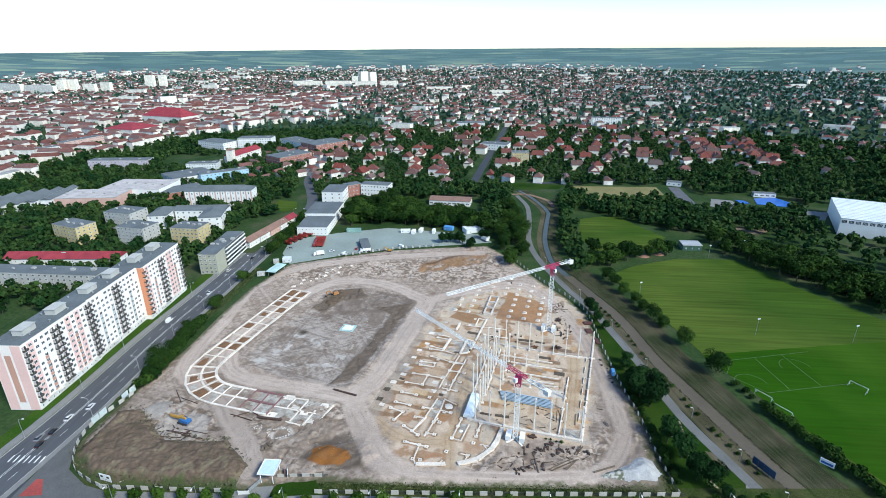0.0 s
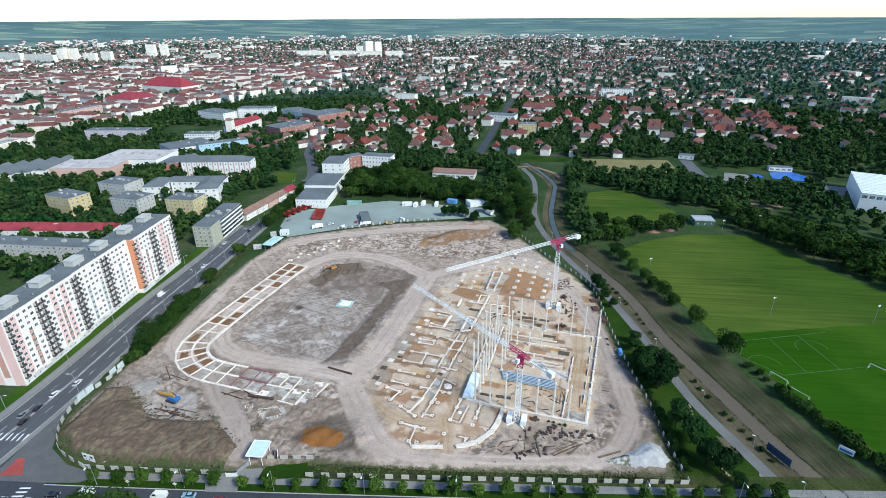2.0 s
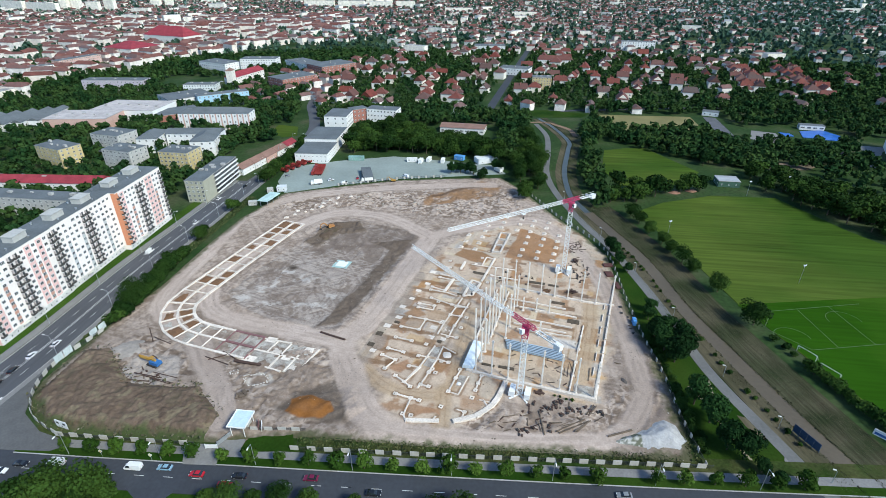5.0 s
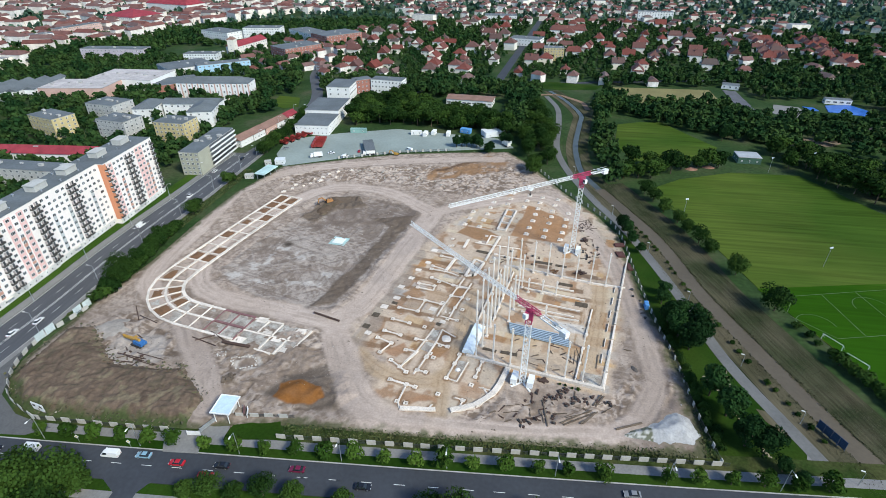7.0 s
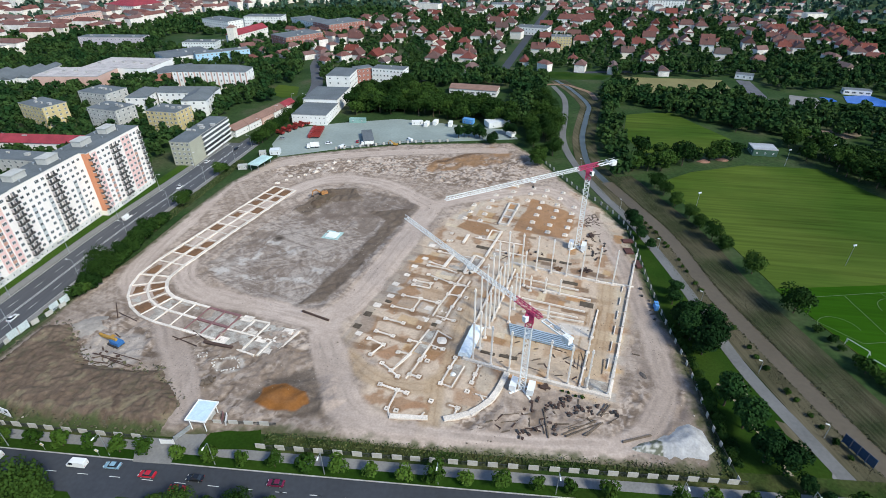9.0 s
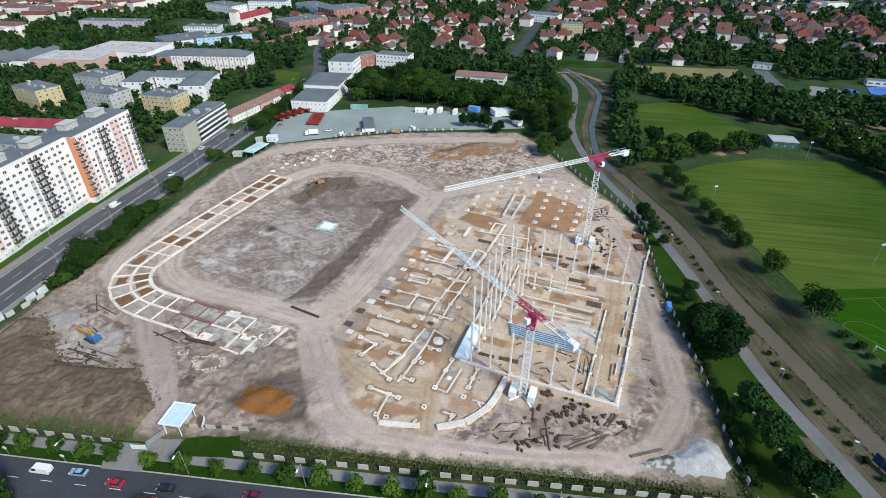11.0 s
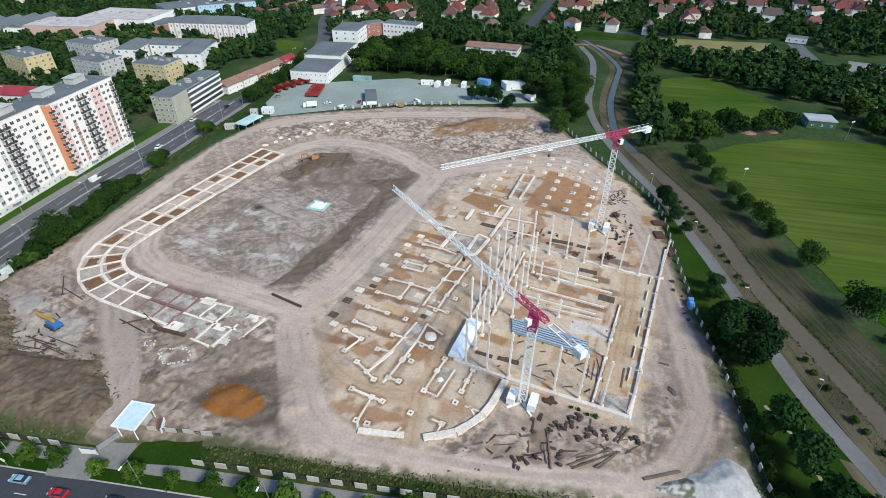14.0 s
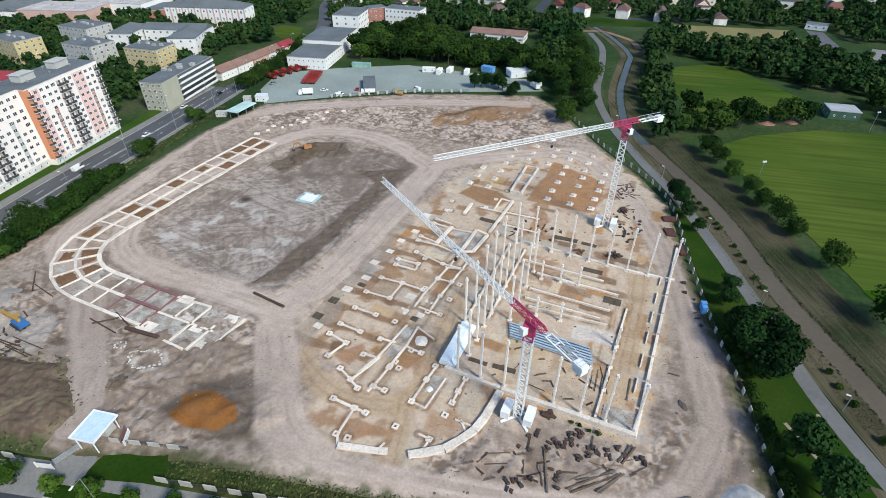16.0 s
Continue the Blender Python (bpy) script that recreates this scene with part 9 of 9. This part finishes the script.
# pools and lido east of the canal
for k, q in enumerate(([(283, 513), (305, 518), (312, 496), (300, 484), (276, 493)], [(262, 508), (270, 505), (270, 496), (262, 496)])):
    g = Geo()
    g.prism(q, -0.1, 0.3)
    solo("swimming_pool", g, mat("pool_blue", (0.03, 0.12, 0.42), 0.3), "bright blue pool basin in the lido", "pool", "lido pools")
g = Geo()
g.prism([(240, 512), (258, 505), (255, 484), (236, 470), (228, 486)], -0.1, 0.15)
solo("lido_terrace", g, PAVING, "pale paved lido terrace", "terrace", kind="structure")
g = Geo()
g.prism([(213, 560), (224, 556), (216, 478), (202, 468)], -0.1, 0.1)
solo("lido_path", g, mat("dark_paving", (0.1, 0.1, 0.11), 0.85), "broad dark paved strip in the lido", "path", kind="structure")
block("lido_house", "low white lido building", (286, 520), (306, 516), 7, 4, 1, WHITE, n=4, ns=1, win="band")
for k in range(2):
    g = Geo()
    c = [(124, 353), (136, 357)][k]
    pts = [(c[0] + 4 * math.cos(a) * (1 + .2 * math.sin(3 * a)), c[1] + 2.2 * math.sin(a)) for a in [0.6 * i for i in range(10)]]
    n = len(pts)
    g.add([(*p, -0.1) for p in pts] + [(c[0], c[1], 1.8)], [(i, (i + 1) % n, n) for i in range(n)])
    smooth(solo("earth_heap", g, mat("reddish_earth", (0.24, 0.13, 0.09), 0.95), "small heap of reddish earth by the pitch", "heap", "earth heaps"))

# ---- weeds and tufts, past counting ----
def tufts(name, line_polys, n, size, m, label, seed, z=0.05):
    rng = np.random.default_rng(seed)
    pts = np.array([q for poly, k in line_polys for q in scatter(poly, k, 0.35, seed)])
    n = len(pts)
    a = rng.random(n) * 6.283
    s = size * (0.5 + rng.random(n))
    dx, dy = np.cos(a) * s, np.sin(a) * s
    h = s * (0.7 + 0.8 * rng.random(n))
    x, y = pts[:, 0], pts[:, 1]
    v = np.stack([np.stack([x - dx, y - dy, np.full(n, z)], -1), np.stack([x + dx, y + dy, np.full(n, z)], -1), np.stack([x + dx * .7 + dy * .5, y + dy * .7 - dx * .5, z + h], -1), np.stack([x - dx * .7 + dy * .5, y - dy * .7 - dx * .5, z + h * 0.9], -1)], 1).reshape(-1, 3)
    me = raw_mesh(name, v, np.arange(4 * n).reshape(-1, 4), [m])
    tagged(new(name, me), label, "weeds", kind="stuff")


def band(line, a, b):
    g = strip(line, a, b, 0)
    n = len(g.v) // 2
    return [(p[0], p[1]) for p in g.v[:n]] + [(p[0], p[1]) for p in g.v[n:][::-1]]


DRYT = mat("dry_weeds", (0.105, 0.094, 0.058), 0.95, 0.1, 0.15, 1.2, 0.15, island=0.2, col2=(0.07, 0.068, 0.036))
GREENT = mat("green_weeds", (0.028, 0.058, 0.012), 0.9, 0.1, 0.25, 1.2, 0.25, island=0.3, col2=(0.075, 0.08, 0.03))
NEARC = [p for p in CANAL if p[1] < 330]
tufts("bank_weeds", [(band(NEARC, 3.8, 17.5), 9000), (band(NEARC, -9.0, -3.8), 3500)], 0, 0.13, DRYT, "dry weeds and reeds on the canal banks", 61)
SF = [p for p in SOUTH if -150 < p[0] < 70]
SF2 = [p for p in SOUTH if -62 < p[0] < 68]
tufts("fence_weeds", [(band(SF2, -17.5, -12.6), 6500), ([(-161, 140), (-148, 130.5), (-137, 127.5), (-90, 127.5), (-92, 130), (-136, 130), (-146, 133), (-157, 142)], 3500), ([(63, 132), (66.5, 132), (66.4, 172), (63.5, 172)], 1500), (band([p for p in MAIN if 170 < p[1] < 330], 11.2, 17), 5000), ([(40, 131.5), (52, 131.5), (44, 140), (38, 137)], 300)], 0, 0.27, GREENT, "green weeds along the site fence", 62)
tufts("heap_weeds", [(HEAP, 900)], 0, 0.4, DRYT, "sparse dry weeds on the soil heap", 63, 1.6)

# dark tufts along the water's edge, added to stand for the steep banks' shade
EDGE_TUFTS = mat("bank_shade_tufts", (0.028, 0.036, 0.014), 0.95, 0.1, 0.2, 1.2, 0.2, island=0.3, col2=(0.05, 0.05, 0.022))
tufts("water_edge_reeds", [(band(NEARC, 2.9, 4.1), 6000), (band(NEARC, -3.9, -3.1), 2600), (band([p for p in CANAL if p[1] > 330], -2.7, -1.8), 900), (band([p for p in CANAL if p[1] > 330], 1.8, 2.7), 900)], 0, 0.22, EDGE_TUFTS, "dark tufts along the water's edge, added for the steep banks' shade", 65)
# worn ground and paving in the lido park, and the earth rim at the canal bend
for q in ([(210, 419), (234, 423), (250, 416), (235, 406), (208, 405)], [(285, 457), (309, 451), (293, 427), (278, 426)]):
    g = Geo()
    g.prism(q, -0.1, 0.06)
    solo("worn_ground", g, mat("worn_earth", (0.2, 0.15, 0.11), 0.95, 0.15, 0.2, 1.0, 0.2, col2=(0.11, 0.1, 0.055)), "bare reddish worn ground between park trees", "ground", kind="structure")
g = Geo()
g.prism([(301, 475), (331, 467), (319, 455), (289.5, 415), (287, 418), (313, 455), (297, 464)], -0.1, 0.09)
solo("hall_forecourt", g, PAVING, "grey paved way to the sports hall", "pavement", kind="structure")
solo("earth_rim", strip(smooth_line([(35, 523), (53, 525.5), (66, 513), (74, 500), (76, 480)], 3), -2.2, 2.2, 0.09), mat("rim_earth", (0.22, 0.14, 0.09), 0.95, 0.2, 0.2, 1.2, 0.2), "bare earth rim at the bend of the canal", "bank", kind="structure")
